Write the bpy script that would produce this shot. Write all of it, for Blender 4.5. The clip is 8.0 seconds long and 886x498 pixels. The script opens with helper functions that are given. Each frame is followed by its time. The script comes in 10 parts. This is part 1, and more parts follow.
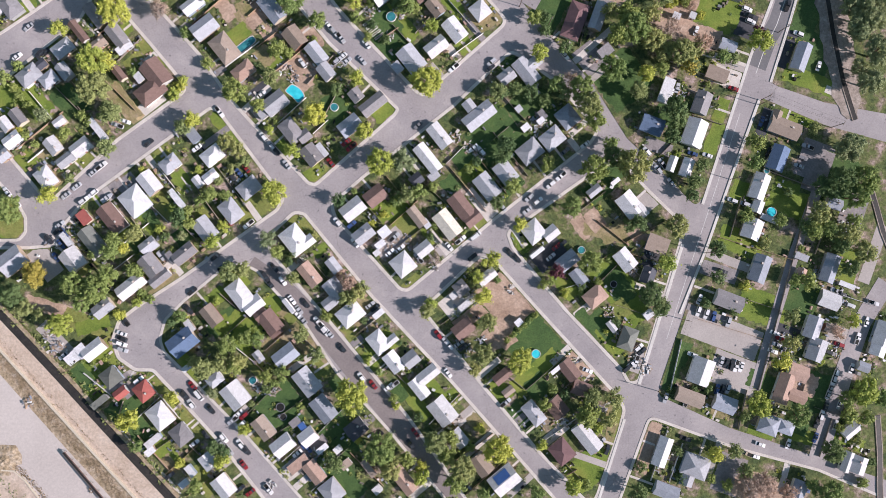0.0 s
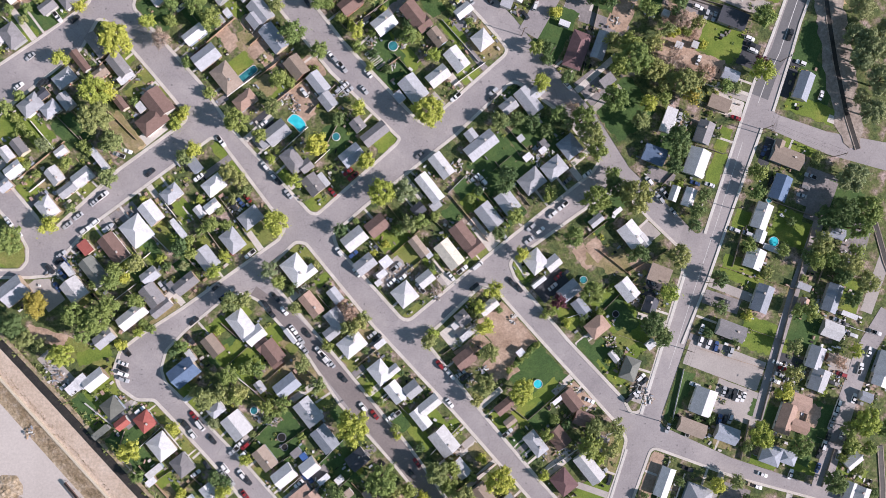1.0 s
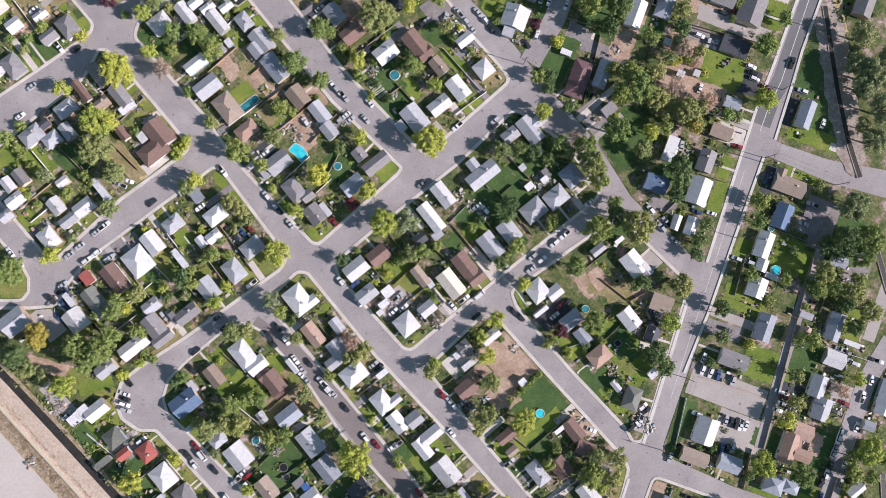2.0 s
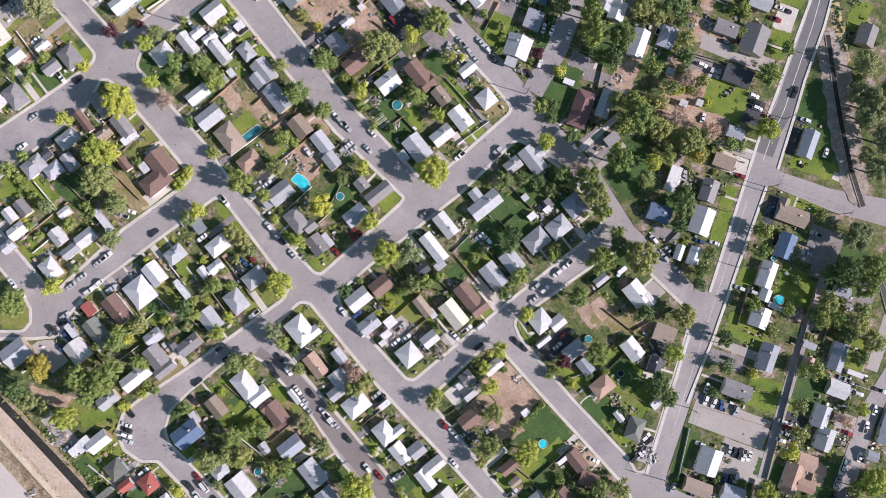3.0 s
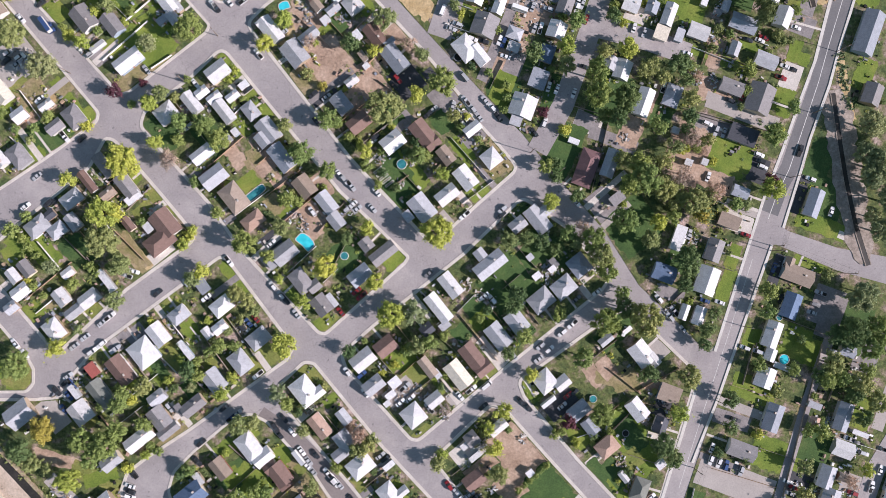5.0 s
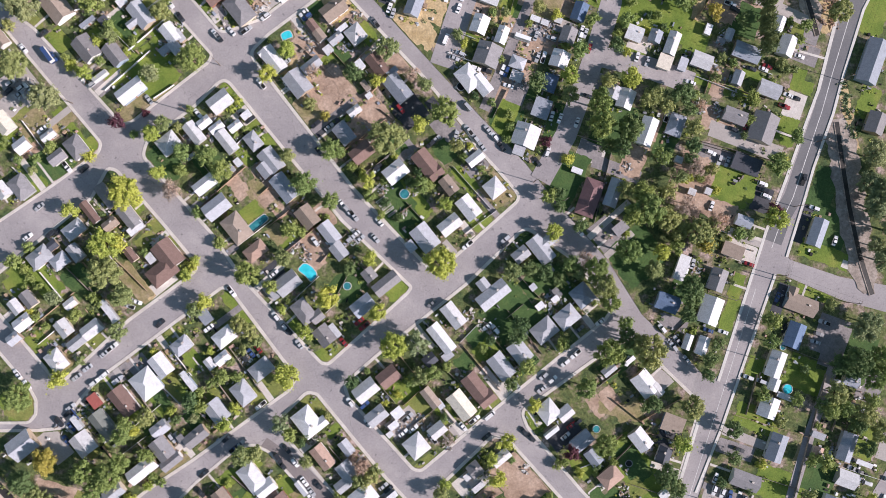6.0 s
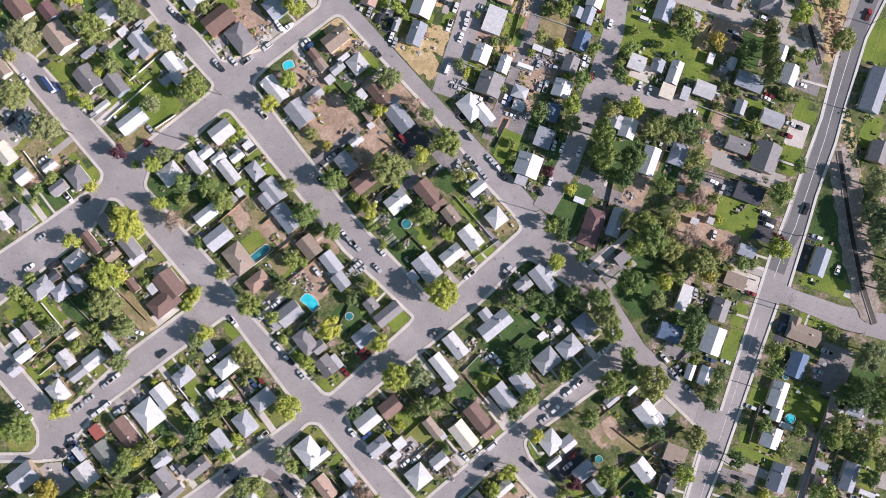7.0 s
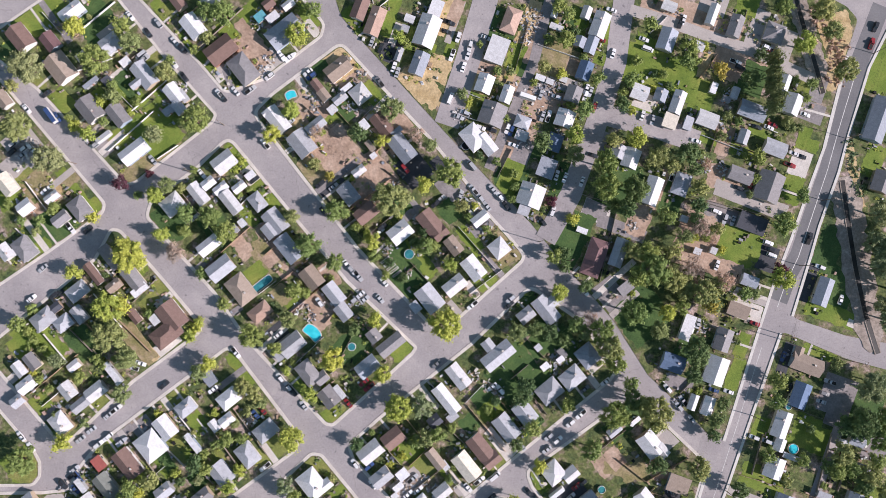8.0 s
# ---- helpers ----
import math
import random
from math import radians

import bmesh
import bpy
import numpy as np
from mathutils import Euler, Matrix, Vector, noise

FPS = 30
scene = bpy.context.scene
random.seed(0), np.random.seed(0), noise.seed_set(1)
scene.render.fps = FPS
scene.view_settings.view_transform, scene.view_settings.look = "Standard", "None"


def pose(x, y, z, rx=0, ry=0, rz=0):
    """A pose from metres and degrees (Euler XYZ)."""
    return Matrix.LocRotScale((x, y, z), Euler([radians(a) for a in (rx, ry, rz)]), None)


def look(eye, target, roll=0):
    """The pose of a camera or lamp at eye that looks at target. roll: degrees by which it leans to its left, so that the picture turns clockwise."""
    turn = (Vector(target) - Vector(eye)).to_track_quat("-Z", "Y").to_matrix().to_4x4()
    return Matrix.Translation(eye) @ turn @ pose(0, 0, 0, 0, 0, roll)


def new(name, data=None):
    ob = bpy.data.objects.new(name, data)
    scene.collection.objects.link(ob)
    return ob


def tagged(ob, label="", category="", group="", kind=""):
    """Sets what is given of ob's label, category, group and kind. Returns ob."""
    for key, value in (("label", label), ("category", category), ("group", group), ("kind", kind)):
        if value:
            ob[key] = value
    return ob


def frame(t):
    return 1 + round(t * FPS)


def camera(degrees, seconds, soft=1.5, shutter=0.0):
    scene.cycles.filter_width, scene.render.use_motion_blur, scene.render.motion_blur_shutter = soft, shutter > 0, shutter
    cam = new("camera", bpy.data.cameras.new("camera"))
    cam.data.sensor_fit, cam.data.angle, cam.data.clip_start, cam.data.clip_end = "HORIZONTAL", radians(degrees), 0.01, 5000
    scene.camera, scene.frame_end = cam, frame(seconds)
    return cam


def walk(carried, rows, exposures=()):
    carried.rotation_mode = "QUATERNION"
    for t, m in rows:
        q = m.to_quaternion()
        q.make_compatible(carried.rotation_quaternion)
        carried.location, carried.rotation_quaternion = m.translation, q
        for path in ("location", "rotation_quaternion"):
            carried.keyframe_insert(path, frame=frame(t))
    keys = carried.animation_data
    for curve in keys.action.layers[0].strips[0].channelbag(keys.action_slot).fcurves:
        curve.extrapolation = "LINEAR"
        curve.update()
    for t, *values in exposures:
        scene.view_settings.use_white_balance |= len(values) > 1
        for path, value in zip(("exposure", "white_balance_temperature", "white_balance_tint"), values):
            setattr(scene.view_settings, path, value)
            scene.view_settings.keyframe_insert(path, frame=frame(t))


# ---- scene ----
cam = camera(66.0, 8.0, soft=0.5)
PATH = [
    (0.0, -0.171, -51.183, 302.470, 1.0499, -1.7021, 1.1367),
    (0.5, -0.541, -44.737, 302.298, 1.0486, -1.7091, 1.2161),
    (1.0, -1.032, -38.358, 302.222, 1.1069, -1.6666, 1.1916),
    (1.5, -1.396, -31.962, 302.246, 1.1144, -1.6392, 1.1506),
    (3.0, -3.393, -13.080, 301.919, 1.2935, -1.6562, 1.1099),
    (3.5, -4.090, -6.726, 301.771, 1.3349, -1.6773, 1.1682),
    (4.0, -4.870, -0.225, 301.739, 1.3791, -1.7091, 1.1527),
    (4.5, -5.555, 6.396, 301.704, 1.3481, -1.7274, 1.1739),
    (6.0, -7.759, 26.194, 301.407, 1.3223, -1.7081, 1.1506),
    (6.5, -8.289, 32.929, 301.274, 1.3288, -1.6892, 1.1492),
    (7.0, -8.896, 39.658, 301.294, 1.2646, -1.6985, 1.1357),
    (7.5, -9.797, 46.448, 301.145, 1.2140, -1.7209, 1.1687),
    (8.0, -10.454, 52.955, 301.062, 1.2670, -1.7212, 1.1198),
]
walk(cam, [(t, pose(*p)) for t, *p in PATH])
scene.view_settings.exposure = 0.36

# ---- light ----
SUN_AZ, SUN_EL = 15.0, 30.0      # degrees: the sun stands in the +x side, a little to -y
world = bpy.data.worlds.new("sky")
scene.world = world
world.use_nodes = True
sky = world.node_tree.nodes.new("ShaderNodeTexSky")
sky.sky_type = "NISHITA"
sky.sun_disc = False
sky.sun_elevation = radians(SUN_EL)
sky.sun_rotation = radians(90 + SUN_AZ)
sky.air_density, sky.dust_density, sky.ozone_density = 1.7, 0.3, 3.0
back = world.node_tree.nodes["Background"]
world.node_tree.links.new(sky.outputs[0], back.inputs[0])
back.inputs[1].default_value = 0.07
sun = bpy.data.lights.new("sun", "SUN")
sun.energy, sun.angle, sun.color = 5.0, radians(0.8), (1.0, 0.892, 0.925)
sun_ob = new("sun", sun)
sun_ob.matrix_world = look((math.cos(radians(SUN_AZ)), -math.sin(radians(SUN_AZ)), math.tan(radians(SUN_EL))), (0, 0, 0))

# ---- materials ----
MATS = {}


def shader(name, rough=0.9):
    m = bpy.data.materials.new(name)
    m.use_nodes = True
    b = m.node_tree.nodes["Principled BSDF"]
    b.inputs["Roughness"].default_value = rough
    b.inputs["Specular IOR Level"].default_value = 0.3
    return m, m.node_tree, b


def node(nt, kind, **values):
    n = nt.nodes.new(kind)
    for k, v in values.items():
        n.inputs[k].default_value = v
    return n


def where(nt):
    """Places in metres, the same for every object."""
    return nt.nodes.new("ShaderNodeNewGeometry").outputs["Position"]


def noise_tex(nt, scale, detail=3.0, rough=0.6, vec=None):
    n = node(nt, "ShaderNodeTexNoise", Scale=scale, Detail=detail, Roughness=rough)
    nt.links.new(vec or where(nt), n.inputs["Vector"])
    return n.outputs["Fac"]


def ramp(nt, fac, stops):
    r = nt.nodes.new("ShaderNodeValToRGB")
    e = r.color_ramp.elements
    while len(e) < len(stops):
        e.new(0.5)
    for s, (p, c) in zip(e, stops):
        s.position, s.color = p, (*c, 1)
    nt.links.new(fac, r.inputs[0])
    return r.outputs[0]


def mix(nt, fac, a, b, mode="MIX"):
    n = nt.nodes.new("ShaderNodeMix")
    n.data_type, n.blend_type = "RGBA", mode
    for sock, v in ((n.inputs[0], fac), (n.inputs[6], a), (n.inputs[7], b)):
        if isinstance(v, (int, float)):
            sock.default_value = v
        elif isinstance(v, tuple):
            sock.default_value = (*v, 1)
        else:
            nt.links.new(v, sock)
    return n.outputs[2]


def bump(nt, b, height, strength, dist):
    n = node(nt, "ShaderNodeBump", Strength=strength, Distance=dist)
    nt.links.new(height, n.inputs["Height"])
    nt.links.new(n.outputs[0], b.inputs["Normal"])


def ground_mat(name, stops, scale, fine, spread=0.35, rough=0.95, rise=0.15):
    """Two scales of noise: broad patches through a ramp, fine grain multiplied in."""
    m, nt, b = shader(name, rough)
    broad = ramp(nt, noise_tex(nt, scale, 5.0, 0.62), stops)
    grain = noise_tex(nt, fine, 4.0, 0.7)
    lo, hi = 1 - spread, 1 + spread
    g = ramp(nt, grain, [(0.3, (lo, lo, lo)), (0.7, (hi, hi, hi))])
    nt.links.new(mix(nt, 1.0, broad, g, "MULTIPLY"), b.inputs["Base Color"])
    bump(nt, b, grain, 0.5, rise)
    MATS[name] = m
    return m


ground_mat("far_land", [(0.3, (0.16, 0.14, 0.07)), (0.7, (0.3, 0.25, 0.15))], 0.01, 0.3)
ground_mat("asphalt", [(0.3, (0.3, 0.273, 0.276)), (0.55, (0.372, 0.339, 0.336)), (0.75, (0.455, 0.412, 0.4))], 0.05, 1.3, 0.12, 0.9, 0.02)
def cracked(name, scale, width, tone):
    """Sealed cracks, oil spots and pale worn tracks on a paving."""
    m = MATS[name]
    nt = m.node_tree
    b = nt.nodes["Principled BSDF"]
    base = b.inputs["Base Color"].links[0].from_socket
    warp = nt.nodes.new("ShaderNodeTexNoise")
    warp.inputs["Scale"].default_value, warp.inputs["Detail"].default_value = 0.25, 4.0
    nt.links.new(where(nt), warp.inputs["Vector"])
    add = nt.nodes.new("ShaderNodeVectorMath")
    add.operation = "MULTIPLY_ADD"
    add.inputs[1].default_value = (6, 6, 0)
    nt.links.new(warp.outputs["Color"], add.inputs[0])
    nt.links.new(where(nt), add.inputs[2])
    v = nt.nodes.new("ShaderNodeTexVoronoi")
    v.feature = "DISTANCE_TO_EDGE"
    v.inputs["Scale"].default_value = scale
    nt.links.new(add.outputs[0], v.inputs["Vector"])
    lines = ramp(nt, v.outputs["Distance"], [(0.0, (tone, tone, tone)), (width, (1, 1, 1))])
    spots = ramp(nt, noise_tex(nt, 0.55, 2.0, 0.4), [(0.24, (0.62, 0.62, 0.64)), (0.33, (1, 1, 1))])
    pale = ramp(nt, noise_tex(nt, 0.16, 4.0, 0.7), [(0.55, (1, 1, 1)), (0.75, (1.16, 1.14, 1.12))])
    c = mix(nt, 1.0, mix(nt, 1.0, mix(nt, 1.0, base, lines, "MULTIPLY"), spots, "MULTIPLY"), pale, "MULTIPLY")
    nt.links.new(c, b.inputs["Base Color"])


cracked("asphalt", 0.06, 0.008, 0.84)
ground_mat("asphalt_old", [(0.3, (0.22, 0.2, 0.2)), (0.7, (0.32, 0.29, 0.285))], 0.2, 1.1, 0.2, 0.9, 0.02)
ground_mat("asphalt_dark", [(0.3, (0.055, 0.057, 0.065)), (0.7, (0.085, 0.085, 0.095))], 0.2, 1.5, 0.15, 0.85, 0.02)
ground_mat("gravel", [(0.3, (0.385, 0.345, 0.32)), (0.7, (0.475, 0.43, 0.4))], 0.06, 1.6, 0.12, 0.95, 0.05)
ground_mat("pale_gravel", [(0.25, (0.49, 0.435, 0.4)), (0.75, (0.6, 0.54, 0.5))], 0.03, 0.9, 0.1, 0.95, 0.05)
ground_mat("concrete", [(0.3, (0.53, 0.48, 0.43)), (0.7, (0.68, 0.63, 0.58))], 0.15, 1.8, 0.14, 0.85, 0.01)
ground_mat("concrete_pale", [(0.3, (0.56, 0.53, 0.49)), (0.7, (0.7, 0.67, 0.63))], 0.15, 1.8, 0.1, 0.85, 0.01)
ground_mat("lawn", [(0.3, (0.154, 0.189, 0.05)), (0.55, (0.224, 0.236, 0.0688)), (0.75, (0.333, 0.283, 0.112))], 0.13, 1.6, 0.3, 1.0, 0.1)
ground_mat("lush_lawn", [(0.3, (0.114, 0.173, 0.032)), (0.5, (0.176, 0.234, 0.045)), (0.75, (0.26, 0.268, 0.065))], 0.1, 1.8, 0.26, 1.0, 0.1)
# deep green grass, with the shade of trees and yards mixed into the colour
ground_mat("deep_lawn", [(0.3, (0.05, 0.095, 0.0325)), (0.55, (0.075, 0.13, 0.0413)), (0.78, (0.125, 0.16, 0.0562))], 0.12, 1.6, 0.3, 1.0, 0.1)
ground_mat("dry_grass", [(0.3, (0.2, 0.19, 0.075)), (0.55, (0.31, 0.25, 0.138)), (0.75, (0.45, 0.35, 0.25))], 0.16, 1.2, 0.3, 1.0, 0.1)
ground_mat("bare_soil", [(0.3, (0.31, 0.215, 0.155)), (0.55, (0.45, 0.325, 0.245)), (0.75, (0.55, 0.42, 0.33))], 0.13, 0.9, 0.25, 1.0, 0.1)
ground_mat("straw", [(0.3, (0.42, 0.3, 0.15)), (0.7, (0.6, 0.46, 0.27))], 0.2, 1.0, 0.3, 1.0, 0.1)
ground_mat("brush", [(0.3, (0.26, 0.2, 0.12)), (0.5, (0.4, 0.31, 0.21)), (0.7, (0.5, 0.42, 0.33))], 0.35, 1.1, 0.4, 1.0, 0.3)
ground_mat("yard", [(0.35, (0.0636, 0.0938, 0.0375)), (0.5, (0.133, 0.153, 0.0562)), (0.58, (0.223, 0.184, 0.125)), (0.67, (0.424, 0.326, 0.294))], 0.13, 0.75, 0.55, 1.0, 0.12)
ground_mat("asphalt_new", [(0.3, (0.15, 0.148, 0.155)), (0.7, (0.21, 0.203, 0.208))], 0.06, 1.3, 0.12, 0.9, 0.02)
ground_mat("asphalt_brown", [(0.3, (0.22, 0.19, 0.185)), (0.7, (0.28, 0.245, 0.235))], 0.06, 1.3, 0.14, 0.9, 0.02)
ground_mat("road_paint", [(0.35, (0.5, 0.48, 0.46)), (0.6, (0.7, 0.69, 0.67))], 0.5, 2.0, 0.1, 0.8, 0.005)
ground_mat("bank_sand", [(0.3, (0.47, 0.365, 0.28)), (0.55, (0.57, 0.46, 0.37)), (0.75, (0.64, 0.54, 0.455))], 0.12, 0.9, 0.22, 1.0, 0.1)
ground_mat("canal_earth", [(0.3, (0.25, 0.205, 0.175)), (0.5, (0.34, 0.285, 0.245)), (0.72, (0.47, 0.4, 0.35))], 0.14, 0.8, 0.35, 1.0, 0.15)
ground_mat("ditch_water", [(0.3, (0.03, 0.028, 0.027)), (0.7, (0.06, 0.053, 0.047))], 0.2, 1.0, 0.3, 0.45, 0.01)


def surface(name, col, rough, var=0.18, metal=0.0, scale=0.6, stain=True):
    """Paint, shingle or metal: grain, stains and a small shift from thing to thing."""
    m, nt, b = shader(name, rough)
    b.inputs["Metallic"].default_value = metal
    info = nt.nodes.new("ShaderNodeObjectInfo")
    lo, hi = 1 - var, 1 + var
    a = ramp(nt, noise_tex(nt, scale, 4.0, 0.65), [(0.3, (lo, lo, lo)), (0.7, (hi, hi, hi))])
    c = mix(nt, 1.0, col, a, "MULTIPLY")
    f = ramp(nt, info.outputs["Random"], [(0.0, (0.84, 0.83, 0.82)), (1.0, (1.14, 1.14, 1.15))])
    c = mix(nt, 1.0, c, f, "MULTIPLY")
    if stain:
        s = ramp(nt, noise_tex(nt, scale * 4, 3.0, 0.7), [(0.35, (0.86, 0.85, 0.83)), (0.6, (1, 1, 1))])
        c = mix(nt, 1.0, c, s, "MULTIPLY")
    nt.links.new(c, b.inputs["Base Color"])
    MATS[name] = m
    return m


ROOFS = {
    "light_grey": (0.43, 0.44, 0.475), "grey": (0.27, 0.26, 0.27), "blue_grey": (0.34, 0.37, 0.43), "dark_slate": (0.085, 0.09, 0.11),
    "brown": (0.22, 0.145, 0.125), "tan": (0.36, 0.29, 0.24), "white": (0.66, 0.66, 0.68), "maroon": (0.21, 0.125, 0.13),
    "terracotta": (0.46, 0.32, 0.26), "red": (0.42, 0.13, 0.11), "green_grey": (0.2, 0.21, 0.19), "teal": (0.12, 0.36, 0.42),
    "blue": (0.07, 0.16, 0.42), "navy": (0.13, 0.19, 0.3), "cream": (0.72, 0.66, 0.56)}
for key, col in ROOFS.items():
    surface("roof_" + key, col, 0.8, 0.12)
WALLS = {"white": (0.72, 0.71, 0.69), "cream": (0.62, 0.55, 0.44), "grey": (0.42, 0.43, 0.44), "tan": (0.45, 0.36, 0.27), "blue": (0.35, 0.42, 0.5), "brick": (0.33, 0.17, 0.12)}
for key, col in WALLS.items():
    surface("wall_" + key, col, 0.85, 0.08)
surface("trim_white", (0.75, 0.75, 0.73), 0.6, 0.04)
surface("wood_grey", (0.3, 0.26, 0.22), 0.9, 0.25, 0, 2.0)
surface("wood_tan", (0.4, 0.29, 0.2), 0.9, 0.25, 0, 2.0)
surface("vinyl", (0.76, 0.76, 0.76), 0.5, 0.05)
surface("bark", (0.14, 0.1, 0.07), 0.95, 0.3, 0, 3.0)
surface("brick_red", (0.3, 0.12, 0.08), 0.9, 0.2, 0, 4.0)
surface("metal_grey", (0.4, 0.4, 0.42), 0.45, 0.1, 0.6, 2.0)
surface("pole_wood", (0.2, 0.15, 0.11), 0.9, 0.2, 0, 2.0)
surface("rubber", (0.02, 0.02, 0.02), 0.8, 0.1, 0, 4.0)
gm, gnt, gb = shader("window_glass", 0.08)
gb.inputs["Base Color"].default_value = (0.03, 0.04, 0.05, 1)
gb.inputs["Specular IOR Level"].default_value = 0.6
MATS["window_glass"] = gm
wm, wnt, wb = shader("pool_water", 0.06)
wb.inputs["Specular IOR Level"].default_value = 0.5
wnt.links.new(ramp(wnt, noise_tex(wnt, 0.5, 3.0), [(0.3, (0.03, 0.5, 0.6)), (0.7, (0.07, 0.66, 0.74))]), wb.inputs["Base Color"])
MATS["pool_water"] = wm
tm, tnt, tb = shader("teal_water", 0.08)
tnt.links.new(ramp(tnt, noise_tex(tnt, 0.6, 3.0), [(0.3, (0.03, 0.16, 0.19)), (0.7, (0.06, 0.28, 0.3))]), tb.inputs["Base Color"])
MATS["teal_water"] = tm
CARS = {"white": (0.78, 0.78, 0.78), "silver": (0.46, 0.47, 0.49), "black": (0.035, 0.037, 0.042), "red": (0.27, 0.03, 0.035), "blue": (0.05, 0.09, 0.22), "grey": (0.18, 0.18, 0.19), "tan": (0.4, 0.33, 0.24)}
for key, col in CARS.items():
    m = surface("paint_" + key, col, 0.3, 0.04, 0.0, 1.0, False)
    m.node_tree.nodes["Principled BSDF"].inputs["Coat Weight"].default_value = 0.5
LEAVES = {
    "yellow_green": (0.46, 0.505, 0.115), "green": (0.274, 0.345, 0.112), "olive": (0.322, 0.36, 0.144), "dark_green": (0.162, 0.233, 0.0938), "dry": (0.482, 0.371, 0.312),
    "grey_green": (0.292, 0.339, 0.175), "autumn": (0.47, 0.405, 0.1), "plum": (0.134, 0.053, 0.075), "poplar": (0.258, 0.286, 0.125)}


def leaf_mat(name, col):
    m, nt, b = shader("leaf_" + name, 0.75)
    geo = nt.nodes.new("ShaderNodeNewGeometry")
    info = nt.nodes.new("ShaderNodeObjectInfo")
    v = ramp(nt, geo.outputs["Random Per Island"], [(0.0, (0.82, 0.83, 0.84)), (0.5, (1, 1, 1)), (1.0, (1.18, 1.16, 1.12))])
    c = mix(nt, 1.0, col, v, "MULTIPLY")
    f = ramp(nt, info.outputs["Random"], [(0.0, (0.8, 0.88, 0.9)), (1.0, (1.2, 1.1, 1.0))])
    c = mix(nt, 1.0, c, f, "MULTIPLY")
    nt.links.new(c, b.inputs["Base Color"])
    t = nt.nodes.new("ShaderNodeBsdfTranslucent")
    nt.links.new(c, t.inputs[0])
    s = nt.nodes.new("ShaderNodeMixShader")
    s.inputs[0].default_value = 0.2
    nt.links.new(b.outputs[0], s.inputs[1])
    nt.links.new(t.outputs[0], s.inputs[2])
    nt.links.new(s.outputs[0], nt.nodes["Material Output"].inputs[0])
    MATS["leaf_" + name] = m


for key, col in LEAVES.items():
    leaf_mat(key, col)


# ---- building helpers ----
def mesh_of(name, bm, material):
    me = bpy.data.meshes.new(name)
    bm.to_mesh(me)
    bm.free()
    for mm in ([material] if isinstance(material, str) else material):
        me.materials.append(MATS[mm])
    return me


def part(name, bm, material, parent, label="", m=None):
    """One mesh object under a thing or a part. bm: a bmesh, or a mesh to share."""
    me = bm if isinstance(bm, bpy.types.Mesh) else mesh_of(name, bm, material)
    ob = new(name, me)
    ob.parent = parent
    if m is not None:
        ob.matrix_basis = m
    return tagged(ob, label)


def box(bm, x0, y0, z0, x1, y1, z1, idx=0):
    v = [bm.verts.new((x, y, z)) for z in (z0, z1) for y in (y0, y1) for x in (x0, x1)]
    for f in ((0, 2, 3, 1), (4, 5, 7, 6), (0, 1, 5, 4), (1, 3, 7, 5), (3, 2, 6, 7), (2, 0, 4, 6)):
        bm.faces.new([v[i] for i in f]).material_index = idx
    return v


def cyl(bm, x, y, z0, z1, r0, r1, n=10, idx=0):
    a = [bm.verts.new((x + r0 * math.cos(2 * math.pi * i / n), y + r0 * math.sin(2 * math.pi * i / n), z0)) for i in range(n)]
    b = [bm.verts.new((x + r1 * math.cos(2 * math.pi * i / n), y + r1 * math.sin(2 * math.pi * i / n), z1)) for i in range(n)]
    for i in range(n):
        bm.faces.new((a[i], a[(i + 1) % n], b[(i + 1) % n], b[i])).material_index = idx
    bm.faces.new(b).material_index = idx
    bm.faces.new(a[::-1]).material_index = idx


def flat(x, y, z, deg=0.0, s=1.0):
    return pose(x, y, z, 0, 0, deg) @ Matrix.Diagonal((s, s, s, 1))


# ---- the ground ----
def rounded(points, r):
    """The outline with its corners turned by arcs of radius r, always anticlockwise."""
    p = [Vector(q) for q in points]
    if sum(a.x * b.y - b.x * a.y for a, b in zip(p, p[1:] + p[:1])) < 0:
        p.reverse()
    out = []
    for i, c in enumerate(p):
        a, b = p[i - 1] - c, p[(i + 1) % len(p)] - c
        la, lb = a.length, b.length
        a, b = a / la, b / lb
        ang = a.angle(b)
        if ang > 2.9:
            out.append(c)
            continue
        d = min(r / math.tan(ang / 2), la * 0.45, lb * 0.45)
        p0, p1 = c + a * d, c + b * d
        for k in range(6):
            t = k / 5
            out.append(p0 * (1 - t) ** 2 + c * 2 * t * (1 - t) + p1 * t * t)
    return out


def inset(p, d):
    out = []
    n = len(p)
    for i in range(n):
        a, b = (p[i] - p[i - 1]), (p[(i + 1) % n] - p[i])
        a, b = Vector((-a.y, a.x)).normalized(), Vector((-b.y, b.x)).normalized()
        s = a + b
        k = d / max(0.5, s.length_squared / 2)
        out.append(p[i] + s * k)
    return out


def plate(name, p, z0, z1, material, label, category, kind="structure"):
    bm = bmesh.new()
    top = [bm.verts.new((q[0], q[1], z1)) for q in p]
    low = [bm.verts.new((q[0], q[1], z0)) for q in p]
    bm.faces.new(top)
    for i in range(len(p)):
        j = (i + 1) % len(p)
        bm.faces.new((low[i], low[j], top[j], top[i]))
    bm.normal_update()
    bmesh.ops.triangulate(bm, faces=[f for f in bm.faces if len(f.verts) > 4])
    return tagged(new(name, mesh_of(name, bm, material)), label, category, "", kind)


YARDS = []


def inside(p, outline):
    hit = False
    for a, b in zip(outline, outline[1:] + outline[:1]):
        if (a.y > p[1]) != (b.y > p[1]) and p[0] < (b.x - a.x) * (p[1] - a.y) / (b.y - a.y) + a.x:
            hit = not hit
    return hit


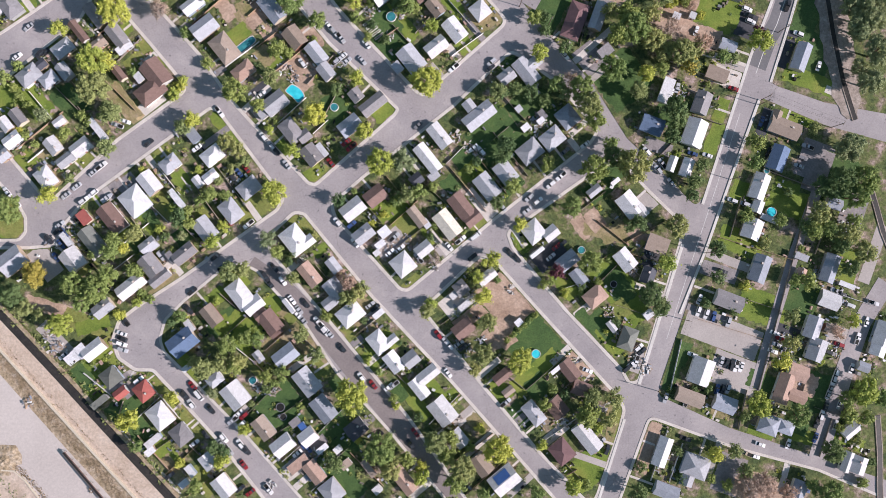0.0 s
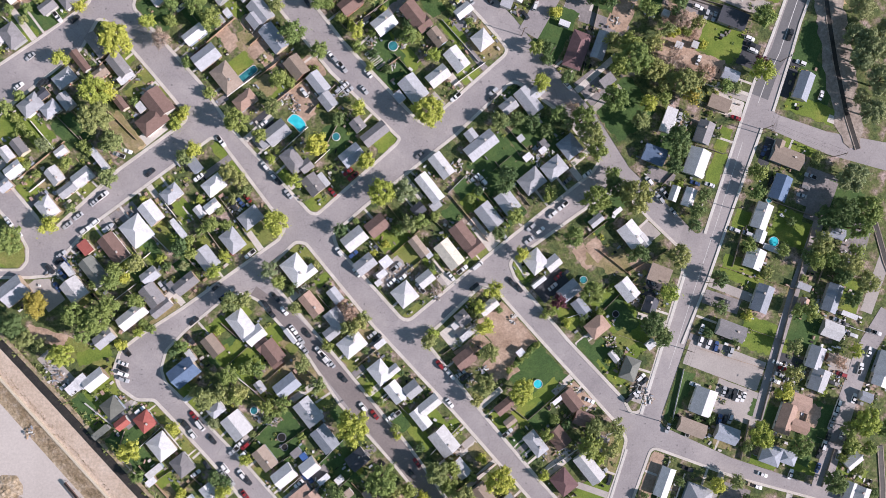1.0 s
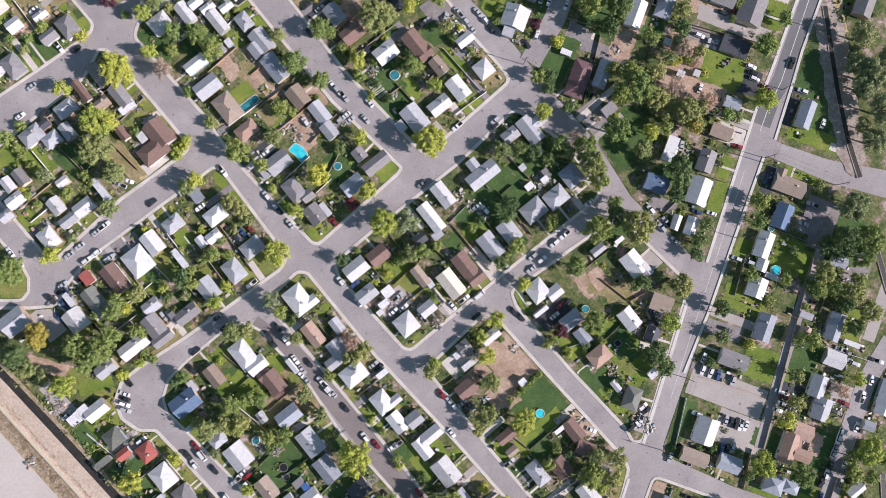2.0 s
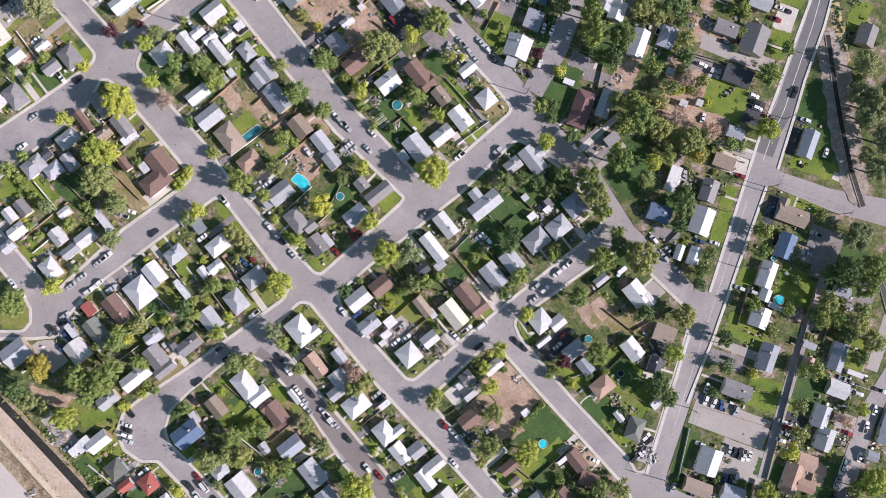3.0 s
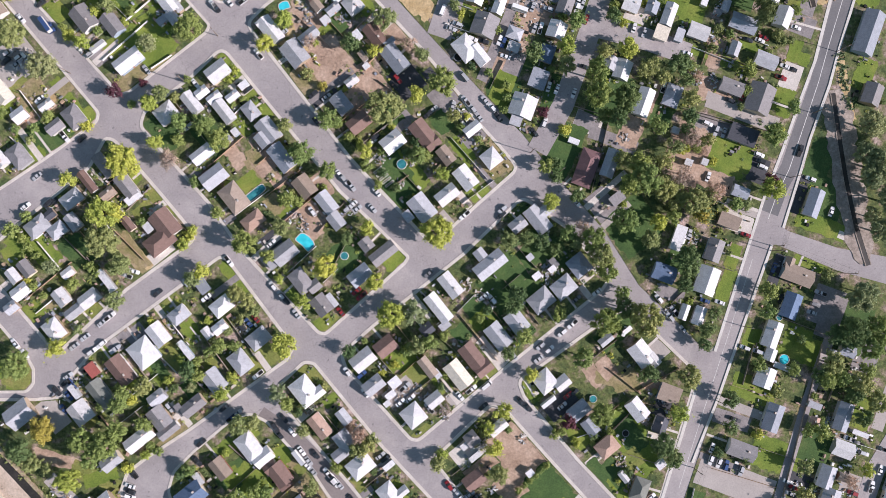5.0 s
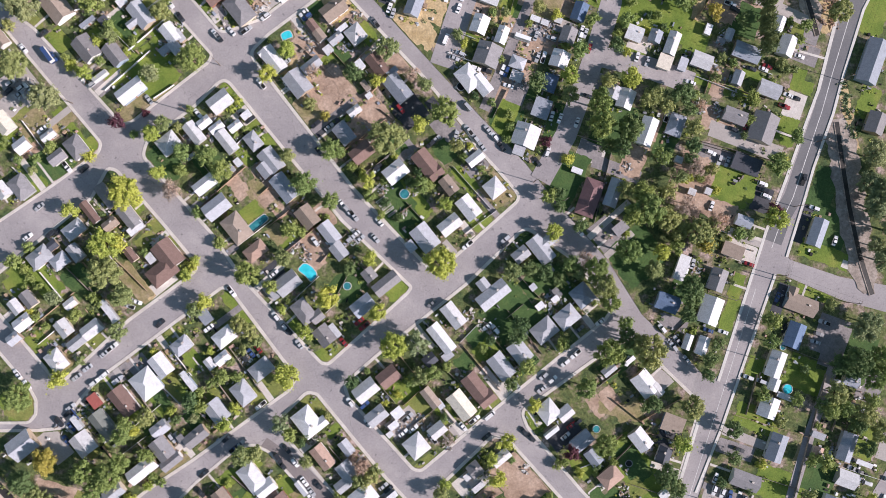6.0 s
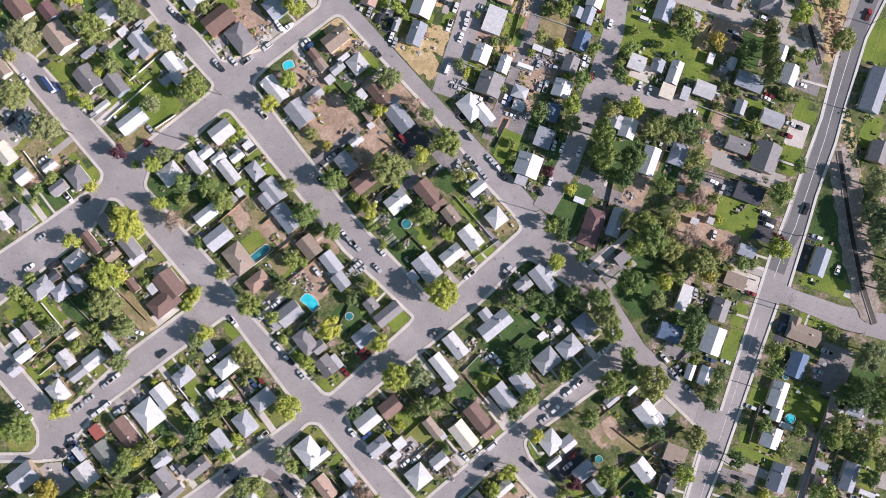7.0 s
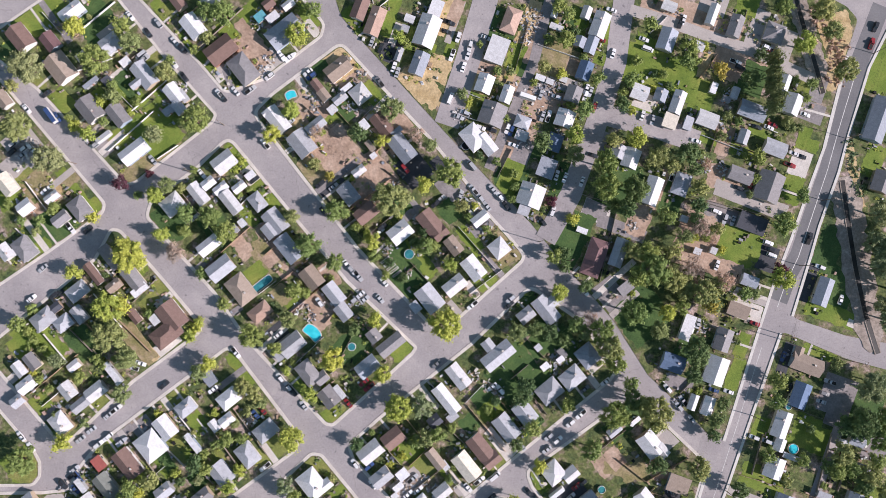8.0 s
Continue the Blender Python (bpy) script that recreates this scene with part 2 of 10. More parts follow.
def block(points, radius, walk_width):
    """A city block: kerb and pavement round it, the yards inside, a step above the road."""
    p = rounded(points, radius)
    if walk_width:
        q = inset(p, walk_width)
        bm = bmesh.new()
        lo = [bm.verts.new((v.x, v.y, -0.02)) for v in p]
        hi = [bm.verts.new((v.x, v.y, 0.15)) for v in p]
        inn = [bm.verts.new((v.x, v.y, 0.15)) for v in q]
        for i in range(len(p)):
            j = (i + 1) % len(p)
            bm.faces.new((lo[i], lo[j], hi[j], hi[i]))
            bm.faces.new((hi[i], hi[j], inn[j], inn[i]))
        tagged(new("pavement", mesh_of("pavement", bm, "concrete")), "pale worn concrete pavement and kerb round the block", "pavement", "", "structure")
        p = q
    YARDS.append(inset(p, 0.25))
    plate("yard", p, -0.02, 0.14, "yard", "dry grass and bare earth of the house yards", "yard")


LINES = []    # centre lines of the ways that cross the blocks, with their widths


def ribbon(name, pts, width, z, thick, material, label, category):
    p = [Vector(q) for q in pts]
    LINES.append((p, width))
    left, right = [], []
    for i in range(len(p)):
        d = (p[min(i + 1, len(p) - 1)] - p[max(i - 1, 0)]).normalized()
        nrm = Vector((-d.y, d.x)) * width / 2
        left.append(p[i] + nrm)
        right.append(p[i] - nrm)
    bm = bmesh.new()
    rows = []
    for a, b in zip(left, right):
        rows.append([bm.verts.new((a.x, a.y, z - thick)), bm.verts.new((a.x, a.y, z)), bm.verts.new((b.x, b.y, z)), bm.verts.new((b.x, b.y, z - thick))])
    for r, s in zip(rows, rows[1:]):
        for k in range(3):
            bm.faces.new((r[k], r[k + 1], s[k + 1], s[k]))
    bm.faces.new(rows[0])
    bm.faces.new(rows[-1][::-1])
    return tagged(new(name, mesh_of(name, bm, material)), label, category, "", "structure")


bm = bmesh.new()
bmesh.ops.create_circle(bm, cap_ends=True, segments=48, radius=4000)
land = tagged(new("ground", mesh_of("ground", bm, "far_land")), "dry open land round the town", "ground", "", "structure")
land.location.z = -0.06
bm = bmesh.new()
box(bm, -222, -196, -0.05, 246, 208, 0.0)
tagged(new("road", mesh_of("road", bm, "asphalt")), "worn grey asphalt of the residential streets", "road", "", "structure")


# ---- blocks and streets ----
block([(-200.6, 11.7), (-153.3, 52.8), (-146.7, 66.2), (-142.3, 65.8), (-123.1, 44.7), (-104.0, 22.7), (-134.6, -1.0), (-163.9, -30.0)], 5, 1.4)
block([(-95.2, 15.5), (-91.2, 14.1), (-61.1, -24.2), (-64.4, -30.3), (-106.0, -61.7), (-124.0, -73.9), (-131.6, -80.2), (-133.8, -87.6), (-131.4, -95.4), (-124.4, -100.2), (-116.7, -100.1), (-107.1, -109.8), (-87.0, -131.2), (-66.8, -156.0), (-44.0, -181.1), (-83.2, -181.4), (-108.5, -149.8), (-145.9, -113.5), (-183.4, -74.2), (-210.8, -44.8), (-198.7, -48.5), (-172.1, -47.9), (-161.2, -46.7), (-157.4, -37.5), (-148.5, -26.2)], 4, 1.4)
block([(-207.7, 5.8), (-176.1, -30.0), (-173.0, -35.4), (-172.8, -42.0), (-175.8, -46.0), (-205.9, -46.6)], 4, 1.2)
block([(-132.0, 71.0), (-130.3, 77.7), (-109.7, 94.5), (-96.6, 108.3), (-43.0, 45.3), (-11.6, 16.4), (-13.6, 13.1), (-47.8, -18.9), (-51.5, -18.5), (-73.2, 3.8), (-87.1, 18.2), (-101.2, 37.9)], 5, 1.4)
block([(-87.2, 118.0), (-78.6, 127.0), (-48.4, 151.2), (-36.6, 138.9), (-8.5, 110.0), (8.9, 89.8), (16.6, 78.4), (26.9, 67.6), (36.6, 56.8), (-1.2, 22.0), (-5.0, 23.7), (-39.6, 58.8)], 5, 1.4)
block([(-207.4, 145.0), (-182.6, 163.7), (-158.8, 181.4), (-144.8, 165.8), (-123.3, 140.0), (-101.7, 116.9), (-103.4, 113.1), (-136.3, 85.5), (-140.7, 84.4), (-156.3, 100.8), (-180.1, 125.5)], 5, 1.2)
block([(-226.1, 165.0), (-158.3, 87.7), (-148.7, 76.8), (-149.6, 72.3), (-171.8, 55.1), (-220.9, 19.6)], 5, 1.2)
block([(-159.1, 190.9), (-137.5, 166.6), (-111.0, 139.3), (-98.8, 125.7), (-81.2, 132.7), (-56.9, 152.4), (-55.3, 158.5), (-64.7, 168.8), (-85.2, 193.4)], 5, 1.2)
block([(-42.1, -26.8), (-28.0, -13.9), (11.5, 18.8), (37.5, 44.9), (58.1, 31.3), (78.1, 8.9), (74.1, 2.7), (31.8, -32.2), (-6.4, -65.0), (-10.4, -64.1), (-39.5, -33.2)], 5, 1.4)
block([(36.2, -37.1), (46.5, -30.1), (78.3, -6.6), (87.4, -3.1), (100.9, -17.0), (117.0, -31.8), (115.6, -41.0), (97.6, -103.4), (92.5, -104.5), (88.9, -98.0), (63.6, -72.3), (39.1, -44.6)], 5, 1.4)
block([(-0.8, -72.4), (24.1, -47.9), (31.4, -48.8), (53.5, -72.5), (88.3, -109.0), (91.7, -115.0), (89.3, -125.3), (77.7, -160.4), (52.1, -134.5), (26.4, -105.4)], 5, 1.4)
block([(-57.5, -29.8), (-52.5, -30.5), (-21.9, -66.3), (13.8, -103.1), (61.2, -154.8), (76.6, -172.8), (37.3, -180.5), (14.7, -147.8), (-5.8, -120.3), (-37.6, -83.0), (-67.9, -48.8), (-69.6, -41.8)], 4, 1.4)
block([(-86.5, -54.1), (-79.6, -53.0), (-72.7, -56.1), (-51.4, -78.8), (-36.0, -100.9), (-13.1, -125.3), (12.4, -155.3), (32.8, -180.6), (-29.2, -181.0), (-52.0, -155.9), (-77.3, -128.1), (-104.9, -100.9), (-112.9, -93.2), (-115.0, -87.3), (-112.8, -78.6), (-104.5, -69.8)], 6, 1.2)
block([(150.6, 26.1), (180.6, 14.1), (208.8, 7.1), (243.5, -1.8), (244.3, -152.5), (210.0, -145.3), (171.6, -133.1), (138.2, -122.7), (106.1, -108.8), (106.8, -103.8), (126.9, -42.8), (136.8, -12.1)], 3, 0)
block([(101.9, -117.6), (140.8, -130.9), (179.4, -140.6), (210.0, -152.9), (244.4, -162.6), (244.5, -179.1), (79.3, -180.2), (89.0, -154.5)], 4, 1.2)
block([(154.9, 32.4), (163.1, 60.3), (166.9, 73.6), (175.5, 98.0), (180.1, 115.3), (189.3, 145.8), (199.1, 166.2), (232.2, 183.3), (243.4, 8.5), (208.7, 20.0), (180.5, 24.4)], 4, 0)
block([(-56.4, 184.3), (-48.6, 161.8), (-39.4, 151.4), (-12.5, 123.0), (16.9, 92.3), (37.4, 71.9), (52.8, 53.1), (59.1, 46.6), (74.7, 29.7), (90.4, 5.9), (109.8, -12.2), (122.0, -24.1), (125.8, -18.7), (138.2, 21.4), (145.4, 44.7), (153.8, 66.6), (162.4, 91.3), (168.7, 108.8), (179.1, 150.7), (184.5, 167.8), (179.2, 173.4), (153.6, 186.0), (148.3, 201.3), (-50.4, 194.6)], 4, 0)
ribbon("road", [(17.3, 179.0), (8.4, 145.8), (-1.1, 114.7)], 11, 0.232, 0.1, "asphalt", "worn grey asphalt side street", "road")
ribbon("alley", [(45.7, 179.9), (37.4, 144.1), (29.4, 123.6), (18.1, 95.6)], 4.6, 0.236, 0.1, "asphalt_old", "narrow cracked asphalt alley", "road")
ribbon("road", [(78.4, 181.0), (74.3, 145.1), (67.5, 122.0), (54.8, 85.1), (43.8, 64.7)], 9.5, 0.240, 0.1, "asphalt", "worn grey asphalt side street", "road")
ribbon("road", [(67.5, 122.0), (92.5, 116.3), (111.8, 110.0)], 10, 0.244, 0.1, "asphalt", "worn grey asphalt side street", "road")
ribbon("gravel_lane", [(80.3, 168.8), (96.0, 164.6), (117.2, 157.6), (135.5, 152.0), (150.1, 145.7), (164.4, 139.5)], 5.2, 0.248, 0.1, "gravel", "pale unpaved gravel lane", "road")
ribbon("alley", [(176.9, -16.2), (166.9, -44.5), (158.6, -72.6), (149.5, -105.7)], 4.8, 0.252, 0.1, "asphalt", "narrow cracked asphalt alley", "road")
ribbon("road", [(209.3, -56.4), (198.2, -74.5), (189.4, -100.0), (179.4, -133.0), (178.6, -136.0)], 8.5, 0.256, 0.1, "asphalt", "worn grey asphalt side street", "road")
ribbon("pavement", [(124.9, -23.0), (138.7, 21.4), (146.0, 44.7), (154.3, 66.6), (162.9, 91.3), (169.3, 108.8)], 1.3, 0.280, 0.25, "concrete_pale", "bright pale concrete pavement along the main road", "pavement")
ribbon("pavement", [(97.3, -103.9), (116.1, -41.0)], 1.4, 0.284, 0.25, "concrete_pale", "bright pale concrete pavement along the main road", "pavement")
ribbon("pavement", [(169.3, 108.8), (179.6, 150.7)], 1.5, 0.288, 0.25, "concrete_pale", "bright pale concrete pavement along the main road", "pavement")
ribbon("pavement", [(91.0, -119.5), (78.4, -160.4)], 1.2, 0.292, 0.25, "concrete_pale", "bright pale concrete pavement along the main road", "pavement")
ribbon("pavement", [(155.4, 32.9), (163.7, 60.3), (167.4, 73.6), (176.1, 98.0), (180.6, 115.3), (189.8, 145.8), (199.9, 166.2)], 1.2, 0.296, 0.25, "concrete_pale", "bright pale concrete pavement along the main road", "pavement")
ribbon("pavement", [(115.3, -72.4), (126.9, -42.8), (137.3, -12.1), (150.3, 25.1)], 1.2, 0.300, 0.25, "concrete_pale", "bright pale concrete pavement along the main road", "pavement")
ribbon("road", [(195.4, 174.4), (184.3, 145.7), (175.4, 115.1), (171.4, 99.2), (162.5, 73.5), (158.2, 60.2), (153.7, 52.4), (149.1, 39.4)], 8.2, 0.006, 0.01, "asphalt_new", "newer dark grey asphalt of the main road", "road")
ribbon("road", [(-76.7, -54.4), (-61.6, -64.6), (-44.4, -81.1), (-23.5, -106.1), (-9.5, -122.3), (9.7, -147.4), (30.2, -174.4)], 9.5, 0.006, 0.01, "asphalt_brown", "brownish resurfaced asphalt of a side street", "road")
ribbon("road_marking", [(185.1, 147.8), (175.7, 116.2), (171.1, 99.2), (162.8, 74.0), (158.0, 59.5), (152.2, 47.2), (148.6, 36.8)], 0.3, 0.012, 0.01, "road_paint", "worn white line painted on the main road", "road marking")
ribbon("road_marking", [(141.6, 18.7), (130.4, -17.3), (119.8, -50.5), (109.5, -83.6)], 0.2, 0.012, 0.01, "road_paint", "worn white line painted on the main road", "road marking")


def canal(pts):
    """A narrow lined channel: dark water between two thin concrete lips."""
    ribbon("water", pts, 2.0, 0.44, 0.4, "ditch_water", "dark water in a narrow lined canal", "water")
    for side in (-1, 1):
        p = [Vector(q) for q in pts]
        line = []
        for i, q in enumerate(p):
            d = (p[min(i + 1, len(p) - 1)] - p[max(i - 1, 0)]).normalized()
            line.append(tuple(q + Vector((-d.y, d.x)) * side * 1.2))
        ribbon("canal_lip", line, 0.4, 0.5, 0.45, "canal_earth", "sandy earth lip of the canal", "canal lip")


# ---- the ditch, the bank and the pale lot ----
plate("gravel_lot", [(-262.1, -80.0), (-187.4, -98.3), (-175.1, -109.1), (-158.9, -125.2), (-145.0, -143.6), (-131.3, -158.6), (-110.0, -182.8), (-258.4, -183.8)], -0.02, 0.07, "pale_gravel", "very pale gravel lot beside the ditch", "gravel lot")
ribbon("rough_ground", [(-212.6, -64.4), (-180.6, -100.6), (-152.7, -130.8), (-126.5, -158.6), (-102.7, -184.0)], 7.0, 0.10, 0.12, "brush", "strip of dry brush and rubble beside the ditch", "rough ground")
ribbon("dirt_road", [(-212.9, -53.4), (-183.0, -85.5), (-158.1, -112.0), (-133.1, -138.6), (-115.6, -157.0), (-89.3, -185.1)], 9.5, 0.13, 0.15, "bank_sand", "tan unpaved service road along the ditch", "dirt road")
ribbon("canal_wall", [(-212.7, -60.8), (-182.8, -92.6), (-157.9, -119.1), (-132.9, -145.7), (-121.6, -157.5), (-96.6, -184.2)], 0.95, 1.1, 1.1, "wall_cream", "low pale concrete wall along the service road", "wall")
ribbon("water", [(-213.1, -46.8), (-183.3, -76.9), (-158.4, -102.7), (-133.3, -129.3), (-108.3, -155.4), (-80.7, -183.8)], 4.2, 0.15, 0.17, "ditch_water", "dark standing water in the ditch", "water")
ribbon("ditch_bank", [(-208.3, -47.9), (-178.4, -78.5), (-156.0, -101.4), (-131.5, -127.3), (-105.9, -154.0), (-78.8, -182.6)], 1.6, 0.75, 0.8, "brush", "raised brushy bank of the ditch", "bank")
plate("earth_bank", [(-209.9, -145.3), (-175.1, -145.2), (-170.2, -149.2), (-163.4, -157.7), (-153.9, -171.0), (-153.5, -183.1), (-208.6, -183.5)], 0.0, 0.35, "bank_sand", "raised tan earth platform beside the gravel lot", "earth bank")
ribbon("kerb", [(-209.9, -145.0), (-183.6, -144.8), (-175.1, -145.2), (-170.2, -149.2), (-163.4, -157.7), (-153.9, -171.0)], 0.6, 0.75, 0.7, "wall_cream", "pale concrete kerb round the earth platform", "kerb")


def earth_bank(pts, wide, z):
    """Bare earth along the canal with an uneven, tapering outline."""
    rnd = random.Random(len(pts))
    p = [Vector(q) for q in pts]
    line = [a.lerp(b, k / 6) for a, b in zip(p, p[1:]) for k in range(6)] + [p[-1]]
    sides = ([], [])
    for i, q in enumerate(line):
        d = (line[min(i + 1, len(line) - 1)] - line[max(i - 1, 0)]).normalized()
        end = min(1.0, 0.35 + 0.22 * min(i, len(line) - 1 - i))
        for k, side in enumerate(sides):
            side.append(q + Vector((-d.y, d.x)) * (1, -1)[k] * wide * end * rnd.uniform(0.4, 0.58))
    LINES.append((p, wide))
    plate("canal_bank", sides[1] + sides[0][::-1], z - 0.2, z, "canal_earth", "bare brown earth banks along the canal", "bank")


earth_bank([(178.4, 96.0), (180.3, 84.6), (182.2, 70.6), (185.1, 55.4), (189.1, 34.7), (192.6, 17.5)], 13.5, 0.238)
earth_bank([(153.1, 186.0), (156.8, 173.7), (161.1, 160.4), (165.1, 148.2), (168.3, 137.5)], 9.0, 0.24)
canal([(177.6, 94.2), (181.2, 70.6), (183.8, 55.4), (188.4, 34.7), (194.3, 16.8)])
canal([(153.6, 183.4), (156.3, 173.7), (160.3, 160.4), (164.3, 148.2), (168.6, 133.4)])
canal([(200.3, -10.1), (203.8, -20.8), (207.5, -33.5), (215.0, -51.2)])
canal([(205.6, -116.3), (206.8, -132.7), (207.2, -155.4), (207.1, -178.1)])


# ---- kinds of things ----
NAMES = {"light_grey": "light grey", "grey": "grey", "blue_grey": "blue-grey", "dark_slate": "dark slate", "brown": "brown", "tan": "tan", "white": "whitish", "maroon": "maroon",
         "terracotta": "terracotta", "red": "red", "green_grey": "green-grey", "teal": "teal", "blue": "blue", "navy": "dark blue", "cream": "cream"}
TURNS = random.Random(7)


def window_mesh():
    bm = bmesh.new()
    box(bm, -0.65, -0.04, 0, 0.65, 0.05, 1.2, 0)
    return mesh_of("window", bm, "trim_white")


def pane_mesh():
    bm = bmesh.new()
    for s in (-1, 1):
        box(bm, 0.31 * s - 0.27, 0.03, 0.08, 0.31 * s + 0.27, 0.065, 1.12, 0)
    return mesh_of("pane", bm, "window_glass")


def door_mesh():
    bm = bmesh.new()
    box(bm, -0.55, -0.04, 0, 0.55, 0.04, 2.15, 0)
    box(bm, -0.42, 0.03, 0.05, 0.42, 0.07, 2.03, 1)
    return mesh_of("door", bm, ["trim_white", "wall_brick"])


def garage_mesh():
    bm = bmesh.new()
    box(bm, -1.5, -0.04, 0, 1.5, 0.04, 2.3, 0)
    for k in range(4):
        box(bm, -1.35, 0.03, 0.06 + k * 0.54, 1.35, 0.07, 0.54 + k * 0.54, 0)
    return mesh_of("garage_door", bm, "trim_white")


def chimney_mesh():
    bm = bmesh.new()
    box(bm, -0.4, -0.3, -1.0, 0.4, 0.3, 0.8, 0)
    box(bm, -0.48, -0.38, 0.8, 0.48, 0.38, 0.95, 1)
    return mesh_of("chimney", bm, ["brick_red", "concrete"])


WINDOW, PANE, DOOR, GARAGE, CHIMNEY = window_mesh(), pane_mesh(), door_mesh(), garage_mesh(), chimney_mesh()


def roof_bm(l, w, kind, z, over, rise):
    """Roof as a slab 0.16 m thick: two slopes, four slopes, or one slight slope."""
    bm = bmesh.new()
    a, b, t = l / 2 + over, w / 2 + over, 0.16
    if kind == "flat":
        def top(x, y):
            return z + 0.12 + rise * (0.5 + y / (2 * b))
        corners = [(-a, -b), (a, -b), (a, b), (-a, b)]
        hi = [bm.verts.new((x, y, top(x, y) + t)) for x, y in corners]
        lo = [bm.verts.new((x, y, top(x, y))) for x, y in corners]
        bm.faces.new(hi)
        bm.faces.new(lo[::-1])
        for i in range(4):
            j = (i + 1) % 4
            bm.faces.new((lo[i], lo[j], hi[j], hi[i]))
        return bm
    e = b if kind == "hip" else 0.0
    e = min(e, a * 0.96)
    zr = z + rise * b / (w / 2)
    zl = z - rise * over / (w / 2)
    for up in (t, 0.0):
        c = [bm.verts.new(v) for v in ((-a, -b, zl + up), (a, -b, zl + up), (a, b, zl + up), (-a, b, zl + up), (-a + e, 0, zr + up), (a - e, 0, zr + up))]
        faces = [(0, 1, 5, 4), (2, 3, 4, 5)] + ([(1, 2, 5), (3, 0, 4)] if kind == "hip" else [])
        for f in faces:
            bm.faces.new([c[i] for i in (f if up else f[::-1])])
        if up:
            hi = c
    lo = c
    ring = [0, 1, 2, 3] if kind == "hip" else [0, 1, 5, 2, 3, 4]
    for i in range(len(ring)):
        p, q = ring[i], ring[(i + 1) % len(ring)]
        bm.faces.new((lo[p], lo[q], hi[q], hi[p]))
    bmesh.ops.recalc_face_normals(bm, faces=bm.faces)
    return bm


def wall_bm(l, w, kind, z, rise):
    bm = bmesh.new()
    a, b = l / 2, w / 2
    lo = [bm.verts.new(v) for v in ((-a, -b, 0), (a, -b, 0), (a, b, 0), (-a, b, 0))]
    hi = [bm.verts.new((v.co.x, v.co.y, z + (0.12 + rise * (0.5 + v.co.y / (2 * b)) if kind == "flat" else 0))) for v in lo]
    for i in range(4):
        j = (i + 1) % 4
        f = [lo[i], lo[j], hi[j], hi[i]]
        if kind == "gable" and i in (1, 3):
            f.insert(3, bm.verts.new((a if i == 1 else -a, 0, z + rise)))
        bm.faces.new(f)
    return bm


FOOT = []     # footprints of the buildings: centre, turn, length, width


def house(x, y, deg, volumes, roof, small=False):
    """A house or a shed: walls and roof of each volume, windows, door, vents, chimney."""
    thing = new("shed" if small else "house")
    thing.matrix_basis = flat(x, y, 0.13, deg)
    tint = TURNS.choice(["white", "white", "cream", "grey", "tan", "blue"] + (["brick"] if roof in ("brown", "tan") else []))
    shape = {"gable": "gabled", "hip": "hipped", "flat": "low-pitched"}[volumes[0][5]]
    if small:
        tagged(thing, "small %s-sided yard shed with a %s %s roof" % (tint, NAMES[roof], shape), "shed")
    else:
        tagged(thing, "single-storey %s-walled house with a %s %s%s roof" % (tint, NAMES[roof], shape, " L-shaped" if len(volumes) > 1 else ""), "house")
    for n, (dx, dy, turn, l, w, kind) in enumerate(volumes):
        m = flat(dx, dy, 0, turn)
        ca, sa = math.cos(radians(deg)), math.sin(radians(deg))
        FOOT.append((x + dx * ca - dy * sa, y + dx * sa + dy * ca, radians(deg + turn), l, w, small or n > 0))
        over = 0.2 if small else 0.45
        l, w = l - 2 * over, w - 2 * over
        z = 2.1 if small else (2.75 if kind != "flat" else 2.6) - 0.12 * n
        rise = 0.25 if kind == "flat" else min(w / 2 * (0.36 if small else 0.42), 2.3)
        part("wall", wall_bm(l, w, kind, z, rise), "wall_" + tint, thing, "", m)
        part("roof", roof_bm(l, w, kind, z, over, rise), "roof_" + roof, thing, NAMES[roof] + " shingle roof" if kind != "flat" else NAMES[roof] + " sheet roof", m)
        if small:
            part("door", DOOR, None, thing, "", m @ flat(0, -w / 2, 0, 180) @ Matrix.Diagonal((0.9, 1, 0.85, 1)))
            continue
        spots = [(0.27 * l, -w / 2, 180), (-0.24 * l, w / 2, 0), (l / 2, 0.12 * w, -90), (-l / 2, -0.12 * w, 90)]
        for sx, sy, a in spots[:2] if n == 0 else spots[1:2]:
            part("pane", PANE, None, part("window", WINDOW, None, thing, "", m @ flat(sx, sy, 0.95, a)))
        if n == 0:
            part("door", DOOR, None, thing, "", m @ flat(0, -w / 2, 0.02, 180))
            if kind != "flat" and TURNS.random() < 0.4:
                part("chimney", CHIMNEY, None, thing, "brick chimney", m @ flat(0.2 * l, 0.1 * w, z + rise * 0.8))
        elif l > 5 and kind == "gable":
            part("garage_door", GARAGE, None, thing, "", m @ flat(l / 2, 0, 0.02, -90))
    return thing


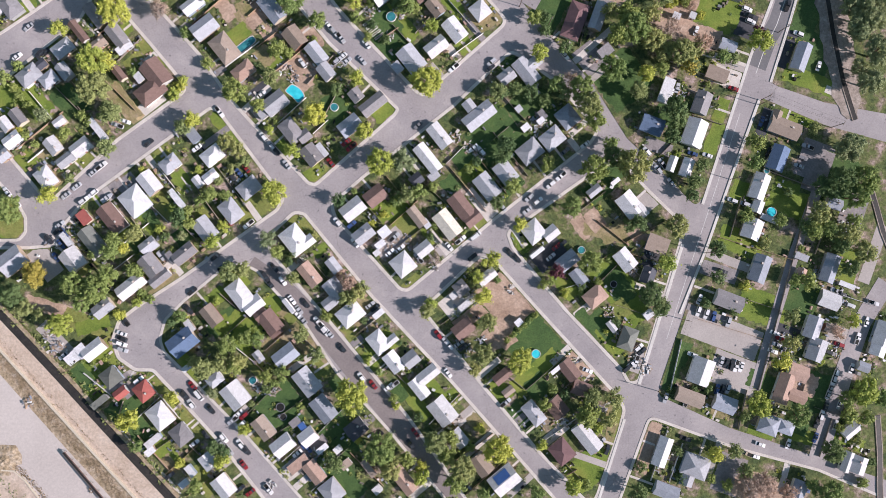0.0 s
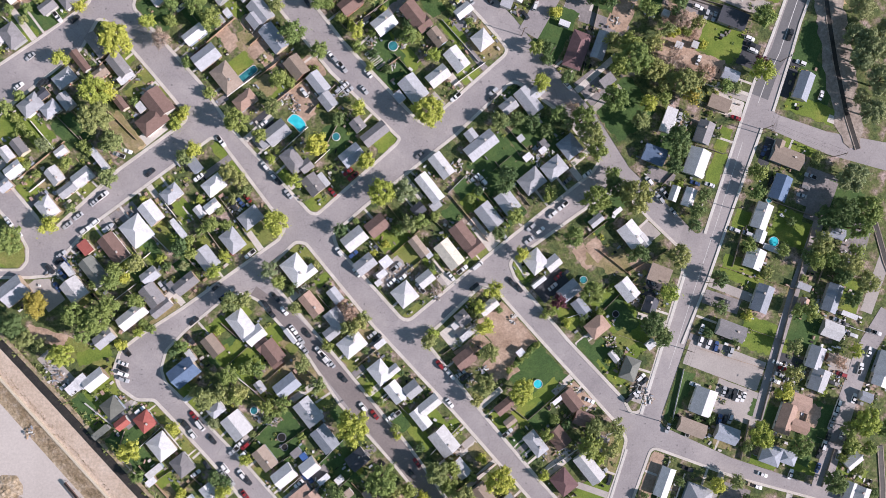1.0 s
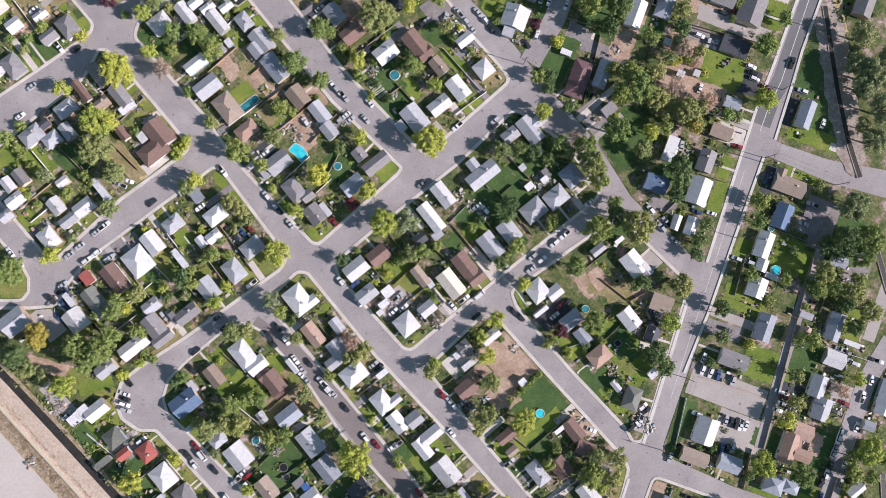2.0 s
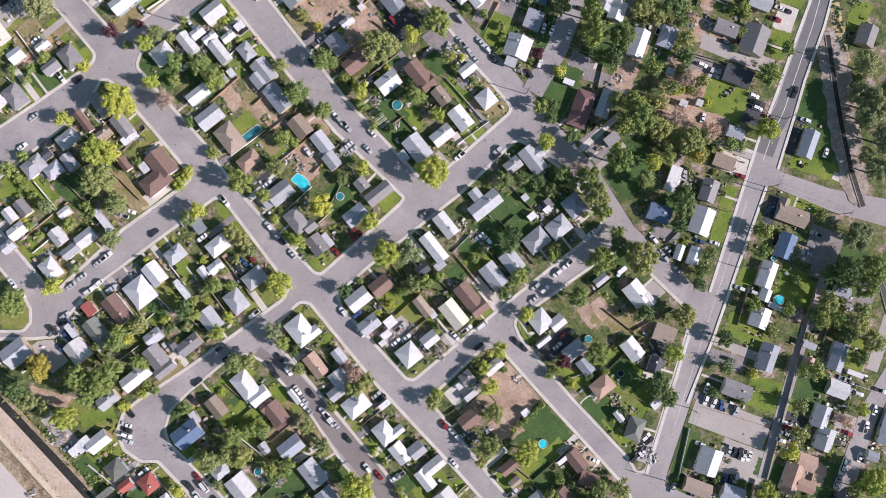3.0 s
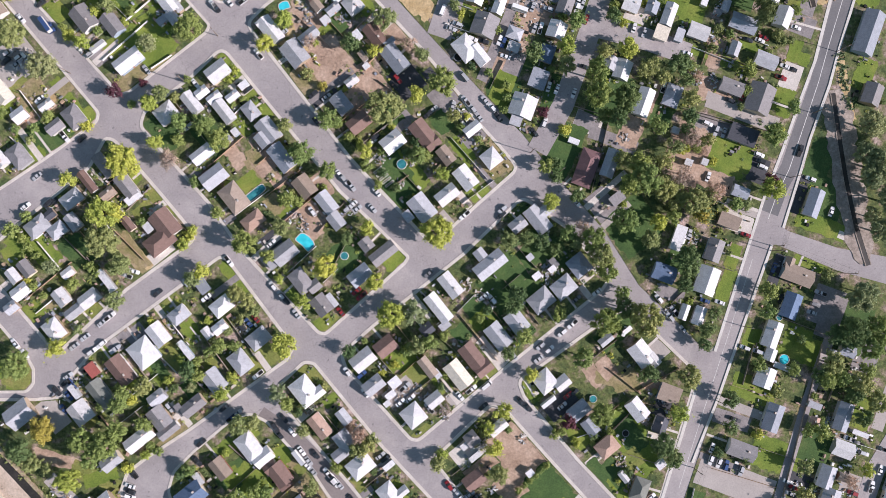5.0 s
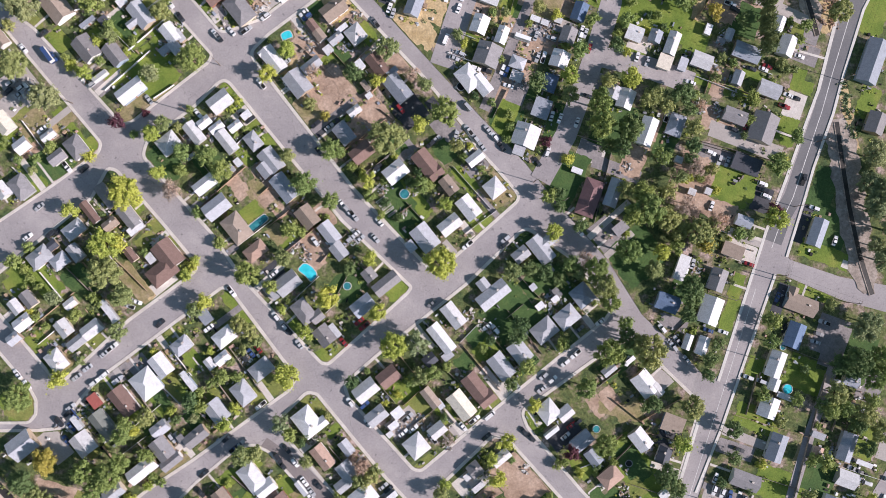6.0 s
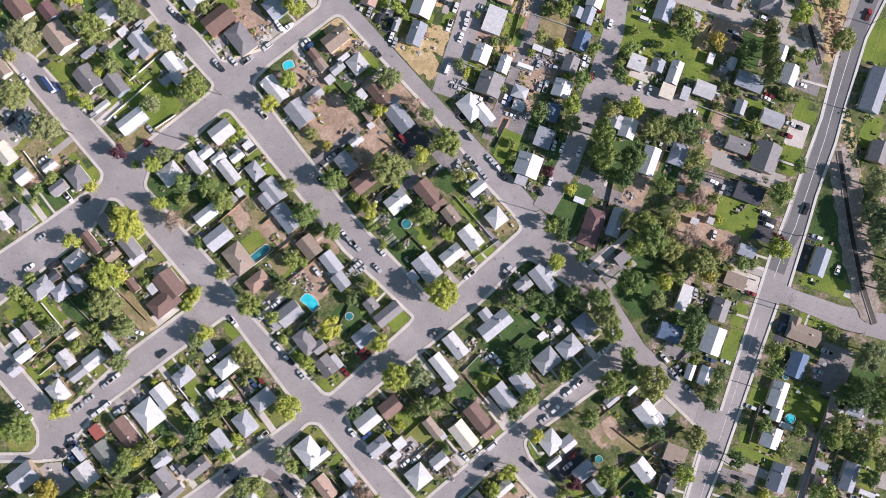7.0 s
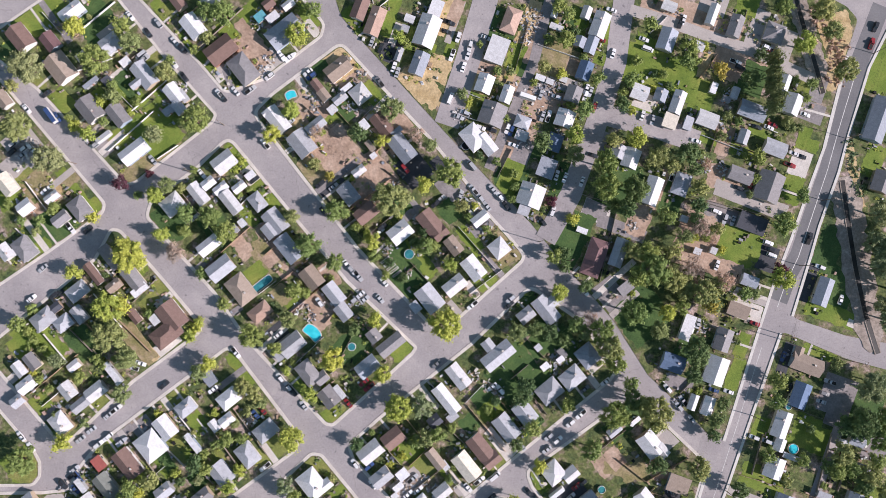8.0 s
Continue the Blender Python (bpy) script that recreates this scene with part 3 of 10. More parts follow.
# trees: a unit crown of radius 1 on a trunk, scaled to each tree
def crown_mesh(kind, seed, leaves, clumps):
    """A unit crown: leafy clumps of uneven size on a lobed dome, with gaps between them."""
    rnd = np.random.RandomState(seed)
    n = clumps
    az = np.arange(n) * 2.399963 + rnd.uniform(-0.45, 0.45, n)
    h = np.clip(1 - (np.arange(n) + 0.5) / n * 1.3 + rnd.uniform(-0.12, 0.12, n), -0.45, 0.97)
    lobe = 1 + 0.08 * np.sin(2 * az + rnd.uniform(0, 6)) + 0.07 * np.sin(3 * az + rnd.uniform(0, 6)) + 0.06 * np.sin(5 * az + rnd.uniform(0, 6))
    flat_r = np.sqrt(1 - h * h) * lobe
    c = np.stack((flat_r * np.cos(az), flat_r * np.sin(az), h * 0.9), axis=1)
    c *= rnd.uniform(0.48, 0.76, n)[:, None]
    size = rnd.uniform(0.7, 1.35, n) * 1.04 / math.sqrt(n) * (1.2 if n < 20 else 1.12)
    pick = rnd.choice(n, leaves, p=size ** 2 / (size ** 2).sum())
    d = rnd.normal(size=(leaves, 3))
    d /= np.linalg.norm(d, axis=1)[:, None]
    d[:, 2] = np.where(rnd.rand(leaves) < 0.7, np.abs(d[:, 2]), d[:, 2])
    reach = np.where(rnd.rand(leaves) < 0.16, rnd.uniform(1.0, 1.5, leaves), rnd.uniform(0.45, 1.1, leaves))
    place = c[pick] + d * (size[pick] * reach)[:, None]
    out = c / np.linalg.norm(c, axis=1)[:, None]
    place += out[pick] * (size[pick] * rnd.gamma(1.2, 0.28, leaves))[:, None]
    nrm = d + rnd.normal(size=(leaves, 3)) * 0.4 + np.array((0, 0, 0.15))
    nrm /= np.linalg.norm(nrm, axis=1)[:, None]
    up = rnd.normal(size=(leaves, 3))
    u = np.cross(nrm, up)
    u /= np.linalg.norm(u, axis=1)[:, None]
    v = np.cross(nrm, u)
    s = rnd.uniform(0.6, 1.3, leaves) * (0.052 if leaves > 4500 else 0.072 if leaves > 2000 else 0.11) * (0.6 if kind == "dry" else 1)
    u *= s[:, None]
    v *= (s * rnd.uniform(0.6, 1.0, leaves))[:, None]
    verts = np.stack((place - u - v * 0.3, place - v, place + u + v * 0.2, place + v * 1.1), axis=1).reshape(-1, 3)
    me = bpy.data.meshes.new("crown")
    me.from_pydata(verts.tolist(), [], np.arange(leaves * 4).reshape(-1, 4).tolist())
    me.materials.append(MATS["leaf_" + kind])
    return me


def trunk_mesh(seed, low):
    """A tapered trunk from the ground (z = -low) with limbs into the crown."""
    rnd = random.Random(seed)
    bm = bmesh.new()

    def limb(a, b, r0, r1, n=6):
        d = (b - a).normalized()
        u = d.orthogonal().normalized()
        w = d.cross(u)
        ra = [bm.verts.new(a + (u * math.cos(k * 2 * math.pi / n) + w * math.sin(k * 2 * math.pi / n)) * r0) for k in range(n)]
        rb = [bm.verts.new(b + (u * math.cos(k * 2 * math.pi / n) + w * math.sin(k * 2 * math.pi / n)) * r1) for k in range(n)]
        for k in range(n):
            bm.faces.new((ra[k], ra[(k + 1) % n], rb[(k + 1) % n], rb[k]))
        bm.faces.new(rb)
    fork = Vector((rnd.uniform(-0.05, 0.05), rnd.uniform(-0.05, 0.05), -0.35))
    limb(Vector((0, 0, -low)), fork, 0.085, 0.06, 8)
    for k in range(6):
        a = k * 1.05 + rnd.uniform(-0.3, 0.3)
        tip = Vector((math.cos(a) * rnd.uniform(0.35, 0.65), math.sin(a) * rnd.uniform(0.35, 0.65), rnd.uniform(0.0, 0.4)))
        limb(fork, tip, 0.042, 0.012)
        limb(fork.lerp(tip, 0.55), tip + Vector((rnd.uniform(-0.2, 0.2), rnd.uniform(-0.2, 0.2), rnd.uniform(0.0, 0.15))), 0.022, 0.008, 5)
    return mesh_of("trunk", bm, "bark")


KINDS = {"yellow_green": "yellow-green broadleaf", "green": "green broadleaf", "olive": "olive-green broadleaf", "dark_green": "dark green broadleaf", "dry": "sparse dry brownish",
         "grey_green": "grey-green willowy", "autumn": "golden-yellow autumn", "plum": "dark plum-leaved", "poplar": "tall narrow dark green"}
CROWNS, TRUNKS = {}, {}


def tree(x, y, r, h, kind):
    big = 2 if r > 6.3 else 1 if r > 4.2 else 0
    k = TURNS.randrange(4 if kind in ("yellow_green", "green", "olive") else 2)
    key = (kind, big, k)
    if key not in CROWNS:
        CROWNS[key] = crown_mesh(kind, len(CROWNS) * 17 + 3, (1050, 2600, 5600)[big], (13, 30, 56)[big])
        TRUNKS[key] = trunk_mesh(len(TRUNKS) + 5, 1.0)
    bush = r < 2.75
    base = 0.12 if any(inside((x, y), o) for o in YARDS) else 0.0
    up = (h * 0.44 if kind != "poplar" else h * 0.5)
    mid = h - up * 0.95
    if bush:
        low = min(mid, up * 0.55)
        thing = tagged(new("bush", CROWNS[key]), "%s garden bush" % KINDS[kind], "bush")
        thing.matrix_basis = flat(x, y, base + low - 0.08, TURNS.uniform(0, 360)) @ Matrix.Diagonal((r, r, up, 1))
        return thing
    thing = tagged(new("tree"), "%s yard tree with an uneven crown" % KINDS[kind], "tree")
    thing.matrix_basis = flat(x, y, base, TURNS.uniform(0, 360))
    part("trunk", TRUNKS[key], None, thing, "", pose(0, 0, mid) @ Matrix.Diagonal((r * 0.75, r * 0.75, mid, 1)))
    part("crown", CROWNS[key], None, thing, "", pose(0, 0, mid) @ Matrix.Diagonal((r * 0.92, r * 0.92, up, 1)))
    return thing


# cars
def car_body_bm(l, w, profile):
    """Lofted body: sections along the car of half width, low and high edge."""
    bm = bmesh.new()
    rows = []
    for px, hw, z0, z1 in profile:
        x = px * l / 2
        hw = hw * w / 2
        rows.append([bm.verts.new(v) for v in ((x, -hw * 0.94, z0), (x, -hw, (z0 + z1) / 2), (x, -hw * 0.9, z1), (x, hw * 0.9, z1), (x, hw, (z0 + z1) / 2), (x, hw * 0.94, z0))])
    for a, b in zip(rows, rows[1:]):
        for k in range(6):
            bm.faces.new((a[k], a[(k + 1) % 6], b[(k + 1) % 6], b[k]))
    bm.faces.new(rows[0][::-1])
    bm.faces.new(rows[-1])
    bmesh.ops.recalc_face_normals(bm, faces=bm.faces)
    return bm


def frustum(x0, x1, hw0, z0, X0, X1, hw1, z1):
    bm = bmesh.new()
    lo = [bm.verts.new(v) for v in ((x0, -hw0, z0), (x1, -hw0, z0), (x1, hw0, z0), (x0, hw0, z0))]
    hi = [bm.verts.new(v) for v in ((X0, -hw1, z1), (X1, -hw1, z1), (X1, hw1, z1), (X0, hw1, z1))]
    bm.faces.new(hi)
    for i in range(4):
        j = (i + 1) % 4
        bm.faces.new((lo[i], lo[j], hi[j], hi[i]))
    return bm


def wheel_bm():
    bm = bmesh.new()
    cyl(bm, 0, 0, -0.1, 0.1, 0.32, 0.32, 12, 0)
    cyl(bm, 0, 0, -0.11, 0.11, 0.19, 0.19, 8, 1)
    return bm


WHEEL = mesh_of("wheel", wheel_bm(), ["rubber", "metal_grey"])
SHAPES = {  # length, width, deck height, cabin: low ends, roof ends, roof height
    "sedan": (4.7, 1.8, 0.92, (-0.68, 0.36), (-0.42, 0.08), 1.44),
    "suv": (4.8, 1.9, 1.08, (-0.95, 0.38), (-0.82, 0.14), 1.74),
    "pickup": (5.6, 1.95, 1.06, (-0.12, 0.42), (-0.08, 0.22), 1.8),
    "van": (5.4, 2.0, 1.2, (-0.98, 0.72), (-0.94, 0.5), 2.1),
    "motorhome": (7.6, 2.4, 1.0, (-0.99, 0.95), (-0.98, 0.9), 2.95),
    "boat": (6.2, 2.2, 1.1, (-0.4, 0.2), (-0.3, 0.05), 1.6)}
CAR_MESH = {}


def car(x, y, deg, paint, shape="sedan"):
    l, w, deck, low, top, high = SHAPES[shape]
    key = (shape, paint)
    if key not in CAR_MESH:
        nose = [(-1.0, 0.86, 0.42, deck * 0.86), (-0.93, 0.97, 0.3, deck * 0.99), (-0.4, 1.0, 0.26, deck), (0.4, 1.0, 0.26, deck), (0.85, 0.95, 0.3, deck * 0.88), (1.0, 0.8, 0.42, deck * 0.72)]
        if shape == "boat":
            nose = [(-1.0, 0.9, 0.4, deck), (-0.2, 1.0, 0.35, deck), (0.5, 0.8, 0.45, deck), (0.85, 0.4, 0.6, deck * 1.05), (1.0, 0.06, 0.8, deck * 1.1)]
        body = mesh_of("body", car_body_bm(l, w, nose), "paint_" + paint)
        h = l / 2
        cabin = mesh_of("cabin_glass", frustum(low[0] * h, low[1] * h, w * 0.44, deck - 0.02, top[0] * h, top[1] * h, w * 0.37, high), "window_glass" if shape != "motorhome" else "trim_white")
        bm = bmesh.new()
        a, b = top[0] * h - 0.04, top[1] * h + 0.04
        box(bm, a, -w * 0.38, high - 0.03, b, w * 0.38, high + 0.05)
        bmesh.ops.bevel(bm, geom=[e for e in bm.edges], offset=0.03, segments=1, affect="EDGES")
        roof = mesh_of("roof", bm, "paint_" + paint)
        bed = None
        if shape == "pickup":
            bm = bmesh.new()
            box(bm, -0.94 * h, -w * 0.38, deck - 0.4, -0.17 * h, w * 0.38, deck + 0.012)
            bed = mesh_of("cargo_bed", bm, "rubber")
        CAR_MESH[key] = (body, cabin, roof, bed)
    body, cabin, roof, bed = CAR_MESH[key]
    word = {"sedan": "saloon car", "suv": "estate car", "pickup": "pickup truck", "van": "van", "motorhome": "motorhome", "boat": "boat on a trailer"}[shape]
    name = {"pickup": "pickup_truck", "sedan": "car", "suv": "car"}.get(shape, shape)
    thing = tagged(new(name), "%s %s parked on the ground" % (paint, word), name.replace("_", " "), "parked vehicles")
    FOOT.append((x, y, radians(deg), l, w, True))
    thing.matrix_basis = flat(x, y, 0.2 if any(inside((x, y), q) for q in YARDS) else 0.008, deg)
    part("body", body, None, thing)
    part("cabin_glass", cabin, None, thing)
    part("roof", roof, None, thing)
    if bed:
        part("cargo_bed", bed, None, thing)
    for sx in (-0.58, 0.6) if shape != "boat" else (-0.3,):
        for sy in (-1, 1):
            part("wheel", WHEEL, None, thing, "", pose(sx * l / 2, sy * w * 0.42, 0.32, 90, 0, 0))
    return thing


# yard surfaces
LIFT = [0.15]
PATCHES = {
    # "n" is the lawn whose dark green includes painted shade
    "g": ("lawn", "lawn", "green mown lawn with thin patches"), "b": ("lush_lawn", "lawn", "lush bright green watered lawn"), "n": ("deep_lawn", "lawn", "deep green lawn, its colour darkened for shade"), "d": ("dry_grass", "dry_lawn", "dry yellowed lawn"),
    "s": ("bare_soil", "bare_ground", "bare reddish-brown earth"), "y": ("straw", "bare_ground", "straw-coloured sandy earth"), "c": ("concrete", "driveway", "pale concrete driveway"),
    "q": ("asphalt_old", "parking_pad", "worn grey paved parking area"), "k": ("asphalt_dark", "parking_pad", "dark asphalt parking area"), "v": ("gravel", "gravel_yard", "pale gravel yard"),
    "w": ("pale_gravel", "gravel_yard", "very pale gravel lot"), "r": ("brush", "rough_ground", "rough ground with dry brush")}


def patch(x, y, l, w, deg, kind):
    material, name, label = PATCHES[kind]
    hard = kind in "cqkvw"
    LIFT[0] += 0.00014
    rough = 0.05 if hard else 0.25 + min(l, w) * 0.03
    n = max(5, int(max(l, w) / 1.6))
    home = next((q for q in YARDS if inside((x, y), q)), None)
    if home is None:
        return
    a = radians(deg)
    ca, sa = math.cos(a), math.sin(a)
    pts = []
    for (ax, ay), (bx, by) in (((-1, -1), (1, -1)), ((1, -1), (1, 1)), ((1, 1), (-1, 1)), ((-1, 1), (-1, -1))):
        for k in range(n):
            t = k / n
            u = (ax + (bx - ax) * t) * l / 2 + TURNS.uniform(-rough, rough)
            v = (ay + (by - ay) * t) * w / 2 + TURNS.uniform(-rough, rough)
            for s in range(20):
                q = (x + (u * ca - v * sa) * (1 - s * 0.05), y + (u * sa + v * ca) * (1 - s * 0.05))
                if inside(q, home):
                    break
            pts.append(q)
    plate(name, pts, 0.1, LIFT[0], material, label, name.replace("_", " "))


PANEL = {}
BARS = []      # where the fences run


def fence(x0, y0, x1, y1, material):
    """A board fence: panels about 6 m long between posts."""
    d = Vector((x1 - x0, y1 - y0))
    n = max(1, round(d.length / 6.0))
    step = d.length / n
    key = (material, round(step, 1))
    if key not in PANEL:
        bm = bmesh.new()
        rail = [(-0.02, 0.05), (-0.02, 1.28), (-0.06, 1.3), (-0.06, 1.36), (0.06, 1.36), (0.06, 1.3), (0.02, 1.28), (0.02, 0.05)]
        ends = [[bm.verts.new((u, y, z)) for y, z in rail] for u in (0.06, step - 0.06)]
        for k in range(8):
            bm.faces.new((ends[0][k], ends[0][(k + 1) % 8], ends[1][(k + 1) % 8], ends[1][k]))
        bm.faces.new(ends[0])
        bm.faces.new(ends[1][::-1])
        for u in (0.0, step):
            box(bm, u - 0.06, -0.065, 0, u + 0.06, 0.065, 1.45)
        PANEL[key] = mesh_of("panel", bm, material)
    word = {"vinyl": "white vinyl", "wood_grey": "weathered grey wooden", "wood_tan": "tan wooden"}[material]
    home = next((q for q in YARDS if inside(((x0 + x1) / 2, (y0 + y1) / 2), q)), [])
    spots = [k for k in range(n + 1) if home and inside((x0 + d.x * k / n, y0 + d.y * k / n), home)]
    if len(spots) < 2:
        return
    BARS.append((Vector((x0, y0)), Vector((x1, y1))))
    thing = tagged(new("fence"), word + " board fence between the yards", "fence")
    thing.matrix_basis = flat(x0, y0, 0.13, math.degrees(math.atan2(d.y, d.x)))
    for k in spots:
        if k + 1 in spots:
            part("panel", PANEL[key], None, thing, "", pose(k * step, 0, 0))
    return thing


# ---- yard surfaces ----
patch(-130.6, 13.5, 23.8, 5.0, -50.5, "d")
patch(-121.9, 38.5, 17.5, 6.0, -50.5, "g")
patch(-171.2, 15.4, 15.0, 10.0, -50.5, "b")
patch(-154.6, 16.4, 15.0, 7.5, -50.5, "n")
patch(-170.4, -9.3, 15.0, 6.5, 40.0, "d")
patch(-161.6, 4.5, 12.5, 5.5, -50.5, "g")
patch(-131.1, 50.0, 10.0, 5.5, 40.0, "b")
patch(-135.3, -1.5, 10.0, 7.0, 40.0, "d")
patch(-136.0, 7.7, 6.5, 4.5, 40.0, "s")
patch(-121.3, 15.3, 14.0, 5.5, 40.0, "c")
patch(-181.5, 18.9, 10.0, 10.0, 40.0, "b")
patch(-148.5, -9.3, 10.0, 6.0, 40.0, "g")
patch(-88.5, 5.6, 17.5, 5.5, -50.5, "b")
patch(-76.0, -30.0, 12.5, 5.5, 40.0, "g")
patch(-120.9, -35.0, 12.5, 7.0, -50.5, "b")
patch(-113.7, -30.8, 10.0, 6.0, -50.5, "g")
patch(-116.8, -5.0, 10.0, 6.0, 40.0, "b")
patch(-106.6, -18.2, 10.0, 7.0, -50.5, "b")
patch(-130.4, -19.5, 9.0, 6.5, 40.0, "q")
patch(-109.1, -55.5, 16.5, 3.8, -50.5, "c")
patch(-113.2, -64.0, 15.0, 4.0, 40.0, "d")
patch(-100.0, -54.4, 7.5, 3.5, 40.0, "d")
patch(-102.9, -40.0, 15.0, 7.5, 40.0, "n")
patch(-141.1, -29.7, 12.5, 3.0, -50.5, "b")
patch(-132.2, -40.7, 12.5, 5.5, -50.5, "b")
patch(-146.4, -57.3, 10.0, 3.5, 40.0, "g")
patch(-164.6, -54.9, 15.0, 9.0, -50.5, "v")
patch(-159.2, -75.2, 27.5, 5.5, -15.0, "s")
patch(-143.2, -82.8, 27.5, 7.5, -25.0, "g")
patch(-124.6, -76.6, 15.0, 4.0, 40.0, "g")
patch(-136.7, -97.5, 20.0, 9.0, 40.0, "b")
patch(-130.7, -92.9, 9.0, 5.0, -50.5, "b")
patch(-147.4, -103.0, 20.0, 9.0, 40.0, "b")
patch(-117.5, -105.5, 15.0, 6.0, -50.5, "g")
patch(-102.7, -120.8, 22.5, 5.5, -50.5, "g")
patch(-139.7, -110.3, 14.0, 6.5, 40.0, "b")
patch(-126.9, -117.5, 15.0, 7.5, 40.0, "n")
patch(-121.2, -127.9, 15.0, 9.0, -50.5, "n")
patch(-110.0, -136.9, 17.5, 7.5, -50.5, "b")
patch(-128.7, -104.2, 20.0, 3.0, 40.0, "v")
patch(-127.9, -107.7, 10.0, 7.5, -50.5, "q")
patch(-93.4, -148.4, 15.0, 7.5, -50.5, "g")
patch(-159.3, -88.0, 17.5, 6.0, -45.0, "v")
patch(-107.4, -143.2, 12.5, 5.0, -50.5, "d")
patch(-179.7, -38.0, 17.5, 15.0, -50.5, "b")
patch(-80.7, 46.5, 10.0, 7.0, -50.5, "b")
patch(-73.8, 52.0, 15.0, 6.0, -50.5, "s")
patch(-75.8, 60.7, 12.5, 6.0, -50.5, "s")
patch(-57.0, 35.6, 20.0, 9.0, -50.5, "s")
patch(-46.3, 47.5, 14.0, 7.5, -50.5, "y")
patch(-55.1, 28.1, 10.0, 6.5, -50.5, "s")
patch(-39.9, 17.7, 17.5, 11.0, 40.0, "n")
patch(-15.6, 12.6, 15.0, 5.0, 40.0, "g")
patch(-47.9, -15.6, 14.0, 5.0, 40.0, "g")
patch(-62.6, -2.2, 10.0, 4.5, -50.5, "b")
patch(-71.0, 15.6, 12.5, 7.0, 40.0, "v")
patch(-67.1, 38.8, 12.5, 9.0, 40.0, "b")
patch(-14.3, 49.5, 17.5, 14.0, 40.0, "b")
patch(-17.0, 56.0, 12.5, 9.0, -50.5, "b")
patch(10.6, 63.9, 15.0, 6.0, -50.5, "b")
patch(29.9, 58.4, 17.5, 4.5, 40.0, "d")
patch(16.5, 45.8, 7.5, 6.0, 40.0, "b")
patch(9.2, 33.4, 7.5, 4.5, 40.0, "b")
patch(-12.7, -28.6, 11.5, 10.0, 40.0, "b")
patch(-14.9, -42.7, 15.0, 8.0, 40.0, "v")
patch(-5.5, -61.0, 15.0, 4.5, 40.0, "g")
patch(-15.1, -57.7, 10.0, 4.0, -50.5, "b")
patch(25.1, -33.1, 11.0, 7.0, 40.0, "g")
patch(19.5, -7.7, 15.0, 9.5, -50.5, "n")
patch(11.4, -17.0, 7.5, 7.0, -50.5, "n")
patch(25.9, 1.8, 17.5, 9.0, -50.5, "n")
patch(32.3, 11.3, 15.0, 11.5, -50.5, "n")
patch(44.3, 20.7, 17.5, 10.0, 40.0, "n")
patch(38.3, 43.4, 12.5, 4.5, 40.0, "n")
patch(-7.5, -36.0, 10.0, 6.5, -50.5, "g")
patch(3.0, -38.3, 10.0, 6.0, -50.5, "b")
patch(16.0, 21.0, 10.0, 5.0, 40.0, "q")
patch(50.7, -25.7, 25.0, 8.5, 40.0, "n")
patch(41.6, -41.5, 12.5, 7.0, -50.5, "b")
patch(46.0, -50.2, 9.0, 2.0, 40.0, "c")
patch(56.1, -47.3, 15.0, 9.0, 40.0, "k")
patch(62.9, -60.0, 15.0, 6.5, -50.5, "b")
patch(70.6, -34.4, 11.5, 6.5, -50.5, "s")
patch(82.1, -34.9, 21.0, 10.0, -12.0, "d")
patch(94.8, -36.4, 12.5, 6.5, -50.5, "s")
patch(85.7, -58.8, 22.5, 14.0, -50.5, "b")
patch(92.0, -71.8, 15.0, 14.0, 40.0, "b")
patch(68.2, -74.2, 20.0, 3.5, 40.0, "c")
patch(73.8, -78.1, 15.0, 7.0, -50.5, "n")
patch(83.6, -85.0, 15.0, 6.0, -50.5, "b")
patch(101.9, -46.3, 12.5, 7.5, 71.0, "k")
patch(110.0, -58.3, 22.5, 4.0, 71.0, "s")
patch(97.5, -94.3, 10.0, 6.5, 71.0, "v")
patch(103.5, -14.9, 22.5, 10.0, 0.0, "q")
patch(38.3, -68.5, 26.0, 19.5, -50.5, "s")
patch(34.8, -82.3, 15.0, 10.0, 40.0, "s")
patch(50.2, -87.6, 21.0, 23.0, 40.0, "n")
patch(51.5, -99.6, 25.0, 9.0, 40.0, "b")
patch(34.0, -107.3, 12.5, 9.0, -50.5, "b")
patch(44.8, -119.6, 15.0, 9.0, -50.5, "n")
patch(66.9, -87.3, 15.0, 5.0, -50.5, "s")
patch(77.2, -94.7, 27.5, 4.5, -50.5, "s")
patch(86.7, -123.6, 17.5, 5.0, 71.0, "g")
patch(76.1, -141.7, 21.0, 13.5, 40.0, "b")
patch(5.6, -67.8, 11.5, 6.5, 40.0, "g")
patch(21.3, -75.5, 15.0, 6.5, 40.0, "s")
patch(59.5, -126.9, 15.0, 4.5, 40.0, "c")
patch(-52.9, -34.0, 12.5, 6.0, -50.5, "g")
patch(-46.8, -39.4, 15.0, 2.5, -50.5, "v")
patch(-44.2, -46.3, 10.0, 4.5, 40.0, "b")
patch(-32.4, -63.5, 16.5, 9.0, -50.5, "s")
patch(-26.8, -68.9, 12.5, 5.0, -50.5, "d")
patch(-23.5, -81.3, 15.0, 6.5, -50.5, "d")
patch(-28.3, -88.3, 15.0, 6.5, -50.5, "g")
patch(-21.9, -98.2, 12.5, 5.5, -50.5, "g")
patch(-0.9, -114.3, 15.0, 6.5, -50.5, "b")
patch(6.9, -107.7, 10.0, 4.5, -50.5, "b")
patch(24.7, -119.9, 12.5, 7.5, -50.5, "d")
patch(-19.7, -73.8, 15.0, 4.0, 40.0, "v")
patch(14.0, -109.6, 10.0, 4.5, 40.0, "b")
patch(44.0, -135.8, 12.5, 3.5, -50.5, "g")
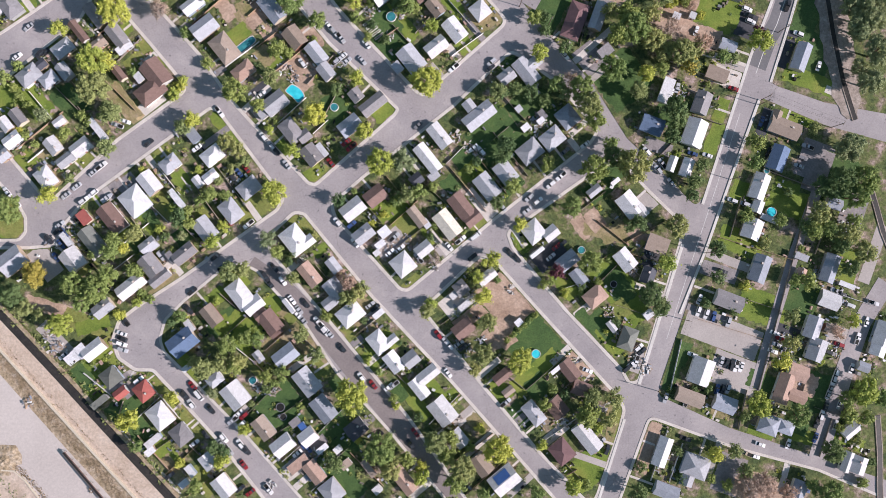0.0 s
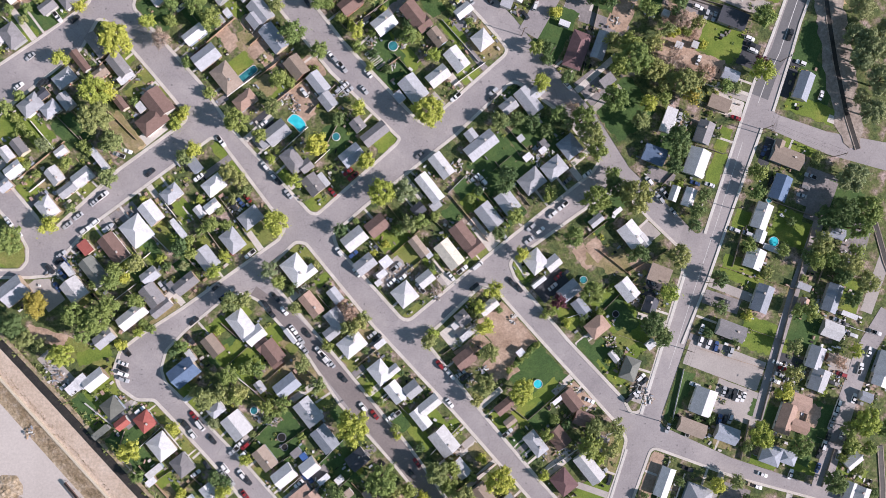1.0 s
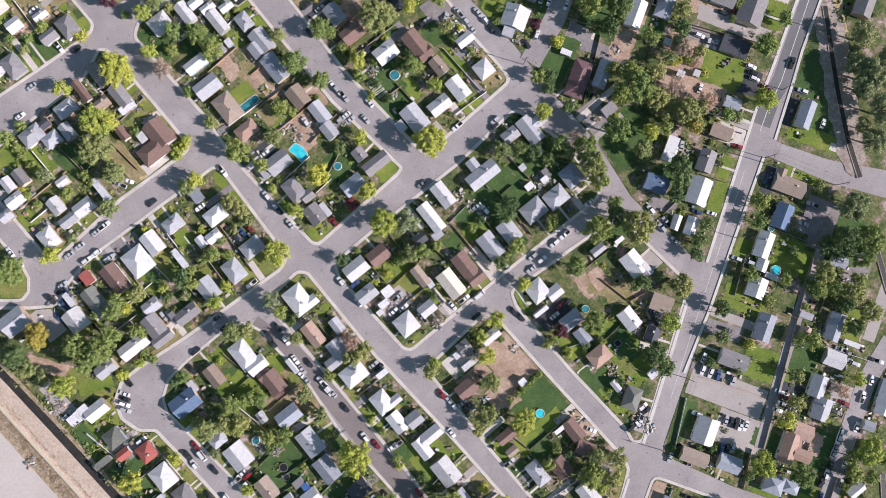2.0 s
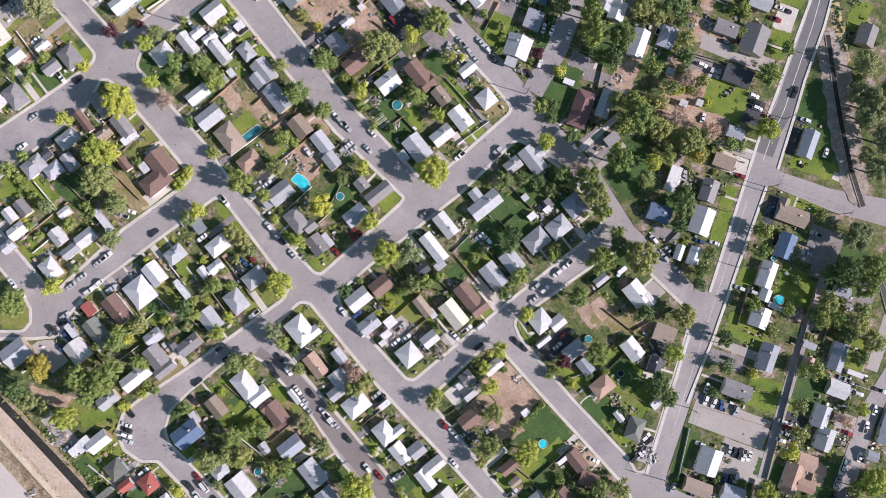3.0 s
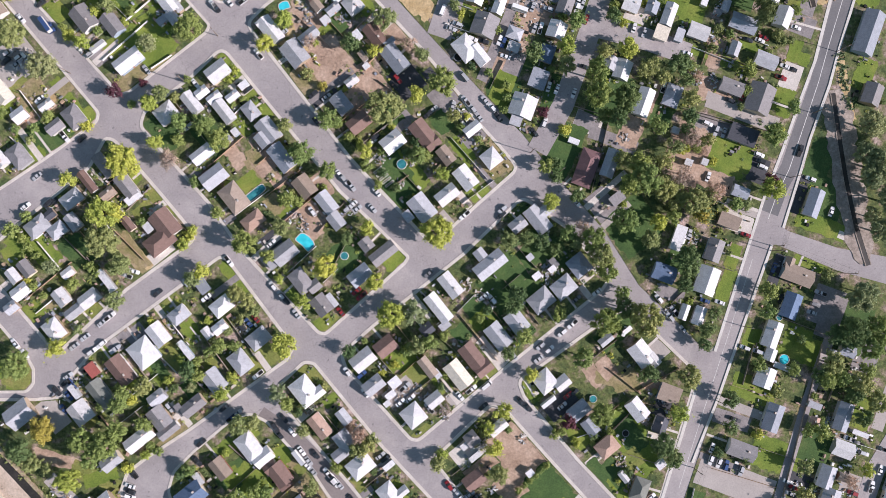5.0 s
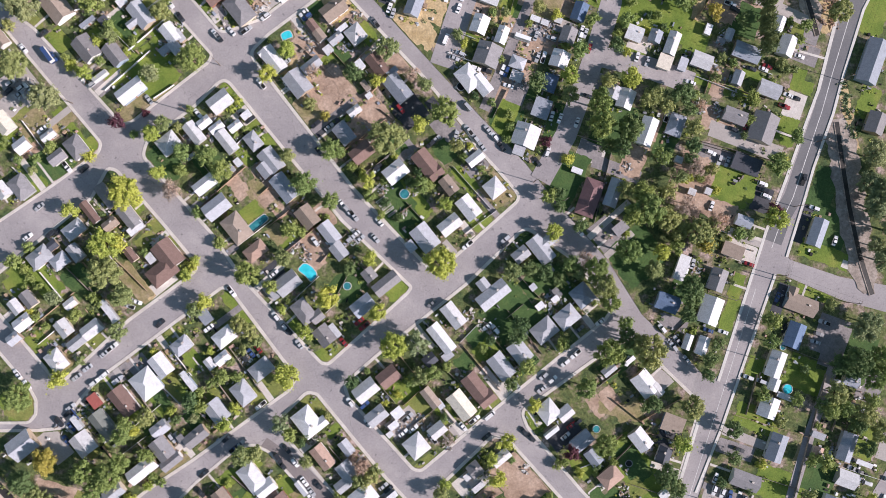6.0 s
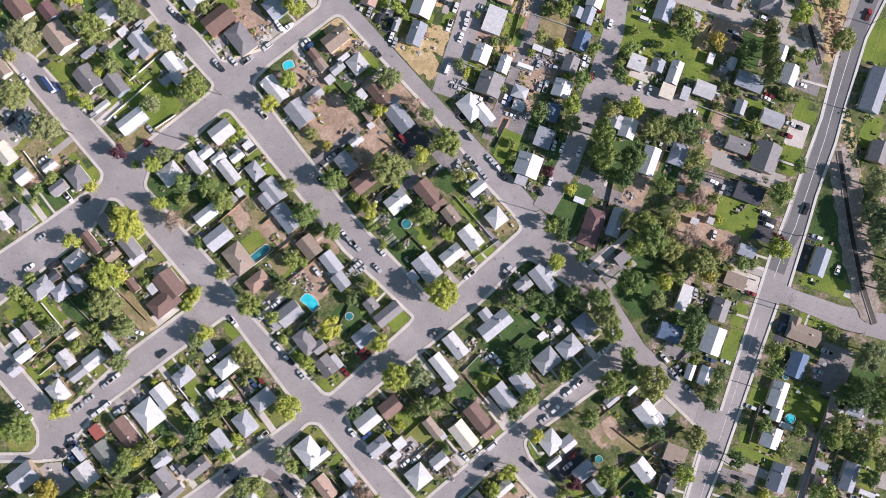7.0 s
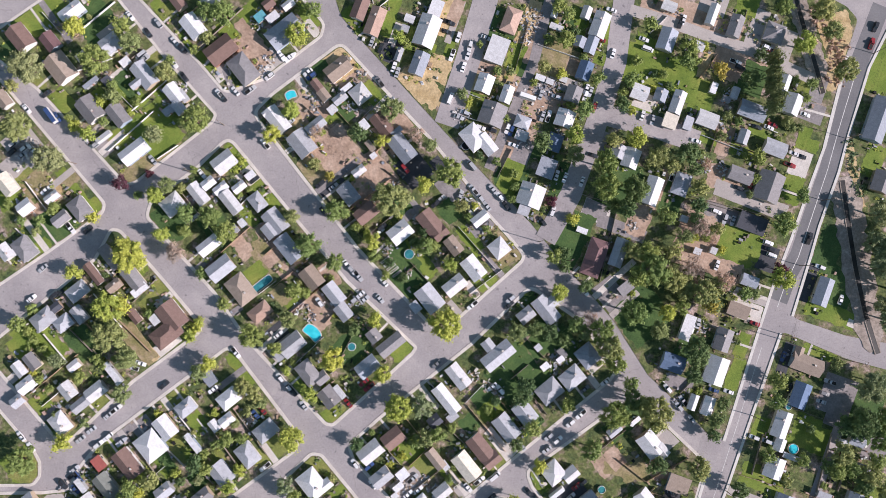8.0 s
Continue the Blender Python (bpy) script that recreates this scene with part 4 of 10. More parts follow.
patch(-83.4, -59.5, 14.0, 9.0, -50.5, "b")
patch(-67.8, -62.2, 15.0, 5.0, -50.5, "d")
patch(-65.8, -72.8, 10.0, 5.5, -50.5, "b")
patch(-57.3, -79.4, 15.0, 4.5, -50.5, "d")
patch(-80.9, -81.8, 20.0, 12.5, -50.5, "n")
patch(-91.5, -69.6, 12.5, 6.5, 40.0, "b")
patch(-67.7, -96.9, 15.0, 7.5, 40.0, "g")
patch(-63.0, -86.9, 15.0, 6.5, 40.0, "d")
patch(-48.6, -91.1, 17.5, 6.0, -50.5, "d")
patch(-64.8, -116.6, 25.0, 15.0, 40.0, "n")
patch(-34.9, -128.6, 20.0, 14.0, -50.5, "n")
patch(-34.5, -145.9, 25.0, 11.5, -50.5, "n")
patch(-67.3, -135.4, 19.0, 5.0, -50.5, "d")
patch(-61.7, -140.2, 12.5, 3.0, -50.5, "g")
patch(-48.8, -135.7, 20.0, 4.5, 40.0, "q")
patch(-56.7, -144.9, 15.0, 6.5, 40.0, "c")
patch(-20.7, -120.0, 14.0, 3.5, 40.0, "q")
patch(-12.6, -127.3, 15.0, 5.5, 40.0, "q")
patch(-87.0, -113.0, 10.0, 5.5, 40.0, "g")
patch(-101.3, -99.9, 12.5, 6.5, -50.5, "b")
patch(164.0, -21.1, 19.0, 12.0, -19.5, "b")
patch(142.0, -17.6, 10.0, 9.0, 71.0, "b")
patch(142.8, -39.9, 21.0, 11.0, -19.5, "b")
patch(137.3, -48.2, 24.0, 4.0, -19.5, "v")
patch(163.6, -51.7, 17.5, 5.0, 71.0, "d")
patch(152.4, -68.9, 22.5, 14.0, -19.5, "b")
patch(134.6, -80.6, 35.5, 13.5, -19.5, "v")
patch(140.4, -98.2, 22.5, 15.0, -19.5, "v")
patch(113.5, -96.1, 22.5, 5.5, 71.0, "n")
patch(131.7, -119.7, 22.5, 4.0, -19.5, "y")
patch(176.5, -105.8, 17.5, 16.5, 71.0, "n")
patch(171.8, -102.3, 12.5, 10.0, -19.5, "s")
patch(171.6, -126.0, 25.0, 6.5, -19.5, "b")
patch(152.3, -125.3, 12.5, 6.0, -19.5, "b")
patch(168.1, 16.8, 16.5, 4.5, -19.5, "b")
patch(152.0, 12.6, 17.5, 5.0, 71.0, "k")
patch(176.0, -2.2, 17.5, 15.0, 71.0, "q")
patch(193.9, -24.0, 15.0, 11.0, 71.0, "q")
patch(203.2, -43.8, 27.5, 5.5, 71.0, "v")
patch(170.9, -64.8, 15.0, 14.0, 71.0, "n")
patch(190.5, -82.2, 16.5, 9.0, -19.5, "v")
patch(192.2, -128.3, 15.0, 6.5, -19.5, "b")
patch(162.1, -80.7, 15.0, 9.0, -19.5, "k")
patch(191.5, -49.1, 15.0, 10.0, 71.0, "b")
patch(187.2, -144.3, 17.5, 9.0, -19.5, "g")
patch(138.4, -143.5, 17.5, 12.5, 71.0, "q")
patch(156.4, -151.4, 32.5, 12.5, -19.5, "s")
patch(102.1, -131.4, 25.0, 6.0, 71.0, "s")
patch(171.0, 61.2, 25.0, 11.0, 71.0, "n")
patch(172.6, 34.4, 24.0, 7.5, -19.5, "b")
patch(177.1, 45.9, 17.5, 11.0, 71.0, "n")
patch(162.8, 48.0, 17.5, 5.0, 71.0, "k")
patch(207.1, 19.1, 22.5, 14.0, -20.0, "n")
patch(129.4, 63.3, 18.5, 13.5, -19.5, "b")
patch(110.1, 63.9, 17.5, 14.0, -19.5, "s")
patch(132.8, 19.8, 11.0, 6.0, 71.0, "b")
patch(129.6, 6.9, 15.0, 6.0, 71.0, "b")
patch(135.0, 34.7, 15.0, 8.5, -19.5, "c")
patch(143.7, 58.5, 11.5, 8.5, 71.0, "k")
patch(73.2, 41.1, 14.0, 11.0, -50.5, "q")
patch(53.8, 60.9, 20.0, 9.0, 71.0, "n")
patch(87.4, 32.1, 22.5, 21.0, 40.0, "n")
patch(-90.0, 93.0, 22.5, 4.5, -50.5, "b")
patch(-78.4, 82.1, 14.0, 6.0, -50.5, "b")
patch(-99.7, 105.7, 12.5, 4.5, -50.5, "b")
patch(-87.1, 72.7, 10.0, 4.5, -50.5, "b")
patch(-89.1, 58.3, 10.0, 6.5, -50.5, "s")
patch(-78.0, 63.0, 15.0, 6.5, -50.5, "s")
patch(-121.2, 68.7, 17.5, 11.0, -50.5, "n")
patch(-129.1, 69.3, 9.0, 5.0, -50.5, "b")
patch(-59.4, 103.2, 30.0, 11.5, -50.5, "y")
patch(-47.8, 103.5, 18.5, 13.0, -50.5, "s")
patch(-58.0, 95.7, 15.0, 9.0, 40.0, "d")
patch(-62.8, 88.1, 20.0, 5.0, -50.5, "b")
patch(-31.2, 94.4, 17.5, 10.0, -50.5, "s")
patch(-26.0, 109.5, 15.0, 9.0, -50.5, "s")
patch(-33.4, 126.4, 12.5, 5.5, -50.5, "b")
patch(-50.6, 118.2, 10.0, 4.5, 40.0, "b")
patch(-58.7, 124.2, 16.5, 9.0, -50.5, "s")
patch(-48.0, 146.2, 15.0, 5.0, -50.5, "y")
patch(-44.1, 140.5, 15.0, 7.5, -50.5, "s")
patch(-15.2, 94.8, 14.0, 12.5, -50.5, "k")
patch(-17.3, 75.7, 11.5, 6.5, 40.0, "q")
patch(-52.3, 85.9, 15.0, 4.0, 40.0, "k")
patch(-36.6, 82.3, 16.5, 10.0, -50.5, "s")
patch(-19.4, 56.7, 17.5, 9.0, -50.5, "n")
patch(26.4, 63.1, 25.0, 4.0, -50.5, "d")
patch(-178.8, 159.0, 21.0, 14.0, 40.0, "b")
patch(-153.1, 156.1, 20.0, 12.5, -50.5, "n")
patch(-132.7, 109.8, 30.0, 15.0, 40.0, "b")
patch(-139.5, 125.3, 15.0, 9.0, -50.5, "b")
patch(-127.3, 127.4, 10.0, 6.5, -50.5, "b")
patch(-126.7, 141.1, 10.0, 5.0, -50.5, "g")
patch(-151.5, 121.3, 12.5, 6.5, -50.5, "b")
patch(-169.0, 120.8, 11.0, 9.0, -50.5, "b")
patch(-181.0, 129.2, 10.0, 6.5, -50.5, "g")
patch(-136.5, 91.4, 17.5, 6.0, 40.0, "d")
patch(-124.1, 99.1, 17.5, 2.0, 40.0, "d")
patch(-160.5, 80.2, 27.5, 4.5, -50.5, "b")
patch(-153.6, 75.4, 9.0, 6.5, 40.0, "b")
patch(-166.7, 85.7, 15.0, 6.5, 40.0, "d")
patch(-179.9, 83.0, 17.5, 7.0, 40.0, "d")
patch(-169.2, 65.2, 19.0, 12.0, 40.0, "n")
patch(-184.1, 100.1, 17.5, 14.0, -50.5, "v")
patch(-175.5, 58.5, 12.5, 6.5, -50.5, "b")
patch(-127.6, 162.6, 10.0, 5.0, -50.5, "b")
patch(-123.6, 151.5, 11.0, 5.0, -50.5, "b")
patch(-116.1, 146.7, 12.5, 4.5, -50.5, "b")
patch(-108.0, 138.7, 12.5, 5.5, -50.5, "b")
patch(-95.4, 128.3, 14.0, 4.0, 40.0, "y")
patch(-102.2, 134.6, 10.0, 5.5, 40.0, "v")
patch(-80.9, 140.2, 12.5, 9.0, 40.0, "v")
patch(-99.0, 154.0, 10.0, 7.0, -50.5, "b")
patch(-63.3, 161.3, 12.5, 5.5, -50.5, "b")
patch(-89.4, 162.5, 10.0, 7.0, 40.0, "b")
patch(-89.1, 152.5, 15.0, 5.0, -50.5, "s")
patch(32.3, 145.2, 15.0, 11.0, 71.0, "n")
patch(21.1, 139.0, 17.5, 6.0, -19.5, "y")
patch(8.7, 128.1, 13.5, 7.0, -19.5, "b")
patch(27.0, 88.2, 19.0, 14.0, 71.0, "n")
patch(28.0, 102.8, 15.0, 9.0, 71.0, "s")
patch(38.0, 107.4, 12.5, 11.0, 71.0, "s")
patch(47.5, 148.9, 22.5, 6.5, -19.5, "d")
patch(52.7, 143.2, 16.5, 9.0, -19.5, "s")
patch(57.4, 162.5, 12.5, 9.0, 71.0, "b")
patch(72.8, 159.1, 14.0, 5.5, 71.0, "b")
patch(67.9, 146.2, 7.5, 5.5, -19.5, "b")
patch(41.5, 128.5, 30.0, 9.0, -19.5, "s")
patch(35.2, 123.2, 17.5, 11.0, 71.0, "s")
patch(36.5, 156.7, 27.5, 6.0, 71.0, "s")
patch(16.1, 161.2, 15.0, 6.0, 71.0, "b")
patch(-2.6, 164.4, 20.0, 6.5, 71.0, "y")
patch(-11.5, 132.1, 22.5, 8.5, -50.5, "y")
patch(-27.1, 162.4, 18.5, 5.5, 71.0, "b")
patch(-44.1, 159.4, 12.5, 7.5, -50.5, "b")
patch(-16.9, 152.6, 11.0, 6.5, 71.0, "b")
patch(-26.3, 146.8, 10.0, 9.0, 71.0, "k")
patch(94.2, 141.9, 35.0, 15.0, -19.5, "b")
patch(110.8, 130.8, 15.0, 9.0, -19.5, "b")
patch(82.2, 122.4, 14.0, 7.0, -19.5, "b")
patch(106.7, 170.4, 20.0, 6.5, -19.5, "s")
patch(114.5, 145.0, 17.5, 4.0, 71.0, "y")
patch(130.7, 144.2, 22.5, 14.0, -19.5, "s")
patch(118.2, 110.6, 15.0, 4.0, -19.5, "b")
patch(129.0, 107.1, 19.0, 5.0, -19.5, "b")
patch(123.5, 93.5, 15.0, 11.0, -19.5, "s")
patch(136.4, 86.2, 35.0, 4.0, -19.5, "v")
patch(122.4, 77.7, 15.0, 8.5, -19.5, "q")
patch(132.0, 65.3, 19.0, 12.0, -19.5, "b")
patch(111.0, 67.4, 22.5, 13.5, 71.0, "s")
patch(154.9, 93.7, 17.5, 6.5, 71.0, "b")
patch(162.0, 110.2, 10.0, 6.0, -19.5, "b")
patch(141.3, 113.8, 15.0, 4.0, -19.5, "b")
patch(158.2, 101.4, 12.0, 9.0, 71.0, "c")
patch(160.6, 125.8, 17.5, 9.0, -19.5, "q")
patch(174.7, 152.6, 30.0, 9.0, -70.0, "y")
patch(160.5, 136.0, 11.0, 9.0, 71.0, "b")
patch(131.0, 169.8, 11.0, 6.5, 71.0, "b")
patch(193.5, 145.9, 22.5, 15.0, 71.0, "b")
patch(191.9, 103.5, 15.0, 9.0, 71.0, "b")
patch(183.3, 96.9, 30.0, 4.5, -78.0, "y")
patch(-117.5, -104.1, 7.5, 0.7, 40.0, "c")
patch(-112.7, -109.4, 8.5, 0.7, 40.0, "c")
patch(-105.0, -116.2, 8.5, 0.7, 40.0, "c")
patch(-98.2, -122.0, 8.5, 0.7, 40.0, "c")
patch(-16.1, 13.0, 7.5, 0.7, -50.5, "c")
patch(-26.4, -87.8, 8.5, 0.7, 40.0, "c")
patch(-33.5, -80.0, 6.5, 0.7, 40.0, "c")
patch(-19.1, -99.4, 8.5, 0.7, 40.0, "c")
patch(-104.6, -19.0, 7.5, 0.7, -50.5, "c")
patch(-76.1, -25.8, 10.0, 0.7, -50.5, "c")
patch(-59.7, -142.7, 8.5, 0.7, 40.0, "c")
patch(22.6, -34.9, 6.5, 0.7, -50.5, "c")
patch(49.7, 91.3, 17.5, 5.5, 71.0, "n")
patch(55.1, 66.2, 17.5, 12.5, 71.0, "n")
patch(66.3, 77.8, 12.5, 9.0, -19.5, "c")
patch(1.9, 87.6, 11.5, 11.5, -50.5, "q")
patch(14.8, 70.4, 10.0, 6.5, 40.0, "q")
patch(77.8, 70.5, 22.5, 6.0, -19.5, "q")
patch(97.9, 89.8, 15.0, 6.0, 71.0, "s")
patch(85.4, 74.4, 15.0, 10.0, 71.0, "s")
patch(-9.3, 147.8, 7.5, 5.0, 71.0, "b")
patch(-1.7, 145.5, 15.0, 3.5, 71.0, "b")
patch(1.8, 160.8, 20.0, 3.0, 71.0, "v")
patch(102.8, 112.8, 15.0, 5.0, -19.5, "v")
patch(117.5, 170.7, 12.5, 12.5, 71.0, "v")
patch(138.3, 162.3, 17.5, 7.5, 71.0, "v")
patch(112.8, 136.0, 7.5, 5.0, -19.5, "b")
patch(150.0, 155.0, 10.0, 15.0, -19.5, "v")
patch(51.5, 134.3, 15.0, 6.5, -19.5, "v")
patch(20.8, 156.3, 5.0, 15.0, 71.0, "n")
patch(-191.4, 78.3, 10.0, 10.0, -50.5, "b")
patch(-179.5, 69.9, 15.0, 7.5, 40.0, "s")
patch(-189.8, 90.6, 15.0, 10.0, 40.0, "v")
# dark lawns painting in the shade round the tall trees
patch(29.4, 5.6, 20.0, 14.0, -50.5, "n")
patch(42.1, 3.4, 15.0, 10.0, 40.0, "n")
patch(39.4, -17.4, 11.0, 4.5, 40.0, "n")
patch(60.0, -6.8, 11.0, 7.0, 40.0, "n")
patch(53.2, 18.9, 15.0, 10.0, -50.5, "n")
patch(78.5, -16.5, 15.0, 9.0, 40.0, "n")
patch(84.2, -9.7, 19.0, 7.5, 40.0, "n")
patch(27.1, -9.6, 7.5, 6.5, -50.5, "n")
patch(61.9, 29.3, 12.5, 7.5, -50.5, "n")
patch(108.1, 17.8, 12.5, 10.0, 71.0, "n")
patch(104.5, 2.4, 12.5, 6.0, -19.5, "q")
patch(186.0, -10.9, 22.5, 17.5, 71.0, "n")
patch(-90.7, -80.7, 10.0, 7.5, -50.5, "n")
patch(-99.7, -111.7, 10.0, 5.0, 40.0, "g")
patch(-46.0, -98.5, 12.5, 7.5, -50.5, "g")
patch(-33.3, -108.3, 15.0, 7.5, -50.5, "n")
patch(-56.4, -76.4, 7.5, 5.0, 40.0, "g")
patch(-14.0, -85.6, 10.0, 5.0, -50.5, "b")
patch(-6.0, -107.9, 10.0, 6.0, -50.5, "b")
patch(18.7, -95.1, 10.0, 7.5, 40.0, "s")
patch(-37.3, -41.2, 7.5, 3.5, -50.5, "v")
patch(-76.8, -47.0, 10.0, 5.0, 40.0, "g")
patch(-123.5, -47.9, 12.5, 6.0, -50.5, "n")
patch(-138.8, -22.2, 10.0, 5.0, 40.0, "q")
patch(-99.3, -33.8, 10.0, 6.0, 40.0, "g")
patch(100.6, 84.8, 17.5, 10.0, 71.0, "n")
patch(76.3, 89.4, 22.5, 17.5, 71.0, "n")
patch(135.9, 139.2, 15.0, 12.5, 71.0, "n")
patch(41.9, 104.9, 10.0, 9.0, 71.0, "n")
patch(67.1, 109.4, 10.0, 7.5, 71.0, "q")
patch(-22.9, 79.6, 12.5, 10.0, -50.5, "n")
patch(-101.7, 67.9, 15.0, 10.0, -50.5, "n")
patch(-153.6, 91.5, 7.5, 6.0, 40.0, "g")
patch(12.3, 41.1, 11.5, 3.5, -50.5, "c")
patch(-49.4, 48.4, 11.5, 9.0, -50.5, "s")
patch(-31.6, -53.5, 17.5, 5.5, -50.5, "y")
patch(15.2, -68.9, 14.0, 10.0, 40.0, "c")
patch(30.0, -28.2, 7.5, 4.5, -50.5, "c")
patch(20.4, -119.4, 10.0, 3.5, 40.0, "c")
patch(43.0, -119.2, 11.0, 3.5, 40.0, "c")
patch(101.5, -20.5, 18.5, 9.0, 40.0, "v")
patch(-109.7, -57.5, 8.5, 5.0, -50.5, "c")
patch(-141.3, -22.3, 9.0, 5.0, -50.5, "c")
patch(-88.8, 140.0, 22.5, 15.0, -50.5, "s")
patch(-49.2, 142.8, 22.5, 15.0, -50.5, "s")
patch(-14.5, 132.0, 16.5, 12.5, -50.5, "y")
patch(1.9, 165.3, 12.5, 5.5, 71.0, "s")
patch(13.6, 137.1, 15.0, 7.5, 71.0, "y")
patch(7.0, 126.0, 10.0, 7.0, 71.0, "b")
patch(46.8, 145.6, 16.0, 11.0, 71.0, "d")
patch(95.3, 142.6, 28.0, 13.5, -19.5, "b")
patch(108.6, 166.6, 47.5, 7.5, -17.0, "s")
patch(125.5, 146.6, 15.0, 11.0, -19.5, "s")
patch(177.8, 158.4, 25.0, 10.0, -75.0, "y")
patch(171.6, 142.2, 15.0, 6.0, -75.0, "y")
patch(14.7, 75.4, 15.0, 6.5, -50.5, "q")
patch(0.9, 76.3, 10.0, 7.5, -50.5, "n")
patch(114.8, 68.7, 12.5, 14.0, 71.0, "s")
patch(182.2, 30.1, 3.5, 3.5, -19.5, "c")
patch(130.1, -52.4, 22.5, 6.5, -17.0, "q")
patch(-5.1, 139.8, 11.5, 10.0, 71.0, "y")
patch(-39.3, 144.9, 17.5, 3.5, -50.5, "s")
patch(-15.2, 132.5, 15.0, 15.0, -50.5, "y")
patch(-59.4, 153.9, 15.0, 4.0, -50.5, "c")
patch(-111.9, 129.8, 10.0, 3.5, 40.0, "c")
patch(-135.5, 139.1, 9.0, 3.5, 40.0, "c")
patch(-145.1, 133.9, 7.5, 3.0, 40.0, "c")
patch(-160.0, 142.2, 8.5, 3.5, 40.0, "c")
patch(-111.4, 157.3, 9.0, 3.5, 40.0, "c")
patch(-81.3, 135.7, 10.0, 5.0, 40.0, "c")
patch(21.4, 119.6, 12.5, 3.5, -19.5, "c")
patch(87.3, 127.7, 7.5, 10.0, 71.0, "c")
patch(89.9, 118.8, 15.0, 3.5, -19.5, "c")
patch(-24.5, 154.9, 10.0, 3.5, 71.0, "c")
patch(113.5, 67.9, 16.5, 16.0, 71.0, "s")
patch(117.5, 55.4, 30.0, 8.5, -17.0, "s")
patch(-126.0, 106.8, 17, 14, 40, "b")
patch(-184.0, 85.7, 11, 7, 40, "g")
patch(-172.9, 81.1, 10, 6, 40, "y")
patch(-151.5, 99.8, 9, 7, 40, "q")
patch(-107.4, 102.4, 14, 2.5, 38, "g")
patch(-154.7, 83.4, 11, 7, -50, "b")
patch(-177.2, 65.4, 14, 9, 40, "n")
patch(-48.0, 101.7, 20, 14, -50, "s")
patch(-60.2, 93.1, 14, 10, -50, "d")
patch(-32.0, 87.6, 13, 11, -50, "s")
patch(-80.5, 84.3, 16, 6, -50, "b")
patch(-92.0, 99.1, 14, 5, -50, "b")
patch(65.8, 78.3, 11, 8, -20, "q")
patch(27.5, 91.9, 17, 9, 70, "b")
patch(33.0, 104.1, 11, 8, 70, "q")
patch(59.6, 70.5, 13, 10, 70, "n")
patch(-181.5, 15.9, 14, 9, 40, "b")
patch(-158.5, 15.2, 14, 7, -50, "n")
patch(-130.6, 15.8, 18, 4, -50, "y")
patch(-128.7, 34.4, 9, 6, 40, "g")
patch(-73.2, 22.0, 8, 7, 40, "k")
patch(-42.9, 45.8, 12, 9, -50, "y")
patch(-71.8, 38.2, 9, 7, -50, "d")
patch(-39.1, 16.5, 13, 11, -50, "n")
patch(-17.3, 15.8, 14, 8, 40, "b")
patch(-17.3, 45.8, 16, 14, -50, "n")
patch(-78.4, 54.3, 13, 9, -50, "d")
patch(-83.2, 47.9, 9, 7, 40, "b")
patch(18.3, 45.4, 9, 5, 40, "b")
patch(24.3, 60.7, 15, 9, 40, "d")
patch(37.3, 40.9, 9, 7, 40, "n")
patch(46.4, 23.4, 16, 12, -50, "n")
patch(52.1, 58.9, 12, 13, 70, "n")
patch(170.1, 35.1, 18, 8, -18, "b")
patch(-174.5, -13.4, 14, 12, 40, "b")
patch(-161.6, -18.7, 9, 6, 40, "d")
patch(-115.9, -27.1, 10, 7, -50, "g")
patch(-119.3, -35.1, 8, 5, -50, "n")
patch(-116.5, -7.4, 12, 8, 40, "g")
patch(-108.4, -31.9, 9, 6, -50, "b")
patch(-179.7, -37.4, 14, 11, 70, "g")
patch(-75.0, -28.8, 12, 7, 40, "g")
patch(-55.1, -35.3, 10, 7, -50, "g")
patch(-49.5, -13.5, 10, 6, 40, "b")
patch(-18.2, -29.1, 9, 8, -50, "b")
patch(-3.2, -32.5, 8, 5, -50, "g")
patch(53.5, -25.3, 16, 10, 40, "b")
patch(76.3, -31.2, 10, 7, -50, "s")
patch(84.0, -36.1, 12, 8, 40, "d")
patch(20.6, -10.9, 10, 8, 40, "b")
patch(42.5, -40.5, 12, 6, -50, "b")
patch(162.1, -17.7, 13, 12, 70, "b")
patch(177.5, -6.7, 20, 10, 70, "q")
patch(-143.3, -81.5, 15, 6, 20, "b")
patch(-111.2, -61.6, 9, 7, 40, "d")
patch(-77.3, -80.7, 16, 11, -50, "b")
patch(-36.8, -81.4, 12, 7, -50, "g")
patch(-65.3, -70.7, 8, 7, 40, "b")
patch(-21.7, -94.7, 8, 7, -50, "b")
patch(37.0, -84.2, 9, 7, -50, "s")
patch(86.8, -60.0, 18, 10, -50, "n")
patch(80.8, -77.5, 7, 14, 40, "n")
patch(88.2, -71.2, 9, 8, -50, "g")
patch(148.4, -67.9, 13, 11, -20, "b")
patch(115.5, -89.5, 11, 9, 70, "n")
patch(172.7, -63.8, 13, 10, 70, "n")
patch(-185.1, 155.0, 16, 14, 40, "b")
patch(-154.8, 154.1, 15, 12, 40, "n")
patch(-130.5, 140.5, 8, 6, 40, "g")
patch(-141.2, 129.0, 12, 7, -50, "n")
patch(-126.7, 133.7, 8, 6, 40, "g")
patch(-170.1, 120.7, 9, 7, 40, "b")
patch(-193.9, 142.4, 10, 6, 40, "n")
patch(-123.8, 161.9, 9, 7, 40, "g")
patch(-49.3, 143.4, 19, 15, -50, "y")
patch(-58.5, 139.4, 9, 6, 40, "n")
patch(-29.1, 161.0, 14, 7, 70, "b")
patch(-87.2, 146.7, 14, 11, -50, "s")
patch(-34.7, 129.4, 9, 5, -50, "b")
